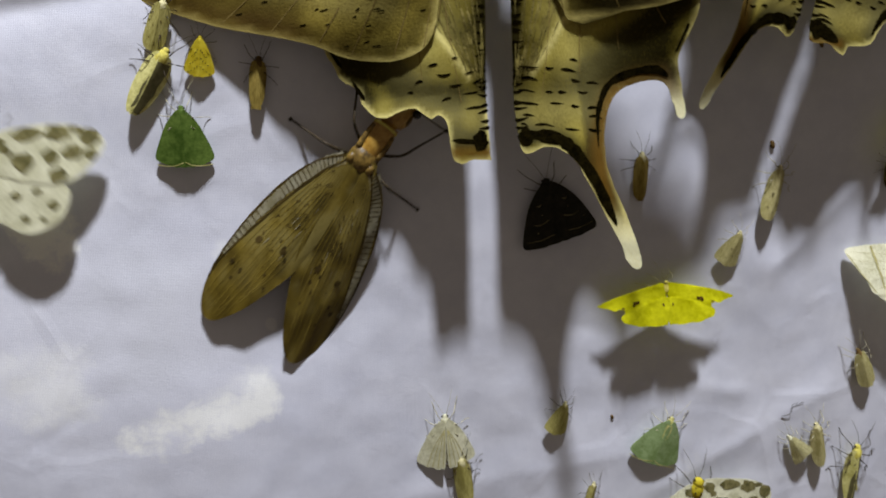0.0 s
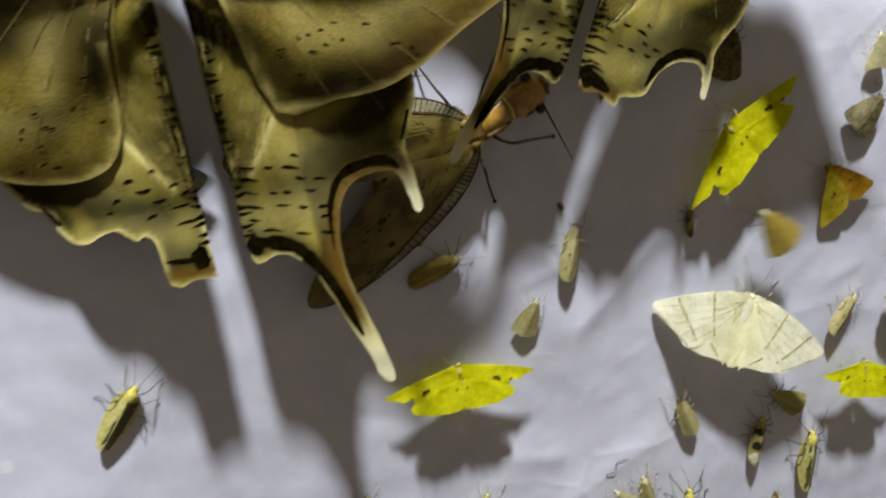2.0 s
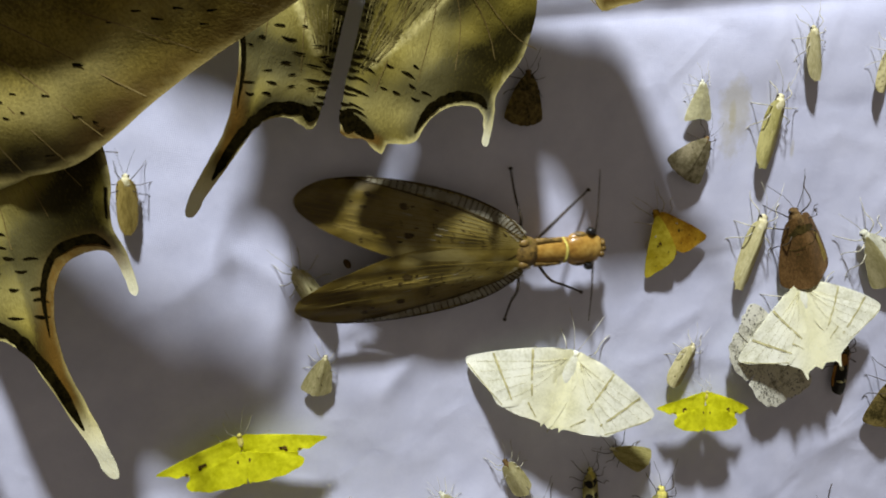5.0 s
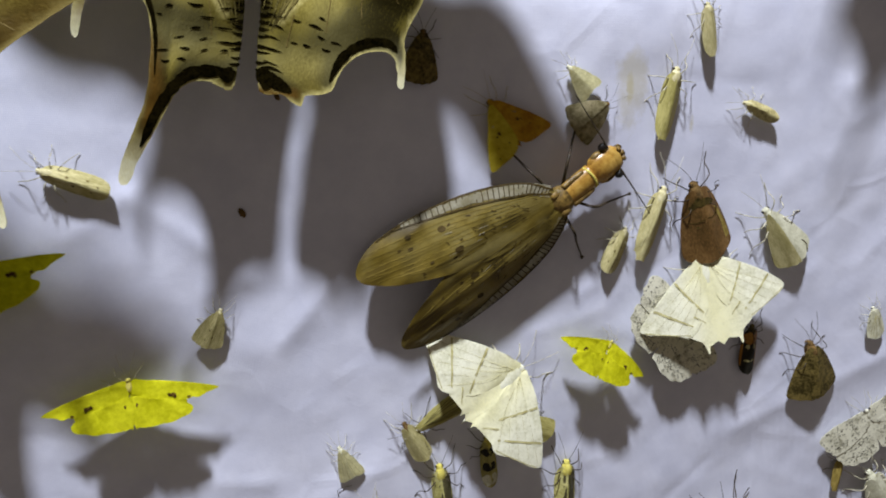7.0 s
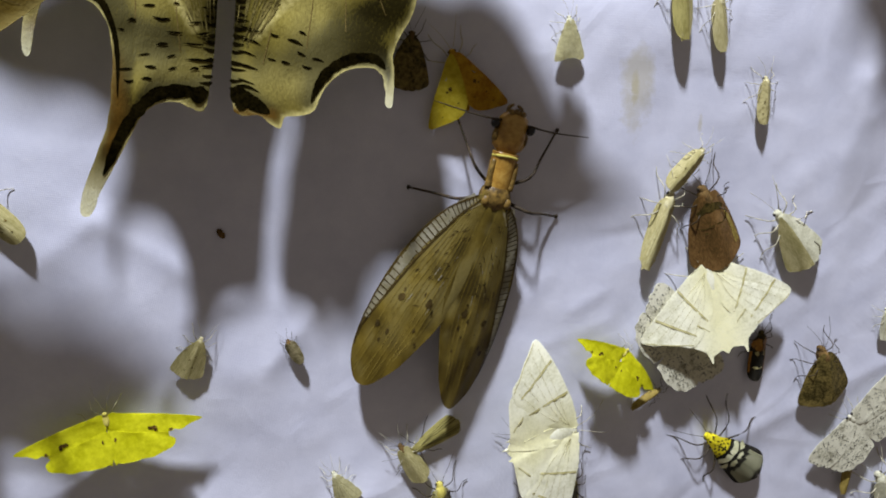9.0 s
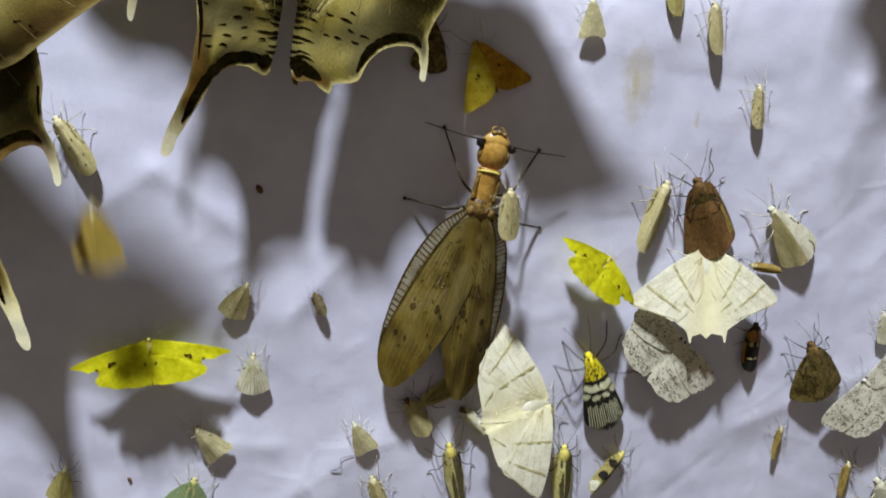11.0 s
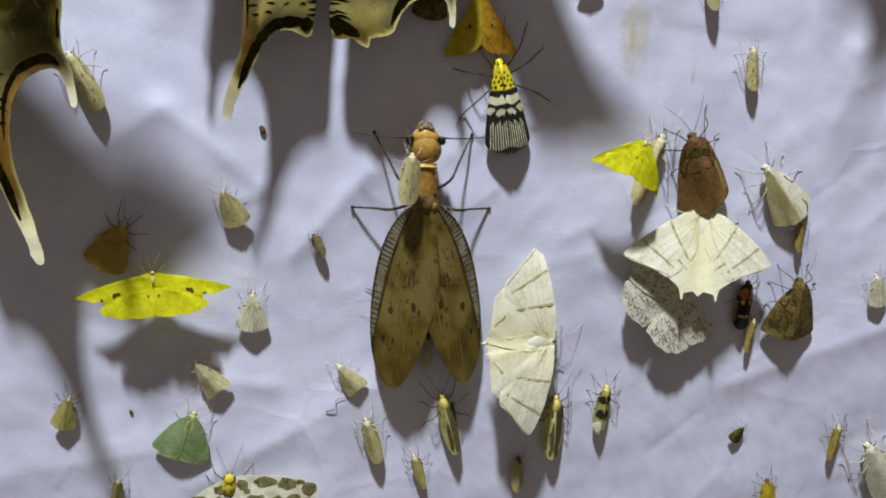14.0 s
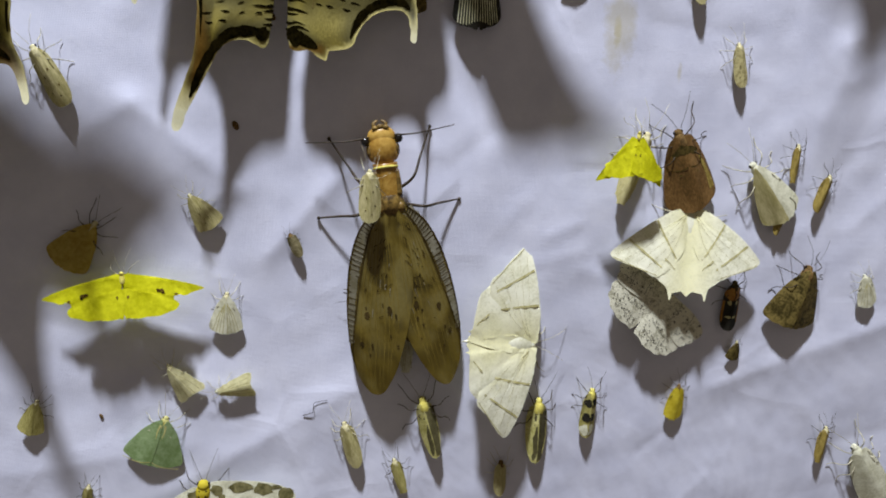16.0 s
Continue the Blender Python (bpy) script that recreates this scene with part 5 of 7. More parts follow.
BUG_MARKS = (("rust_patch", "spots", "orange_rust", [(s * 0.075, 0.19, 0.08, 0.11) for s in (1, -1)]), ("pale_spot", "spots", "cream", [(s * 0.07, 0.03, 0.032, 0.040) for s in (1, -1)]), ("rust_edge", "lines", "orange_rust", [(((s * 0.150, 0.06), (s * 0.155, -0.15), (s * 0.150, -0.34)), 0.035, 0.028) for s in (1, -1)]), ("pale_band", "spots", "cream", [(s * 0.06, -0.24, 0.05, 0.022) for s in (1, -1)]))
NOCTUID_MARKS = (("dark_front", "lines", "umber_dark", [(((0.0, 0.21), (0.07, 0.20), (0.15, 0.15)), 0.11, 0.05), (((0.0, 0.23), (-0.07, 0.21), (-0.14, 0.17)), 0.13, 0.04), (((0.02, 0.02), (0.10, 0.0), (0.19, 0.03)), 0.014, 0.006), (((-0.02, 0.02), (-0.10, 0.0), (-0.19, 0.03)), 0.014, 0.006)]), ("light_edge", "lines", "ochre", [(((0.17, 0.10), (0.23, -0.12), (0.26, -0.32)), 0.03, 0.07)]), ("speck", "spots", "umber", [(0.10, -0.06, 0.015, 0.012), (-0.10, -0.05, 0.015, 0.012)]))


def pellet(label, x, z, r):
    ob = part("pellet", blob(bmesh.new(), (0, 0, r * 0.5), (r, r * 1.7, r * 0.6)), "fur_brown", None)
    ob.matrix_world = stand(x, z, 25)
    return tagged(ob, label, "pellet", "specks on the sheet")


pellet("small brown pellet stuck to the sheet", -0.0590, 0.0340, 0.0008)
pellet("tiny dark speck stuck to the sheet", -0.1010, -0.0490, 0.0005)
pellet("tiny brown speck stuck to the sheet", -0.0480, 0.0620, 0.0006)
litter = part("shed_leg", tube(bmesh.new(), ((0, 0, 0.0003), (0.002, 0.0025, 0.0006), (0.001, 0.005, 0.0003), (0.004, 0.0075, 0.0002)), 0.00012, 0.00007), "leg", None)
litter.matrix_world = stand(-0.0440, -0.0520, -30)
tagged(litter, "thin shed insect leg stuck to the sheet", "litter")


# ---- insects that stay where they are ----
resting_moth("footman_moth", "cream footman moth with long folded wings", -0.0301, -0.0617, 14, 0.0168, wing="cream", wide=0.95)
resting_moth("footman_moth", "small greyish cream footman moth", -0.0152, -0.0740, 15, 0.0132, wing="straw")
resting_moth("footman_moth", "pale footman moth with a brown collar", 0.0177, -0.0774, -1, 0.0134, wing="cream", fur="fur_brown")
resting_moth("footman_moth", "olive grey footman moth with pale yellow edge", 0.0289, -0.0605, -1, 0.0234, outline=FOOT, wing="primrose", fur="fur_yellow", legs="leg", marks=FOOT_MARKS, wide=0.95)
resting_moth("footman_moth", "small ochre moth in the lower part of the sheet", 0.1317, -0.0731, -7, 0.0142, wing="ochre")
resting_moth("footman_moth", "white moth with folded triangular wings", 0.1499, -0.0845, 32, 0.0279, outline=NOCTUID, wing="ivory", fur="ivory", wide=0.9, legs="leg_pale")
resting_moth("footman_moth", "tiny white moth with folded wings", 0.1378, -0.0174, 16, 0.0122, outline=NOCTUID, wing="ivory", fur="ivory", legs="leg_pale", veins=3, ragged=0.012)
resting_moth("brown_moth", "brown noctuid moth with reddish brown folded wings", 0.0700, 0.0227, 19, 0.0267, outline=NOCTUID, wing="brown", fur="fur_brown", high=0.16, marks=NOCTUID_MARKS)
resting_moth("footman_moth", "pale straw footman moth beside the brown moth", 0.0541, 0.0232, -19, 0.0235, wing="cream", wide=0.9, veins=3)
resting_moth("white_delta_moth", "white delta-winged moth with dark wing edge", 0.0984, 0.0155, 39, 0.0247, outline=DELTA, wing="ivory", left_wing="cream", fur="ivory", wide=0.64, high=0.12, legs="leg_pale", marks=EDGE_MARKS)
resting_moth("footman_moth", "cream footman moth near the top of the sheet", 0.0686, 0.0761, 9, 0.0152, wing="cream")
pale_late = resting_moth("pale_delta_moth", "pale cream delta moth with folded wings", -0.0642, -0.0182, -5, 0.0135, outline=DELTA, wing="ivory", wide=0.85, legs="leg_pale", high=0.12, veins=4, ragged=0.012, spread=2.0)
ragged_late = resting_moth("small_white_moth", "tiny cream moth with ragged wings", -0.0780, -0.0377, 33, 0.0128, outline=FLARED, wing="gauze", wide=0.95, high=0.15, legs="leg_pale", ragged=0.02, spread=2.0, veins=2)
resting_moth("green_moth", "green emerald moth with pale wing veins", -0.0853, -0.0563, -21, 0.0178, outline=DELTA, wing="green", fur="primrose", marks=GREEN_MARKS, wide=1.1, high=0.09, legs="leg_pale")
resting_moth("straw_delta_moth", "ochre delta moth with rounded wings", 0.0181, -0.0368, 59, 0.0158, outline=DELTA, wing="straw", wide=0.75, high=0.06)
resting_moth("brown_delta_moth", "brown delta moth under the tailed wings", -0.0122, 0.0706, -8, 0.0147, outline=DELTA, wing="umber", fur="fur_brown", wide=0.85)
resting_moth("black_bug", "black bug with rust front and pale spots", 0.0911, -0.0210, -3, 0.0175, wing="black", fur="umber_dark", wide=1.0, marks=BUG_MARKS, category="bug")
dark_leaver = resting_moth("footman_moth", "tiny dark moth on the sheet", -0.0206, 0.0262, 5, 0.0095, wing="umber", wide=0.9)
resting_moth("footman_moth", "straw yellow speckled moth beside an olive moth", -0.2247, 0.0618, -18, 0.0133, wing="straw", wide=1.15, marks=SPECK)
resting_moth("footman_moth", "olive footman moth with pale yellow edges", -0.2272, 0.0488, -31, 0.0191, outline=FOOT, wing="primrose", fur="fur_yellow", legs="leg", marks=FOOT_MARKS, wide=1.1)
resting_moth("golden_moth", "small golden orange moth with spread wings", -0.2156, 0.0545, -5, 0.0108, outline=DELTA, wing="gold", fur="gold", wide=0.78, high=0.12, marks=SPECKS)
resting_moth("green_moth", "green emerald moth with pale wing edge", -0.2206, 0.0352, 1, 0.0166, outline=DELTA, wing="deep_green", fur="deep_green", marks=GREEN_MARKS[:1], wide=0.98, high=0.1, legs="leg_pale")
resting_moth("footman_moth", "dull brown moth in deep shade", -0.2021, 0.0488, -5, 0.0137, wing="ochre", fur="fur_brown", wide=1.1)
resting_moth("white_veined_moth", "white veined moth with half open wings", -0.1529, -0.0523, 3, 0.0187, outline=DELTA, wing="ivory", fur="ivory", wide=1.0, high=0.1, legs="leg_pale", spread=-3, veins=4)
resting_moth("footman_moth", "ochre moth beside the white veined moth", -0.1473, -0.0653, 9, 0.0181, wing="straw", wide=1.0)
resting_moth("olive_delta_moth", "pale olive delta moth with folded wings", -0.1183, -0.0472, -18, 0.0119, outline=DELTA, wing="straw", wide=0.8)
resting_moth("footman_moth", "small olive moth at the lower edge", -0.1069, -0.0742, -13, 0.0103, wing="straw")
resting_moth("footman_moth", "tiny cream moth on a painted patch of light", -0.2542, 0.0241, -10, 0.0083, wing="cream", legs="leg_pale")
resting_moth("tiny_fly", "tiny grey fly low on the sheet", -0.1988, -0.0688, 23, 0.0046, wing="taupe")
lemon_moth("lemon yellow moth with spread wings and rusty marks", -0.0900, -0.0065, 3, 0.0207)
magpie_moth("white magpie moth with olive blotches and golden body", -0.0733, -0.0713, -6, 0.0262, fan=(-4, -42))

# ---- insects that move ----
dobson, dobson_wings = dobsonfly(-0.1756, 0.0312, -35.8)
moth_a = big_moth("large olive gold moth with ragged tailed hindwings", -0.1430, 0.0472, 0, 0.000126, BIG_BROKEN, BIG_TAIL, BIG_FORE, BIG_FORE_NARROW, 0.0125, 0.0145, 0.25, True)
moth_b = big_moth("large olive gold moth with one long tail missing", -0.0634, 0.0739, 0, 0.000104, BIG_TAIL_DEEP, BIG_STUB, BIG_FORE_LONG, BIG_FORE_WIDE, 0.015, 0.003, 0.05, gap=12, raised=0.0045)
moth_c = big_moth("large dark tailed moth high on the sheet", 0.1180, 0.1440, -8, 0.000104, BIG_TAIL, BIG_TAIL, BIG_FORE_HIGH, BIG_FORE_HIGH, 0.026, 0.003, 0.05)
white_walker = swallowtail_white("large white moth with olive stripes beside the dobsonfly", -0.0005, 0.0004, -20.6, 0.0255, hind=WALKER_H, lift=0.0036)
lemon_walker = lemon_moth("lemon yellow moth with notched wings", 0.0432, -0.0273, -9.2, 0.0155, deep=1.25)
lemon_flyer = lemon_moth("lemon yellow moth that takes wing", -0.0155, 0.0511, 48.7, 0.0228, fan=(-5, -5), deep=0.92)
orange_walker = resting_moth("orange_moth", "orange moth with one bright yellow wing", 0.0266, 0.0320, 35.7, 0.0182, outline=ORANGE_WING, wing="orange", left_wing="gold", fur="orange", wide=1.0, high=0.16, legs="leg_pale", marks=ORANGE_MARKS)
tiger = tiger_moth("yellow, black and white striped moth with banded legs", 0.0886, -0.0903, 12.8, 0.0278)
cream_walker = resting_moth("speckled_moth", "speckled cream moth that walks over the sheet", -0.0579, 0.0208, -8.3, 0.0170, wing="cream", marks=SPECK, wide=0.95)
pale_walker = resting_moth("pale_moth", "small pale moth with brown speckles", -0.0686, 0.0041, -24.8, 0.0122, outline=DELTA, wing="cream", wide=0.85, marks=SPECK, legs="leg_pale", ragged=0.015, spread=4.0)
white_crawler = resting_moth("small_white_moth", "tiny white moth crawling over the sheet", -0.0380, -0.0623, 41.5, 0.0120, outline=FLARED, wing="gauze", fur="ivory", wide=0.9, high=0.15, legs="leg_pale", ragged=0.02, spread=2.0, veins=2)
straw_climber = resting_moth("footman_moth", "long pale yellow footman moth with one grey wing", 0.0567, 0.0574, -12.2, 0.0211, wing="cream", left_wing="straw", wide=0.95)
speck_moth = resting_moth("footman_moth", "small brown speckled moth", 0.0925, 0.0705, -8.8, 0.0135, wing="speckled", wide=0.9, marks=SPECK)
spotted_walker = resting_moth("spotted_moth", "pale yellow moth with bold black spots", 0.0091, -0.0496, -5.8, 0.0178, wing="straw", fur="fur_yellow", wide=0.85, marks=SPOT_MARKS)
umber_walker = resting_moth("umber_moth", "dark brown moth with mottled folded wings", 0.1108, -0.0337, 0.6, 0.0232, outline=DELTA, wing="umber", fur="fur_brown", wide=0.98, high=0.20, steep=1.1)
white_top = resting_moth("small_white_moth", "small white moth with raised wings", 0.0350, 0.0696, 0.5, 0.0112, outline=FLARED, wing="gauze", fur="ivory", legs="leg_pale", ragged=0.02, spread=2.0)
taupe_walker = resting_moth("taupe_moth", "small taupe moth with streaked wings", 0.0339, 0.0525, -40.5, 0.0138, outline=DELTA, wing="taupe", fur="fur_brown", wide=1.1, high=0.14)
rider = resting_moth("footman_moth", "pale moth that climbs onto the dobsonfly", 0.0347, -0.0091, -28.4, 0.0150, wing="cream", wide=1.15, marks=SPECK, legs="leg_pale")
olive_mover = resting_moth("footman_moth", "olive footman moth with broad pale yellow edges", -0.1931, 0.0082, -34.0, 0.0190, outline=FOOT, wing="primrose", fur="fur_yellow", legs="leg", marks=FOOT_MARKS, wide=1.1)
black_mover = resting_moth("black_moth", "black moth with faint pale flecks", -0.1243, 0.0162, 18.2, 0.0200, outline=DELTA, wing="black", fur="black", wide=1.5, high=0.07, marks=FLECKS, spread=9)
ochre_mover = resting_moth("footman_moth", "ochre moth crawling through the shade", -0.0942, 0.0212, -68.3, 0.0160, wing="ochre", wide=1.1)
brown_mover = resting_moth("footman_moth", "small brown moth in the shade", -0.0992, 0.0255, 0.9, 0.0144, wing="ochre", wide=1.05)
olive_stripe = resting_moth("footman_moth", "olive footman moth with pale yellow edges", -0.0156, -0.0731, -1.1, 0.0222, outline=FOOT, wing="primrose", fur="fur_yellow", legs="leg", marks=FOOT_MARKS, wide=0.85)
cream_shelter = resting_moth("footman_moth", "pale moth hiding below the dobsonfly wing", -0.0006, -0.0390, 39.8, 0.0130, wing="ivory", fur="fur_brown", wide=1.15, veins=3)
magpie_left = magpie_moth("white magpie moth taking off from the sheet", -0.2655, 0.0327, 5, 0.0262, lift=0.004)
tiny_fly = resting_moth("tiny_fly", "tiny grey fly on the sheet", -0.0477, 0.0028, 23.2, 0.0078, wing="taupe", fur="fur_brown", wide=1.4, reach=0.25)
ochre_flyer = resting_moth("golden_flying_moth", "golden yellow moth with triangular wings", -0.0790, -0.0008, -15.2, 0.0174, outline=DELTA, wing="dull_gold", wide=0.82, high=0.1)
gold_late = resting_moth("golden_moth", "small golden moth low on the sheet", 0.1086, -0.0933, 7.6, 0.0130, outline=NOCTUID, wing="gold", fur="fur_brown")
dark_triangle = resting_moth("dark_moth", "tiny dark triangular moth", 0.0943, -0.1067, -29.2, 0.0075, outline=DELTA, wing="umber", wide=0.8)
olive_right = resting_moth("footman_moth", "slim olive ochre moth", 0.1179, -0.1149, -11.0, 0.0125, wing="ochre", wide=0.8)
ochre_right = resting_moth("footman_moth", "small ochre moth beside a white delta moth", 0.0490, -0.0358, -83.0, 0.0115, wing="ochre", wide=0.85)
ochre_far = resting_moth("footman_moth", "small ochre footman moth", 0.1162, -0.0027, -19.3, 0.0128, wing="ochre")
grey_mover = grey_moth("pale grey white moth with dark flecks", 0.1394, -0.0505, 26.0, 0.0200)
cream_slipper = resting_moth("cream_moth", "cream moth with one wing spread aside", -0.0181, -0.0358, 25.7, 0.0150, outline=NOCTUID, wing="cream", wide=0.85, veins=3, ragged=0.008, fur="fur_brown")
straw_slipper = resting_moth("straw_moth", "straw yellow moth with raised wing beside a cream moth", -0.0114, -0.0295, 117.9, 0.0180, outline=DELTA, wing="straw", wide=0.52, high=0.07, veins=4, ragged=0.012, spread=3.0)
white_sitter = swallowtail_white("large white moth with olive stripes and short tails", 0.0714, 0.0093, 11.8, 0.0245)
grey_crawler = grey_moth("mottled pale grey moth with scalloped wings", 0.0668, -0.0084, -52.6, 0.0195, lift=0.0030)


def motions():
    walk(dobson, [
        (0, stand(-0.1756, 0.0312, -35.8, 0.0000)),
        (0.5, stand(-0.1594, 0.0432, -29.1, 0.0000)),
        (1, stand(-0.1354, 0.0501, -41.3, 0.0000)),
        (1.5, stand(-0.1076, 0.0514, -46.3, 0.0000)),
        (2, stand(-0.0830, 0.0571, -62.2, 0.0000)),
        (2.5, stand(-0.0572, 0.0554, -82.6, 0.0000)),
        (3, stand(-0.0468, 0.0582, -64.7, 0.0000)),
        (3.3, stand(-0.0439, 0.0592, -61.7, 0.0000)),
        (3.5, stand(-0.0440, 0.0602, -64.0, 0.0000)),
        (5.8, stand(0.0113, 0.0224, -101.4, 0.0000)),
        (6.2, stand(0.0197, 0.0235, -79.8, 0.0000)),
        (6.5, stand(0.0212, 0.0295, -60.5, 0.0000)),
        (7, stand(0.0250, 0.0331, -55.2, 0.0000)),
        (7.5, stand(0.0242, 0.0337, -57.5, 0.0000)),
        (8, stand(0.0123, 0.0332, -31.3, 0.0000)),
        (8.5, stand(0.0077, 0.0396, -18.7, 0.0000)),
        (10.8, stand(0.0014, 0.0307, -14.5, 0.0000)),
        (11, stand(0.0007, 0.0294, -14.3, 0.0000)),
        (11.5, stand(-0.0019, 0.0269, -10.6, 0.0000)),
        (12, stand(-0.0093, 0.0242, -1.9, 0.0000)),
        (12.5, stand(-0.0124, 0.0267, 2.6, 0.0000)),
        (13, stand(-0.0136, 0.0258, 0.7, 0.0000)),
        (13.5, stand(-0.0135, 0.0242, 2.1, 0.0000)),
        (14, stand(-0.0145, 0.0158, -1.2, 0.0000)),
        (14.5, stand(-0.0170, 0.0150, 8.1, 0.0000)),
        (15, stand(-0.0185, 0.0152, 8.9, 0.0000)),
        (15.5, stand(-0.0177, 0.0174, 7.6, 0.0000)),
        (16, stand(-0.0183, 0.0152, 7.3, 0.0000)),
    ])
    left_spread = ((0, -1), (0.5, 1), (1, 3), (1.5, 4), (2, 14), (2.5, 14), (3, 5), (3.3, 2), (3.5, 4), (5.8, 5), (6.2, 6), (6.5, 9), (7, 8), (7.5, 6), (8, 13), (8.5, 13), (10.8, 4), (11, 3), (11.5, 2), (12, 5), (12.5, 3), (13, -0), (13.5, 1), (14, -2), (14.5, 2), (15, 3), (15.5, 1), (16, 1))
    right_spread = ((0, 6), (0.5, 1), (1, 2), (1.5, 5), (2, 5), (2.5, 6), (3, 2), (3.3, 4), (3.5, 3), (5.8, 1), (6.2, 2), (6.5, -2), (7, -5), (7.5, -0), (8, -7), (8.5, -7), (10.8, -4), (11, -2), (11.5, -0), (12, -3), (12.5, -2), (13, -1), (13.5, -1), (14, 4), (14.5, -2), (15, -2), (15.5, -1), (16, -0))
    for wing, side, kind in dobson_wings:
        if side == -1:
            walk(wing, [(t, pose(0, 0, 0, 0, 0, -1 * turn * (0.8 if kind == "hindwing" else 1))) for t, turn in left_spread])
    for wing, side, kind in dobson_wings:
        if side == 1:
            walk(wing, [(t, pose(0, 0, 0, 0, 0, 1 * turn * (0.8 if kind == "hindwing" else 1))) for t, turn in right_spread])
    walk(moth_a, [
        (0, stand(-0.1430, 0.0472, 4.0, 0.0125)),
        (0.5, stand(-0.1429, 0.0475, 5.4, 0.0125)),
        (1, stand(-0.1430, 0.0481, 5.5, 0.0125)),
        (1.5, stand(-0.1438, 0.0467, 6.1, 0.0125)),
        (2, stand(-0.1438, 0.0470, 5.7, 0.0125)),
        (2.5, stand(-0.1427, 0.0476, 5.8, 0.0125)),
        (3, stand(-0.1424, 0.0475, 5.8, 0.0125)),
        (3.3, stand(-0.1421, 0.0479, 5.8, 0.0125)),
        (3.5, stand(-0.1413, 0.0477, 5.8, 0.0125)),
        (5.8, stand(-0.1440, 0.0452, 5.8, 0.0125)),
        (6.2, stand(-0.1438, 0.0454, 5.8, 0.0125)),
        (6.5, stand(-0.1441, 0.0433, 5.8, 0.0125)),
        (10.8, stand(-0.1416, 0.0438, 5.8, 0.0125)),
        (11, stand(-0.1404, 0.0438, 5.8, 0.0125)),
        (12, stand(-0.1405, 0.0434, 5.8, 0.0125)),
        (13, stand(-0.1401, 0.0439, 5.8, 0.0125)),
        (14, stand(-0.1391, 0.0445, 5.8, 0.0125)),
        (16, stand(-0.1408, 0.0440, 5.8, 0.0125)),
    ])
    walk(moth_b, [
        (0, stand(-0.0634, 0.0739, -11.6, 0.0150)),
        (1, stand(-0.0634, 0.0739, -11.6, 0.0150)),
        (1.5, stand(-0.0636, 0.0722, -9.5, 0.0149)),
        (2, stand(-0.0601, 0.0777, -18.0, 0.0149)),
        (2.5, stand(-0.0591, 0.0775, -16.9, 0.0149)),
        (3, stand(-0.0585, 0.0783, -17.0, 0.0149)),
        (3.5, stand(-0.0544, 0.0803, -19.4, 0.0149)),
        (5.8, stand(-0.0586, 0.0790, -19.4, 0.0148)),
        (6.2, stand(-0.0584, 0.0784, -16.0, 0.0148)),
        (6.5, stand(-0.0581, 0.0773, -18.0, 0.0147)),
        (7, stand(-0.0524, 0.0758, -10.6, 0.0147)),
        (7.5, stand(-0.0528, 0.0742, -10.0, 0.0147)),
        (8, stand(-0.0538, 0.0749, -11.4, 0.0147)),
        (8.5, stand(-0.0532, 0.0749, -11.8, 0.0147)),
        (10.8, stand(-0.0487, 0.0748, -11.0, 0.0146)),
        (11, stand(-0.0485, 0.0749, -11.6, 0.0146)),
        (11.5, stand(-0.0483, 0.0741, -11.8, 0.0145)),
        (12, stand(-0.0487, 0.0732, -11.7, 0.0145)),
        (12.5, stand(-0.0461, 0.0717, -8.5, 0.0145)),
        (13, stand(-0.0433, 0.0686, -2.3, 0.0090)),
        (13.5, stand(-0.0411, 0.0706, -3.2, 0.0088)),
        (14, stand(-0.0411, 0.0704, -4.3, 0.0087)),
        (14.5, stand(-0.0408, 0.0703, -3.0, 0.0085)),
        (15, stand(-0.0418, 0.0685, -3.4, 0.0083)),
        (16, stand(-0.0452, 0.0659, -6.2, 0.0080)),
    ])
    walk(BIG_WINGS[(moth_a.name, 1)], [(0, pose(0, 0, 0)), (13.5, pose(0, 0, 0)), (14.5, pose(0, 0, 0, 0, 3, 3)), (16, pose(0, 0, 0, 0, 3, 3))])
    walk(BIG_WINGS[(moth_b.name, -1)], [(0, pose(0, 0, 0)), (12.5, pose(0, 0, 0)), (13, pose(0, 0, 0, 0, 4, -3)), (15, pose(0, 0, 0, 0, 4, -8)), (16, pose(0, 0, 0, 0, 4, -10))])
    walk(BIG_WINGS[(moth_b.name, 1)], [(0, pose(0, 0, 0)), (10, pose(0, 0, 0)), (12, pose(0, 0, 0, 0, -3, 0)), (13, pose(0, 0, 0, 0, -6, 0)), (16, pose(0, 0, 0, 0, -5, 0))])
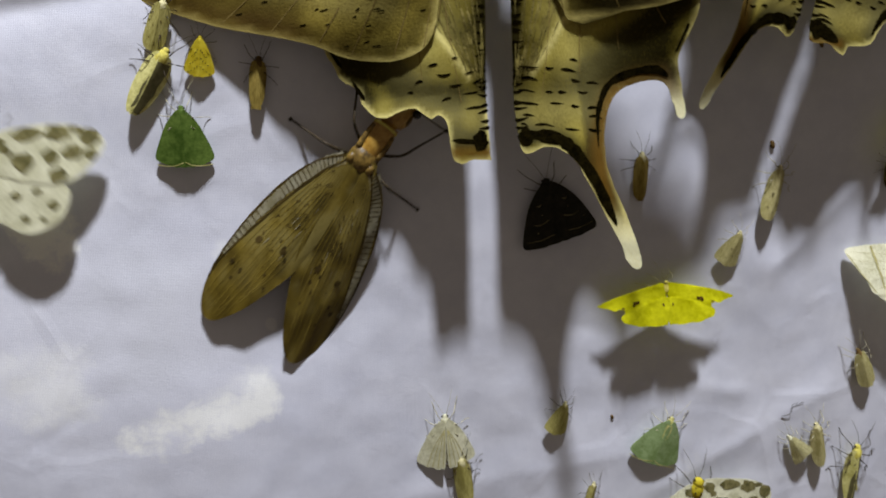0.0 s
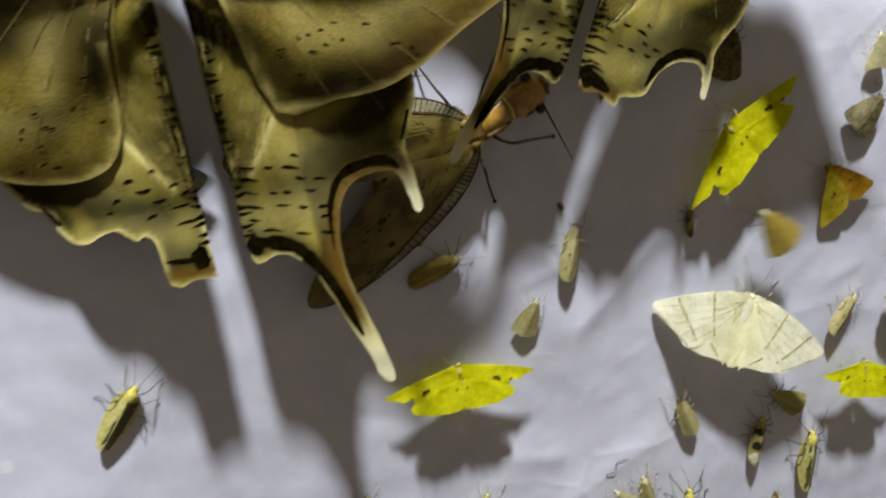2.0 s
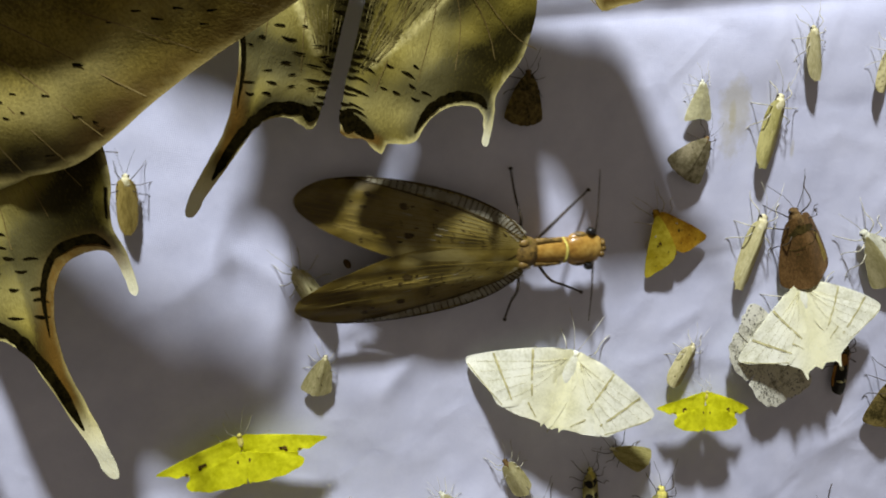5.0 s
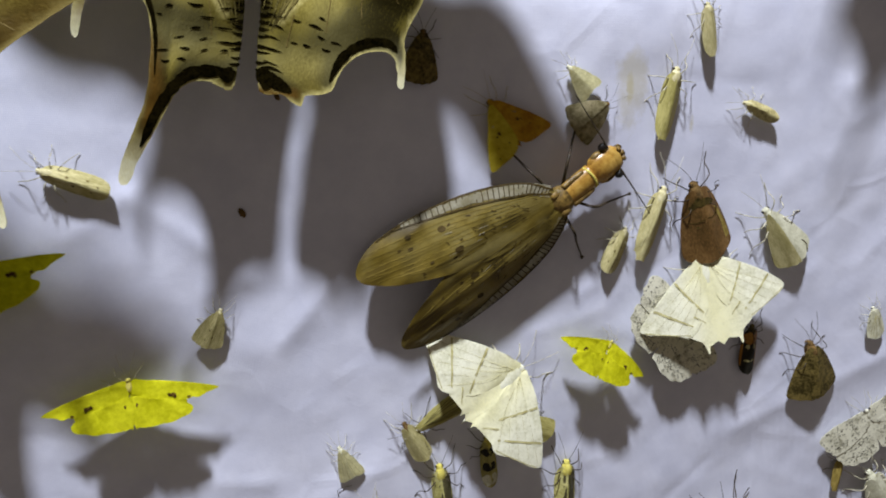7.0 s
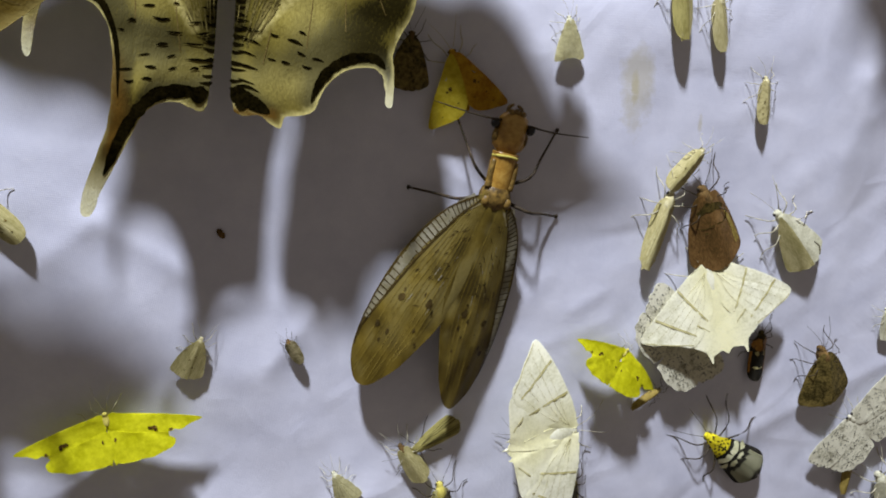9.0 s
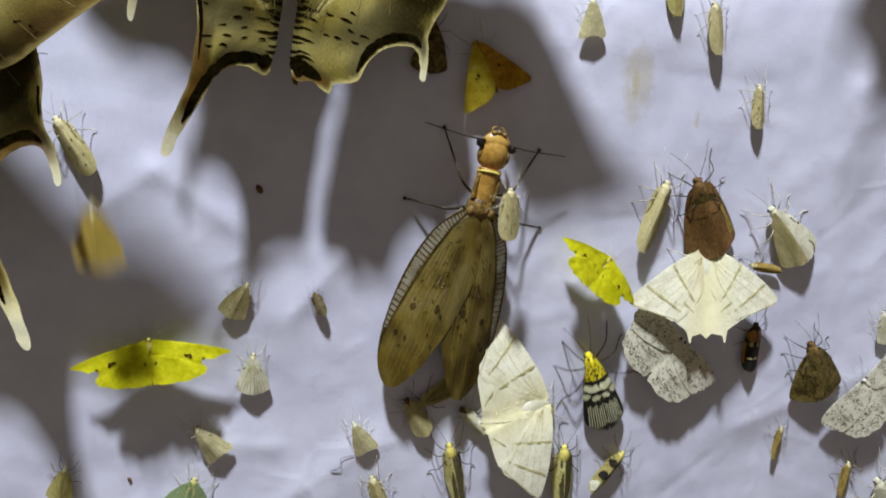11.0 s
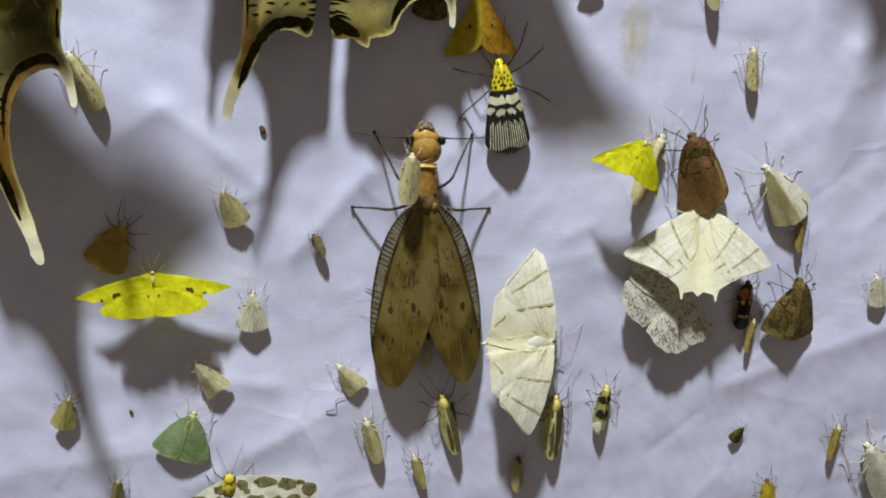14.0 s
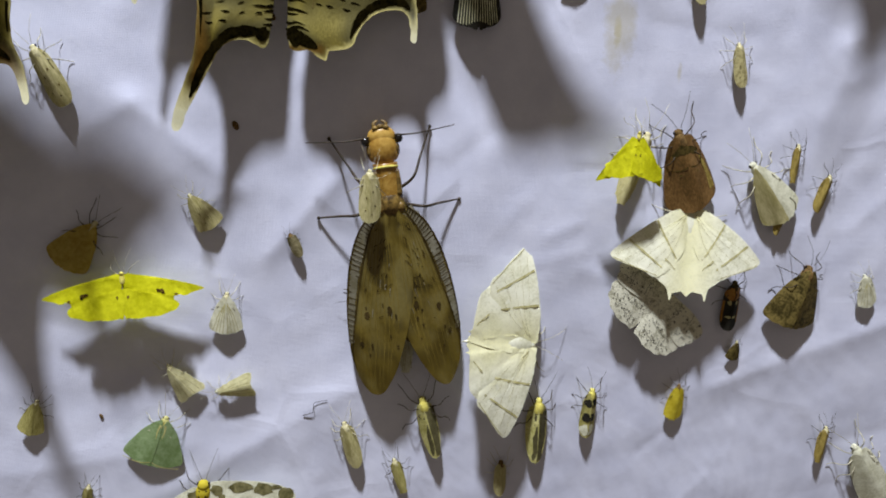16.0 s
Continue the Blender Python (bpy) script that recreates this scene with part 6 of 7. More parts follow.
    walk(white_walker, [
        (0, stand(-0.0005, 0.0004, -20.6, 0.0000, -9, -9)),
        (1.5, stand(-0.0005, 0.0004, -20.6, 0.0000, -9, -9)),
        (5.8, stand(-0.0005, -0.0003, -26.5, 0.0000, -9, -9)),
        (6.2, stand(0.0006, 0.0026, -49.0, 0.0100, -9, -9)),
        (6.5, stand(0.0073, -0.0089, -46.5, 0.0000, -9, -9)),
        (7, stand(0.0128, -0.0177, -54.0, 0.0000, -9, -9)),
        (7.5, stand(0.0147, -0.0135, -65.1, 0.0000, -9, -9)),
        (8, stand(0.0166, -0.0227, -87.9, 0.0000, -9, -9)),
        (8.5, stand(0.0280, -0.0346, -89.1, 0.0000, -9, -9)),
        (10.8, stand(0.0227, -0.0303, -70.8, 0.0000, -9, -9)),
        (11, stand(0.0207, -0.0341, -78.5, 0.0000, -9, -9)),
        (11.5, stand(0.0234, -0.0299, -86.6, 0.0000, -9, -9)),
        (12, stand(0.0235, -0.0296, -89.3, 0.0000, -9, -9)),
        (12.5, stand(0.0238, -0.0301, -89.6, 0.0000, -9, -9)),
        (13, stand(0.0237, -0.0305, -89.7, 0.0000, -9, -9)),
        (13.5, stand(0.0235, -0.0312, -93.8, 0.0000, -9, -9)),
        (14, stand(0.0243, -0.0311, -92.7, 0.0000, -9, -9)),
        (14.5, stand(0.0236, -0.0305, -96.0, 0.0000, -9, -9)),
        (15, stand(0.0238, -0.0316, -96.4, 0.0000, -9, -9)),
        (16, stand(0.0241, -0.0313, -96.8, 0.0000, -9, -9)),
    ])
    fan_wings(white_walker, ((0, 13), (5.8, 13), (6.2, -12), (6.5, 8), (7, 4), (7.5, 10), (8, 16), (8.5, 16), (10.8, 14), (11.5, 20), (12.5, 22), (16, 22)))
    walk(lemon_walker, [
        (0, stand(0.0432, -0.0273, -9.2, 0.0000, -14)),
        (2.5, stand(0.0432, -0.0273, -9.2, 0.0000, -14)),
        (3, stand(0.0427, -0.0269, -9.4, 0.0000, -14)),
        (3.3, stand(0.0387, -0.0277, -4.7, 0.0000, -14)),
        (5.8, stand(0.0424, -0.0153, -24.3, 0.0000, -14)),
        (6.2, stand(0.0432, -0.0146, -32.4, 0.0000, -14)),
        (6.5, stand(0.0420, -0.0141, -28.5, 0.0000, -14)),
        (7, stand(0.0404, -0.0125, -30.5, 0.0000, -14)),
        (7.5, stand(0.0401, -0.0131, -28.6, 0.0000, -14)),
        (8, stand(0.0398, -0.0114, -26.5, 0.0000, -14)),
        (8.5, stand(0.0440, -0.0132, -33.8, 0.0000, -14)),
        (10.8, stand(0.0397, 0.0083, -44.7, 0.0000, -14)),
        (11, stand(0.0387, 0.0105, -42.6, 0.0000, -14)),
        (11.5, stand(0.0325, 0.0178, -20.5, 0.0000, -14)),
        (12, stand(0.0405, 0.0251, -41.1, 0.0000, -14)),
        (12.5, stand(0.0488, 0.0274, -33.6, 0.0040, -14)),
        (13, stand(0.0510, 0.0291, -21.9, 0.0050, -14)),
        (13.5, stand(0.0486, 0.0320, -24.0, 0.0050, -14)),
        (14, stand(0.0487, 0.0312, -26.6, 0.0050, -14)),
        (14.5, stand(0.0509, 0.0316, -9.5, 0.0050, -14)),
        (15, stand(0.0505, 0.0318, -5.3, 0.0050, -14)),
        (16, stand(0.0511, 0.0321, -5.4, 0.0050, -14)),
    ])
    fan_wings(lemon_walker, ((0, 0), (12, 0, 0), (12.5, -10, 6), (13, -28, 10), (13.5, -16, 10), (14, -28, 12), (14.5, -35, 14), (16, -37, 14)))
    walk(lemon_flyer, [
        (0, stand(-0.0155, 0.0511, 48.7, 0.0000, -14)),
        (1.5, stand(-0.0155, 0.0511, 48.7, 0.0000, -14)),
        (2, stand(-0.0128, 0.0516, 49.0, 0.0000, -14)),
        (2.5, stand(-0.0136, 0.0529, 53.0, 0.0000, -14)),
        (3, stand(-0.0116, 0.0538, 53.0, 0.0000, -14)),
        (3.3, stand(-0.0115, 0.0537, 52.8, 0.0000, -14)),
        (3.5, stand(-0.0111, 0.0531, 54.6, 0.0000, -14)),
        (4.2, stand(-0.0411, 0.0081, 60.0, 0.0220, -14)),
        (5, stand(-0.0725, -0.0217, 20.0, 0.0200, -14)),
        (5.8, stand(-0.1175, -0.0117, -5.9, 0.0000, -14)),
        (6.2, stand(-0.1190, 0.0020, -12.9, 0.0000, -14)),
        (6.5, stand(-0.1198, 0.0103, 9.1, 0.0000, -14)),
        (7, stand(-0.1215, 0.0249, 24.6, 0.0000, -14)),
        (7.5, stand(-0.1515, 0.0299, 10.0, 0.0040, -14)),
        (9, stand(-0.1815, 0.0349, 10.0, 0.0040, -14)),
        (16, stand(-0.1815, 0.0349, 10.0, 0.0040, -14)),
    ])
    walk(orange_walker, [
        (0, stand(0.0266, 0.0320, 35.7, 0.0000)),
        (2, stand(0.0266, 0.0320, 35.7, 0.0000)),
        (2.5, stand(0.0258, 0.0322, 34.0, 0.0000)),
        (3, stand(0.0260, 0.0325, 30.9, 0.0000)),
        (3.3, stand(0.0266, 0.0318, 29.1, 0.0000)),
        (3.5, stand(0.0273, 0.0326, 28.3, 0.0000)),
        (5.8, stand(0.0254, 0.0307, 26.6, 0.0000)),
        (6.2, stand(0.0224, 0.0457, 16.7, 0.0000)),
        (6.5, stand(0.0202, 0.0470, 21.7, 0.0000)),
        (7, stand(0.0098, 0.0527, 35.5, 0.0000)),
        (7.5, stand(0.0018, 0.0572, 24.1, 0.0000)),
        (8, stand(0.0001, 0.0620, 21.5, 0.0000)),
        (8.5, stand(-0.0009, 0.0647, 12.8, 0.0000)),
        (10.8, stand(0.0029, 0.0649, 25.8, 0.0000)),
        (11, stand(0.0028, 0.0649, 26.0, 0.0000)),
        (11.5, stand(0.0038, 0.0649, 25.8, 0.0000)),
        (12, stand(0.0036, 0.0643, 24.2, 0.0000)),
        (12.5, stand(0.0009, 0.0637, 13.3, 0.0000)),
        (13, stand(0.0010, 0.0630, 5.6, 0.0000)),
        (13.5, stand(0.0004, 0.0629, 6.4, 0.0000)),
        (14, stand(0.0011, 0.0630, 2.8, 0.0000)),
        (14.3, stand(0.0009, 0.0651, 8.0, 0.0030)),
        (14.4, stand(-0.0117, 0.0493, 20.0, 0.0240, 0, 50)),
        (14.5, stand(-0.0190, -0.0353, 8.0, 0.0240, 0, 80)),
        (14.6, stand(-0.0230, -0.1796, 8.0, 0.0240, 0, 80)),
        (15, stand(0.0000, -0.3000, 30.0, 0.0240)),
        (16, stand(0.0000, -0.3000, 30.0, 0.0240)),
    ])
    walk(tiger, [
        (0, stand(0.0886, -0.0903, 12.8, 0.0000)),
        (5.8, stand(0.0886, -0.0903, 12.8, 0.0000)),
        (6.2, stand(0.0920, -0.0907, 14.4, 0.0000)),
        (6.5, stand(0.0919, -0.0934, 15.4, 0.0000)),
        (7, stand(0.0876, -0.0912, 16.1, 0.0000)),
        (8, stand(0.0899, -0.0916, 24.5, 0.0000)),
        (8.5, stand(0.0901, -0.0660, 48.7, 0.0000)),
        (10.8, stand(0.0369, -0.0376, 21.2, 0.0000)),
        (11, stand(0.0387, -0.0308, 17.0, 0.0000)),
        (11.5, stand(0.0375, -0.0206, 10.3, 0.0000)),
        (12, stand(0.0289, -0.0119, 20.1, 0.0000)),
        (12.5, stand(0.0235, 0.0016, 15.2, 0.0000)),
        (13, stand(0.0157, 0.0157, 15.4, 0.0000)),
        (13.5, stand(0.0106, 0.0284, 13.4, 0.0000)),
        (14, stand(0.0085, 0.0417, 8.9, 0.0000)),
        (14.5, stand(0.0120, 0.0504, 3.1, 0.0000)),
        (15, stand(0.0073, 0.0594, 5.1, 0.0000)),
        (15.5, stand(0.0069, 0.0730, 2.4, 0.0000)),
        (16, stand(0.0053, 0.0741, 1.7, 0.0000)),
    ])
    walk(cream_walker, [
        (0, stand(-0.0579, 0.0208, -8.3, 0.0000)),
        (1.5, stand(-0.0566, 0.0213, -10.7, 0.0000)),
        (2, stand(-0.0566, 0.0220, -9.6, 0.0000)),
        (2.5, stand(-0.0553, 0.0231, -11.0, 0.0000)),
        (3, stand(-0.0553, 0.0237, -9.9, 0.0000)),
        (3.3, stand(-0.0535, 0.0235, -8.7, 0.0000)),
        (5.8, stand(-0.0787, 0.0367, 42.2, 0.0000)),
        (6.2, stand(-0.0832, 0.0415, 45.7, 0.0000)),
        (6.5, stand(-0.0883, 0.0431, 45.5, 0.0000)),
        (7, stand(-0.0959, 0.0448, 66.7, 0.0000)),
        (7.5, stand(-0.0995, 0.0451, 59.7, 0.0000)),
        (8.5, stand(-0.1045, 0.0442, 41.2, 0.0000)),
        (10.8, stand(-0.1035, 0.0471, 25.0, 0.0000)),
        (12.5, stand(-0.1039, 0.0470, 22.9, 0.0000)),
        (16, stand(-0.1034, 0.0466, 23.5, 0.0000)),
    ])
    walk(pale_walker, [
        (0, stand(-0.0686, 0.0041, -24.8, 0.0000)),
        (1.5, stand(-0.0686, 0.0041, -24.8, 0.0000)),
        (5.8, stand(-0.0688, 0.0063, -20.7, 0.0000)),
        (7, stand(-0.0690, 0.0051, -27.4, 0.0000)),
        (8.5, stand(-0.0695, 0.0048, -29.8, 0.0000)),
        (11, stand(-0.0665, 0.0037, -31.6, 0.0000)),
        (12.5, stand(-0.0660, 0.0030, -34.9, 0.0000)),
        (13, stand(-0.0671, 0.0034, -26.3, 0.0000)),
        (13.5, stand(-0.0676, 0.0118, 11.1, 0.0000)),
        (14, stand(-0.0686, 0.0125, 23.0, 0.0000)),
        (16, stand(-0.0692, 0.0112, 32.0, 0.0000)),
    ])
    walk(white_crawler, [
        (0, stand(-0.0380, -0.0623, 41.5, 0.0000)),
        (1.5, stand(-0.0380, -0.0623, 41.5, 0.0000)),
        (5.8, stand(-0.0377, -0.0385, 21.9, 0.0000)),
        (7, stand(-0.0380, -0.0393, 18.1, 0.0000)),
        (8.5, stand(-0.0379, -0.0391, 21.3, 0.0000)),
        (11, stand(-0.0348, -0.0410, 20.9, 0.0000)),
        (12.5, stand(-0.0349, -0.0403, 23.9, 0.0000)),
        (13.5, stand(-0.0354, -0.0403, 28.6, 0.0000)),
        (14, stand(-0.0371, -0.0404, 36.3, 0.0000)),
        (14.5, stand(-0.0439, -0.0373, 94.7, 0.0000)),
        (15, stand(-0.0520, -0.0370, 93.6, 0.0000)),
        (16, stand(-0.0635, -0.0412, 100.2, 0.0000)),
    ])
    walk(straw_climber, [
        (0, stand(0.0567, 0.0574, -12.2, 0.0000)),
        (3, stand(0.0567, 0.0574, -12.2, 0.0000)),
        (3.3, stand(0.0567, 0.0568, -13.0, 0.0000)),
        (5.8, stand(0.0575, 0.0568, -13.6, 0.0000)),
        (7, stand(0.0575, 0.0569, -12.1, 0.0000)),
        (7.5, stand(0.0578, 0.0569, -11.2, 0.0000)),
        (8, stand(0.0634, 0.0614, 12.8, 0.0000)),
        (8.5, stand(0.0580, 0.0749, 4.6, 0.0000)),
        (10.8, stand(0.0559, 0.0898, 4.0, 0.0000)),
        (11, stand(0.0557, 0.0894, 4.6, 0.0000)),
        (16, stand(0.0557, 0.0894, 4.6, 0.0000)),
    ])
    walk(speck_moth, [
        (0, stand(0.0925, 0.0705, -8.8, 0.0000)),
        (6.5, stand(0.0925, 0.0705, -8.8, 0.0000)),
        (7, stand(0.0873, 0.0532, 65.8, 0.0000)),
        (7.5, stand(0.0817, 0.0555, 8.3, 0.0000)),
        (8, stand(0.0847, 0.0559, 2.9, 0.0000)),
        (12.5, stand(0.0846, 0.0534, 6.3, 0.0000)),
        (16, stand(0.0843, 0.0528, 12.6, 0.0000)),
    ])
    walk(spotted_walker, [
        (0, stand(0.0091, -0.0496, -5.8, 0.0000)),
        (1.5, stand(0.0091, -0.0496, -5.8, 0.0000)),
        (5.8, stand(0.0048, -0.0461, 4.1, 0.0000)),
        (6.5, stand(0.0042, -0.0465, 4.9, 0.0000)),
        (7.5, stand(0.0041, -0.0456, 2.8, 0.0000)),
        (8.5, stand(0.0111, -0.0592, 5.7, 0.0000)),
        (10.8, stand(0.0431, -0.0627, -22.1, 0.0000)),
        (11, stand(0.0441, -0.0605, -37.8, 0.0000)),
        (11.5, stand(0.0451, -0.0564, -19.1, 0.0000)),
        (12, stand(0.0455, -0.0567, -8.9, 0.0000)),
        (12.5, stand(0.0441, -0.0555, -11.7, 0.0000)),
        (13.5, stand(0.0449, -0.0552, -8.2, 0.0000)),
        (16, stand(0.0460, -0.0556, -4.6, 0.0000)),
    ])
    walk(umber_walker, [
        (0, stand(0.1108, -0.0337, 0.6, 0.0000)),
        (5.8, stand(0.1108, -0.0337, 0.6, 0.0000)),
        (7, stand(0.1146, -0.0309, 13.2, 0.0000)),
        (8.5, stand(0.1152, -0.0313, 13.7, 0.0000)),
        (11, stand(0.1135, -0.0306, 15.8, 0.0000)),
        (12.5, stand(0.1120, -0.0258, 17.1, 0.0000)),
        (13, stand(0.1092, -0.0246, 0.2, 0.0000)),
        (13.5, stand(0.1084, -0.0232, -4.2, 0.0000)),
        (14, stand(0.1079, -0.0227, -4.3, 0.0000)),
        (14.5, stand(0.1108, -0.0248, -3.6, 0.0000)),
        (15, stand(0.1137, -0.0182, -12.9, 0.0000)),
        (16, stand(0.1134, -0.0186, -12.6, 0.0000)),
    ])
    walk(white_top, [
        (0, stand(0.0350, 0.0696, 0.5, 0.0000)),
        (2.5, stand(0.0350, 0.0696, 0.5, 0.0000)),
        (3, stand(0.0353, 0.0681, 1.9, 0.0000)),
        (3.5, stand(0.0359, 0.0683, -0.6, 0.0000)),
        (5.8, stand(0.0333, 0.0649, -8.6, 0.0000)),
        (6.5, stand(0.0311, 0.0641, -17.7, 0.0000)),
        (7, stand(0.0306, 0.0638, 46.3, 0.0000)),
        (7.5, stand(0.0270, 0.0706, 7.3, 0.0000)),
        (8, stand(0.0274, 0.0732, 7.3, 0.0000)),
        (8.5, stand(0.0267, 0.0733, 1.5, 0.0000)),
        (11, stand(0.0320, 0.0784, 2.7, 0.0000)),
        (16, stand(0.0320, 0.0784, 2.7, 0.0000)),
    ])
    walk(taupe_walker, [
        (0, stand(0.0339, 0.0525, -40.5, 0.0000)),
        (2.5, stand(0.0339, 0.0525, -40.5, 0.0000)),
        (3, stand(0.0345, 0.0525, -41.0, 0.0000)),
        (3.3, stand(0.0346, 0.0526, -39.1, 0.0000)),
        (5.8, stand(0.0342, 0.0515, -38.0, 0.0000)),
        (6.5, stand(0.0351, 0.0517, -39.3, 0.0000)),
        (7, stand(0.0341, 0.0539, -56.9, 0.0000)),
        (7.5, stand(0.0310, 0.0542, 43.3, 0.0000)),
        (8, stand(0.0246, 0.0608, 54.7, 0.0000)),
        (8.5, stand(0.0217, 0.0594, 38.8, 0.0000)),
        (9.2, stand(0.0200, 0.1200, 0.0, 0.0150)),
        (10, stand(0.0300, 0.2000, 0.0, 0.0200)),
        (16, stand(0.0300, 0.2000, 0.0, 0.0200)),
    ])
    walk(rider, [
        (0, stand(0.0347, -0.0091, -28.4, 0.0000)),
        (2, stand(0.0347, -0.0091, -28.4, 0.0000)),
        (2.5, stand(0.0348, -0.0087, -22.1, 0.0000)),
        (3, stand(0.0341, -0.0090, -23.2, 0.0000)),
        (3.3, stand(0.0351, -0.0091, -24.4, 0.0000)),
        (5.8, stand(0.0336, -0.0078, -32.8, 0.0000)),
        (6.2, stand(0.0384, -0.0024, -39.1, 0.0000)),
        (6.5, stand(0.0415, 0.0059, -23.3, 0.0000)),
        (7, stand(0.0432, 0.0160, -24.3, 0.0000)),
        (7.5, stand(0.0482, 0.0282, -22.1, 0.0000)),
        (8, stand(0.0589, 0.0397, -35.6, 0.0000)),
        (8.5, stand(0.0674, 0.0413, -48.3, 0.0000)),
        (10.8, stand(0.0086, 0.0251, -3.5, 0.0105)),
        (11, stand(0.0070, 0.0274, -1.6, 0.0105)),
        (11.5, stand(0.0044, 0.0352, -11.4, 0.0105)),
        (12, stand(-0.0089, 0.0372, 14.0, 0.0105)),
        (12.5, stand(-0.0156, 0.0356, 16.3, 0.0105)),
        (13, stand(-0.0155, 0.0323, -2.5, 0.0105)),
        (13.5, stand(-0.0171, 0.0313, -1.2, 0.0105)),
        (14, stand(-0.0191, 0.0221, -5.9, 0.0105)),
        (14.5, stand(-0.0246, 0.0195, 7.2, 0.0105)),
        (15, stand(-0.0254, 0.0185, -7.4, 0.0105)),
        (16, stand(-0.0239, 0.0170, -0.5, 0.0105)),
    ])
    walk(olive_mover, [
        (0, stand(-0.1931, 0.0082, -34.0, 0.0000)),
        (0.6, stand(-0.1866, 0.0078, -35.9, 0.0000)),
        (1, stand(-0.1858, -0.0017, -59.1, 0.0000)),
        (1.5, stand(-0.1784, -0.0064, -52.5, 0.0000)),
        (2, stand(-0.1745, -0.0056, -34.5, 0.0000)),
        (2.5, stand(-0.1730, -0.0070, -30.7, 0.0000)),
        (16, stand(-0.1730, -0.0070, -30.7, 0.0000)),
    ])
    walk(black_mover, [
        (0, stand(-0.1243, 0.0162, 18.2, 0.0000)),
        (0.5, stand(-0.1248, 0.0165, 14.5, 0.0000)),
        (1, stand(-0.1251, 0.0169, 6.1, 0.0000)),
        (1.4, stand(-0.1251, 0.0170, 5.0, 0.0000)),
        (2.2, stand(-0.1720, 0.0660, 40.0, 0.0020)),
        (3, stand(-0.1850, 0.0900, 40.0, 0.0020)),
        (16, stand(-0.1850, 0.0900, 40.0, 0.0020)),
    ])
    walk(ochre_mover, [
        (0, stand(-0.1150, 0.0620, 80.0, 0.0000)),
        (1.4, stand(-0.1120, 0.0550, 80.0, 0.0000)),
        (2, stand(-0.0942, 0.0212, -68.3, 0.0000)),
        (2.5, stand(-0.0883, 0.0193, -77.9, 0.0000)),
        (3, stand(-0.0548, 0.0241, -12.0, 0.0000)),
        (3.5, stand(-0.0626, 0.0293, 20.0, 0.0000)),
        (4.5, stand(-0.1300, -0.0300, 80.0, 0.0100)),
        (5.4, stand(-0.2000, -0.0500, 80.0, 0.0100)),
        (16, stand(-0.2000, -0.0500, 80.0, 0.0100)),
    ])
    walk(dark_leaver, [
        (0, stand(-0.0206, 0.0262, 5.0, 0.0000)),
        (3.7, stand(-0.0206, 0.0262, 5.0, 0.0000)),
        (5.6, stand(-0.0460, 0.0840, 40.0, 0.0000)),
        (16, stand(-0.0460, 0.0840, 40.0, 0.0000)),
    ])
    walk(brown_mover, [
        (0, stand(-0.0992, 0.0255, 0.9, 0.0000)),
        (1.5, stand(-0.0974, 0.0256, -12.5, 0.0000)),
        (3, stand(-0.0972, 0.0737, 3.9, 0.0000)),
        (3.3, stand(-0.0950, 0.0779, 4.7, 0.0000)),
        (5.8, stand(-0.1259, 0.0400, -11.7, 0.0000)),
        (7, stand(-0.1600, 0.0300, 30.0, 0.0000)),
        (16, stand(-0.1600, 0.0300, 30.0, 0.0000)),
    ])
    walk(olive_stripe, [
        (0, stand(-0.0156, -0.0731, -1.1, 0.0000)),
        (1.5, stand(-0.0156, -0.0731, -1.1, 0.0000)),
        (5.8, stand(-0.0100, -0.0547, 4.7, 0.0000)),
        (7, stand(-0.0103, -0.0545, 4.7, 0.0000)),
        (8.5, stand(-0.0102, -0.0537, 3.6, 0.0000)),
        (11, stand(-0.0065, -0.0556, 8.5, 0.0000)),
        (12.5, stand(-0.0057, -0.0571, 12.2, 0.0000)),
        (16, stand(-0.0060, -0.0572, 13.1, 0.0000)),
    ])
    walk(cream_shelter, [
        (0, stand(0.0050, -0.1350, 10.0, 0.0000)),
        (8.9, stand(0.0050, -0.1350, 10.0, 0.0000)),
        (10.6, stand(-0.0006, -0.0390, 39.8, 0.0000)),
        (11.5, stand(-0.0006, -0.0390, 39.8, 0.0000)),
        (12, stand(-0.0026, -0.0417, 73.1, 0.0000)),
        (12.5, stand(-0.0096, -0.0408, 59.0, 0.0000)),
        (13, stand(-0.0137, -0.0392, 9.2, 0.0000)),
        (13.5, stand(-0.0129, -0.0327, -2.6, 0.0000)),
        (16, stand(-0.0129, -0.0327, -2.6, 0.0000)),
    ])
    walk(magpie_left, [
        (0, stand(-0.2655, 0.0327, 5.0, 0.0000, -10)),
        (0.2, stand(-0.2912, 0.0527, 20.0, 0.0100, -10)),
        (0.4, stand(-0.3512, 0.0827, 30.0, 0.0200, -10)),
        (1, stand(-0.4612, 0.1327, 30.0, 0.0200, -10)),
        (16, stand(-0.4612, 0.1327, 30.0, 0.0200, -10)),
    ])
    walk(tiny_fly, [
        (0, stand(-0.0600, -0.0900, 0.0, 0.0200)),
        (7, stand(-0.0600, -0.0900, 0.0, 0.0200)),
        (7.6, stand(-0.0550, -0.0200, 20.0, 0.0100)),
        (8, stand(-0.0477, 0.0028, 23.2, 0.0000)),
        (11, stand(-0.0449, 0.0013, 20.7, 0.0000)),
        (16, stand(-0.0446, 0.0012, 22.5, 0.0000)),
    ])
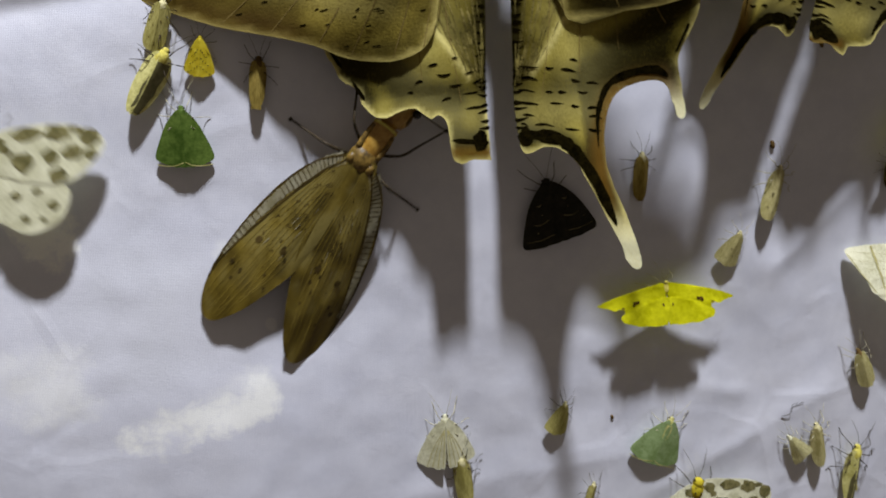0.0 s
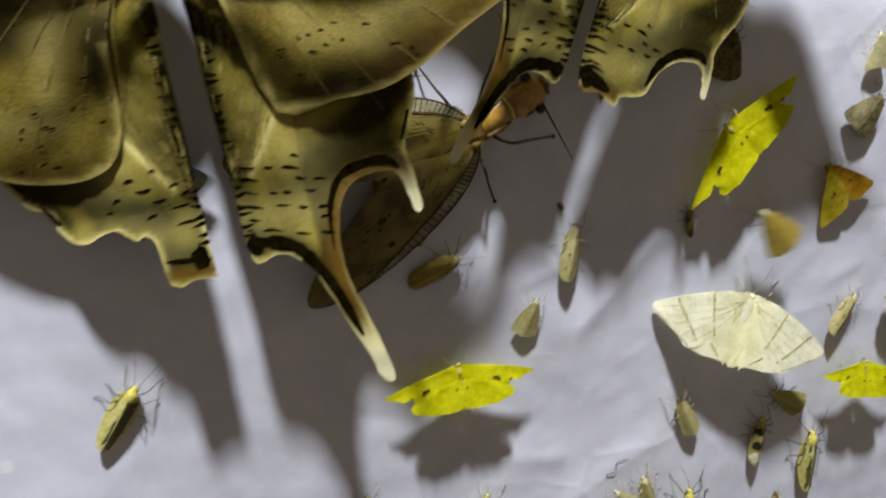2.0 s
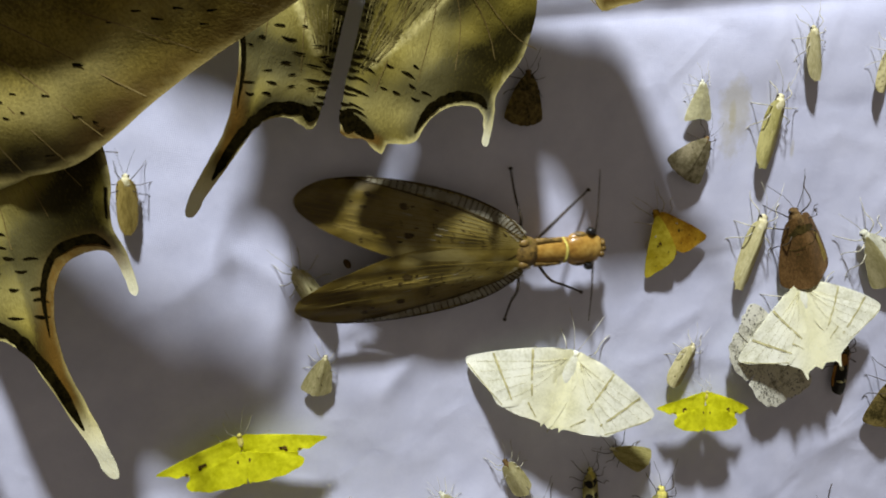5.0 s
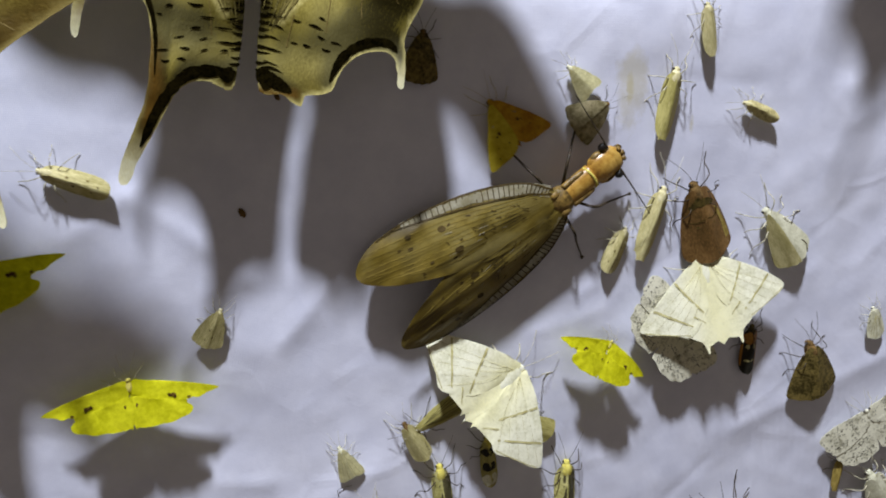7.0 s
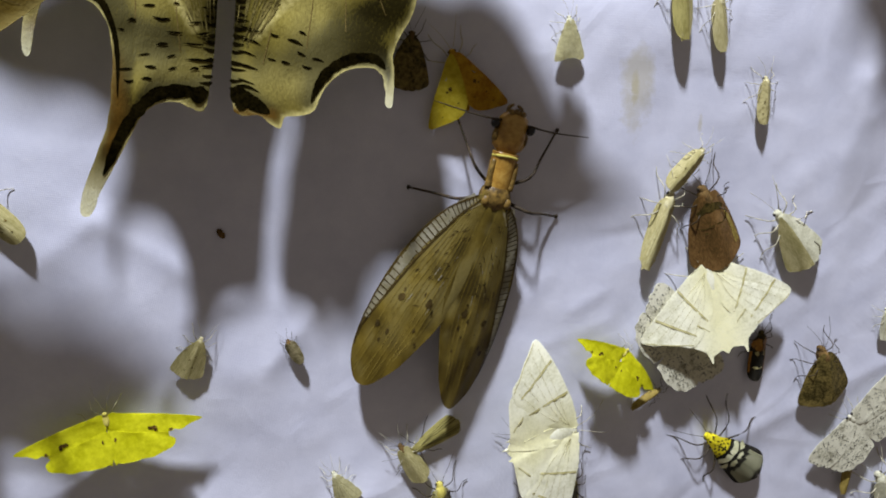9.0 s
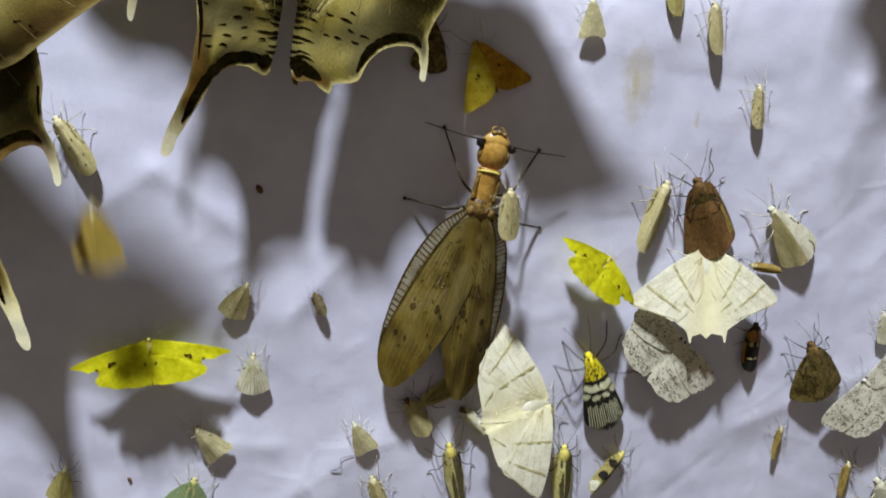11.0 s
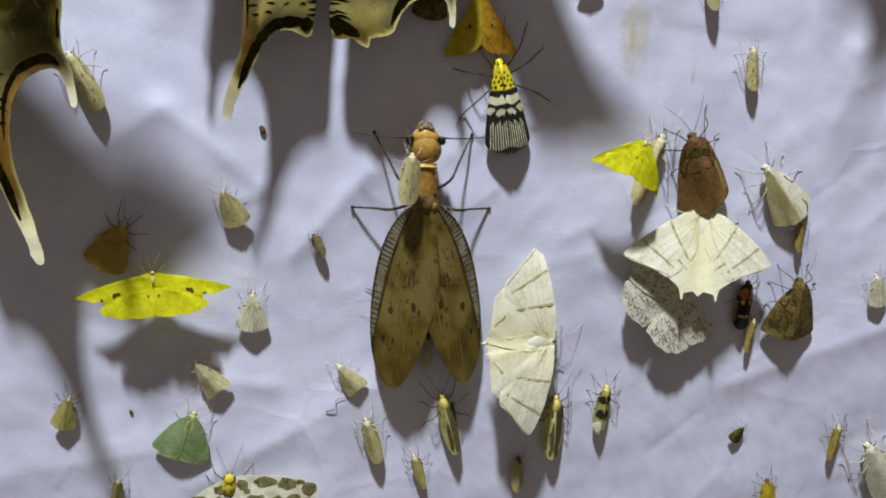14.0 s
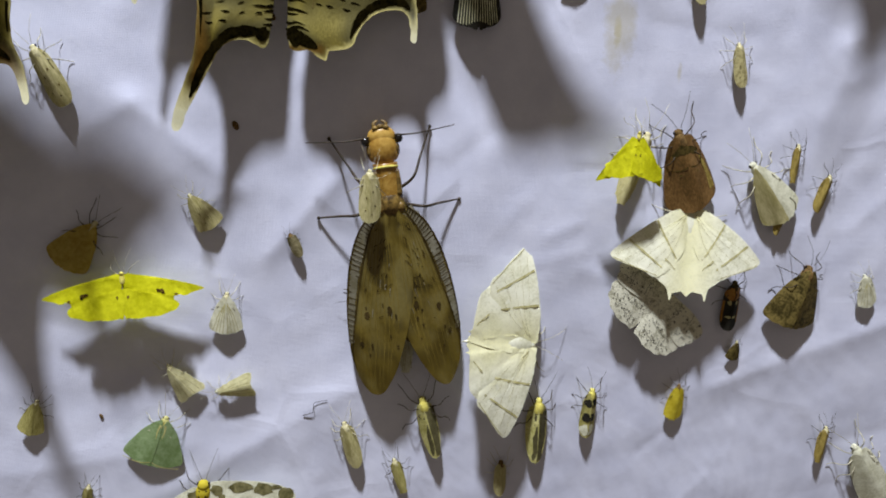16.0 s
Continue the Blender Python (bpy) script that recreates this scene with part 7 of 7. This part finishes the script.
    walk(ochre_flyer, [
        (0, stand(0.1200, 0.1700, 60.0, 0.0200)),
        (1.4, stand(0.1200, 0.1700, 60.0, 0.0200)),
        (2, stand(0.0025, 0.0228, 40.0, 0.0060)),
        (2.5, stand(-0.0262, 0.0234, -30.0, 0.0015)),
        (3, stand(-0.0545, 0.0106, 20.0, 0.0015)),
        (3.5, stand(-0.0577, 0.0246, 60.0, 0.0030)),
        (4.5, stand(-0.1600, -0.1300, 80.0, 0.0150)),
        (6, stand(-0.1600, -0.1300, 80.0, 0.0150)),
        (8.8, stand(-0.1600, 0.2300, 60.0, 0.0200)),
        (10, stand(-0.1000, 0.2000, 60.0, 0.0200)),
        (10.5, stand(-0.0129, 0.0896, 60.0, 0.0160)),
        (10.8, stand(-0.0439, 0.0203, 60.0, 0.0160)),
        (10.9, stand(-0.0655, 0.0079, 40.0, 0.0160)),
        (11, stand(-0.0956, 0.0267, 0.0, 0.0160)),
        (11.1, stand(-0.0756, 0.0697, -20.0, 0.0160)),
        (11.25, stand(-0.0566, 0.1078, -40.0, 0.0160)),
        (12.2, stand(0.0500, 0.2000, 0.0, 0.0200)),
        (13, stand(-0.0600, 0.1200, 20.0, 0.0160)),
        (13.5, stand(-0.0790, -0.0008, -15.2, 0.0000)),
        (14, stand(-0.1005, 0.0024, -30.2, 0.0000)),
        (14.5, stand(-0.1006, 0.0022, -37.5, 0.0000)),
        (16, stand(-0.1008, 0.0027, -39.9, 0.0000)),
    ])
    walk(gold_late, [
        (0, stand(0.1086, -0.0933, 7.6, 0.0000)),
        (13, stand(0.1086, -0.0933, 7.6, 0.0000)),
        (14.5, stand(0.1089, -0.0888, 7.9, 0.0000)),
        (15, stand(0.0783, -0.0799, 3.6, 0.0000)),
        (16, stand(0.0756, -0.0538, -7.4, 0.0000)),
    ])
    walk(dark_triangle, [
        (0, stand(0.0943, -0.1067, -29.2, 0.0000)),
        (12.4, stand(0.0943, -0.1067, -29.2, 0.0000)),
        (13, stand(0.0938, -0.0829, -25.0, 0.0000)),
        (13.5, stand(0.0951, -0.0761, -23.6, 0.0000)),
        (14, stand(0.0952, -0.0683, -31.8, 0.0000)),
        (15, stand(0.0992, -0.0530, -19.3, 0.0000)),
        (16, stand(0.0945, -0.0372, -11.7, 0.0000)),
    ])
    walk(olive_right, [
        (0, stand(0.1179, -0.1149, -11.0, 0.0000)),
        (9, stand(0.1179, -0.1149, -11.0, 0.0000)),
        (10.8, stand(0.1053, -0.0619, -11.5, 0.0000)),
        (11.5, stand(0.1036, -0.0484, -1.4, 0.0000)),
        (12, stand(0.1036, -0.0451, 1.1, 0.0000)),
        (12.5, stand(0.1028, -0.0450, 6.8, 0.0000)),
        (13.5, stand(0.0989, -0.0450, 17.8, 0.0000)),
        (14, stand(0.0946, -0.0319, -7.3, 0.0000)),
        (14.5, stand(0.0977, -0.0245, -11.5, 0.0000)),
        (15, stand(0.1066, 0.0205, -2.3, 0.0000)),
        (16, stand(0.1064, 0.0241, -3.2, 0.0000)),
    ])
    walk(ochre_right, [
        (0, stand(0.0600, -0.0120, -83.0, 0.0000)),
        (7.6, stand(0.0600, -0.0120, -83.0, 0.0000)),
        (8.4, stand(0.0490, -0.0358, -83.0, 0.0000)),
        (10.8, stand(0.0898, 0.0058, 76.6, 0.0000)),
        (11, stand(0.0923, 0.0046, 77.9, 0.0000)),
        (11.5, stand(0.0966, 0.0052, 120.7, 0.0000)),
        (12, stand(0.1063, 0.0071, -6.5, 0.0000)),
        (12.5, stand(0.1045, 0.0056, -11.3, 0.0000)),
        (15, stand(0.1091, 0.0012, 8.8, 0.0000)),
        (16, stand(0.1045, 0.0070, -17.9, 0.0000)),
    ])
    walk(ochre_far, [
        (0, stand(0.2100, -0.0200, -40.0, 0.0200)),
        (13.6, stand(0.2100, -0.0200, -40.0, 0.0200)),
        (14.2, stand(0.1600, -0.0100, -40.0, 0.0100)),
        (14.5, stand(0.1162, -0.0027, -19.3, 0.0000)),
        (15, stand(0.1183, 0.0089, -13.7, 0.0000)),
        (16, stand(0.1174, 0.0147, -16.4, 0.0000)),
    ])
    walk(grey_mover, [
        (0, stand(0.1394, -0.0505, 26.0, 0.0000, -5)),
        (7, stand(0.1394, -0.0505, 26.0, 0.0000, -5)),
        (8, stand(0.1320, -0.0572, 47.2, 0.0000, -5)),
        (8.5, stand(0.1276, -0.0546, 44.0, 0.0000, -5)),
        (10.8, stand(0.1343, -0.0354, 44.1, 0.0000, -5)),
        (11.5, stand(0.1248, -0.0384, 44.8, 0.0000, -5)),
        (12, stand(0.1349, -0.0245, 72.3, 0.0000, -5)),
        (12.5, stand(0.1378, -0.0241, 70.9, 0.0000, -5)),
        (12.9, stand(0.1887, -0.0045, 40.0, 0.0100, -5)),
        (13.3, stand(0.2387, 0.0055, 40.0, 0.0100, -5)),
        (16, stand(0.2387, 0.0055, 40.0, 0.0100, -5)),
    ])
    walk(cream_slipper, [
        (0, stand(-0.0181, -0.0358, 25.7, 0.0000)),
        (5.8, stand(-0.0181, -0.0358, 25.7, 0.0000)),
        (12.3, stand(-0.0181, -0.0358, 25.7, 0.0000)),
        (13.3, stand(-0.0221, -0.0198, 25.7, 0.0000)),
        (16, stand(-0.0221, -0.0198, 25.7, 0.0000)),
    ])
    walk(straw_slipper, [
        (0, stand(-0.0050, -0.1400, 60.0, 0.0000)),
        (3.8, stand(-0.0050, -0.1400, 60.0, 0.0000)),
        (5.6, stand(-0.0114, -0.0295, 117.9, 0.0000)),
        (5.8, stand(-0.0114, -0.0295, 117.9, 0.0000)),
        (12.3, stand(-0.0114, -0.0295, 117.9, 0.0000)),
        (13.3, stand(-0.0194, -0.0115, 117.9, 0.0000)),
        (16, stand(-0.0194, -0.0115, 117.9, 0.0000)),
    ])
    for late, place in ((pale_late, stand(-0.0642, -0.0182, -5)), (ragged_late, stand(-0.0780, -0.0377, 33))):
        below = stand(-0.0700, -0.1450, 0)
        walk(late, [(0, below), (8.8, below), (10.6, place), (16, place)])
    walk(white_sitter, [
        (0, stand(0.0714, 0.0093, 11.8, 0.0000, -13)),
        (7, stand(0.0714, 0.0093, 11.8, 0.0000, -13)),
        (8.5, stand(0.0700, 0.0095, 12.8, 0.0000, -13)),
        (10.8, stand(0.0711, 0.0107, -2.8, 0.0000, -13)),
        (11.5, stand(0.0718, 0.0093, -2.1, 0.0000, -13)),
        (14.5, stand(0.0728, 0.0091, -5.8, 0.0000, -13)),
        (16, stand(0.0731, 0.0093, -4.5, 0.0000, -13)),
    ])
    walk(grey_crawler, [
        (0, stand(0.0668, -0.0084, -52.6, 0.0000, -6)),
        (7, stand(0.0668, -0.0084, -52.6, 0.0000, -6)),
        (8.5, stand(0.0667, -0.0075, -53.7, 0.0000, -6)),
        (10.8, stand(0.0649, -0.0164, -48.0, 0.0000, -6)),
        (11, stand(0.0648, -0.0174, -47.5, 0.0000, -6)),
        (14.5, stand(0.0674, -0.0165, -45.8, 0.0000, -6)),
        (16, stand(0.0679, -0.0166, -45.7, 0.0000, -6)),
    ])


motions()
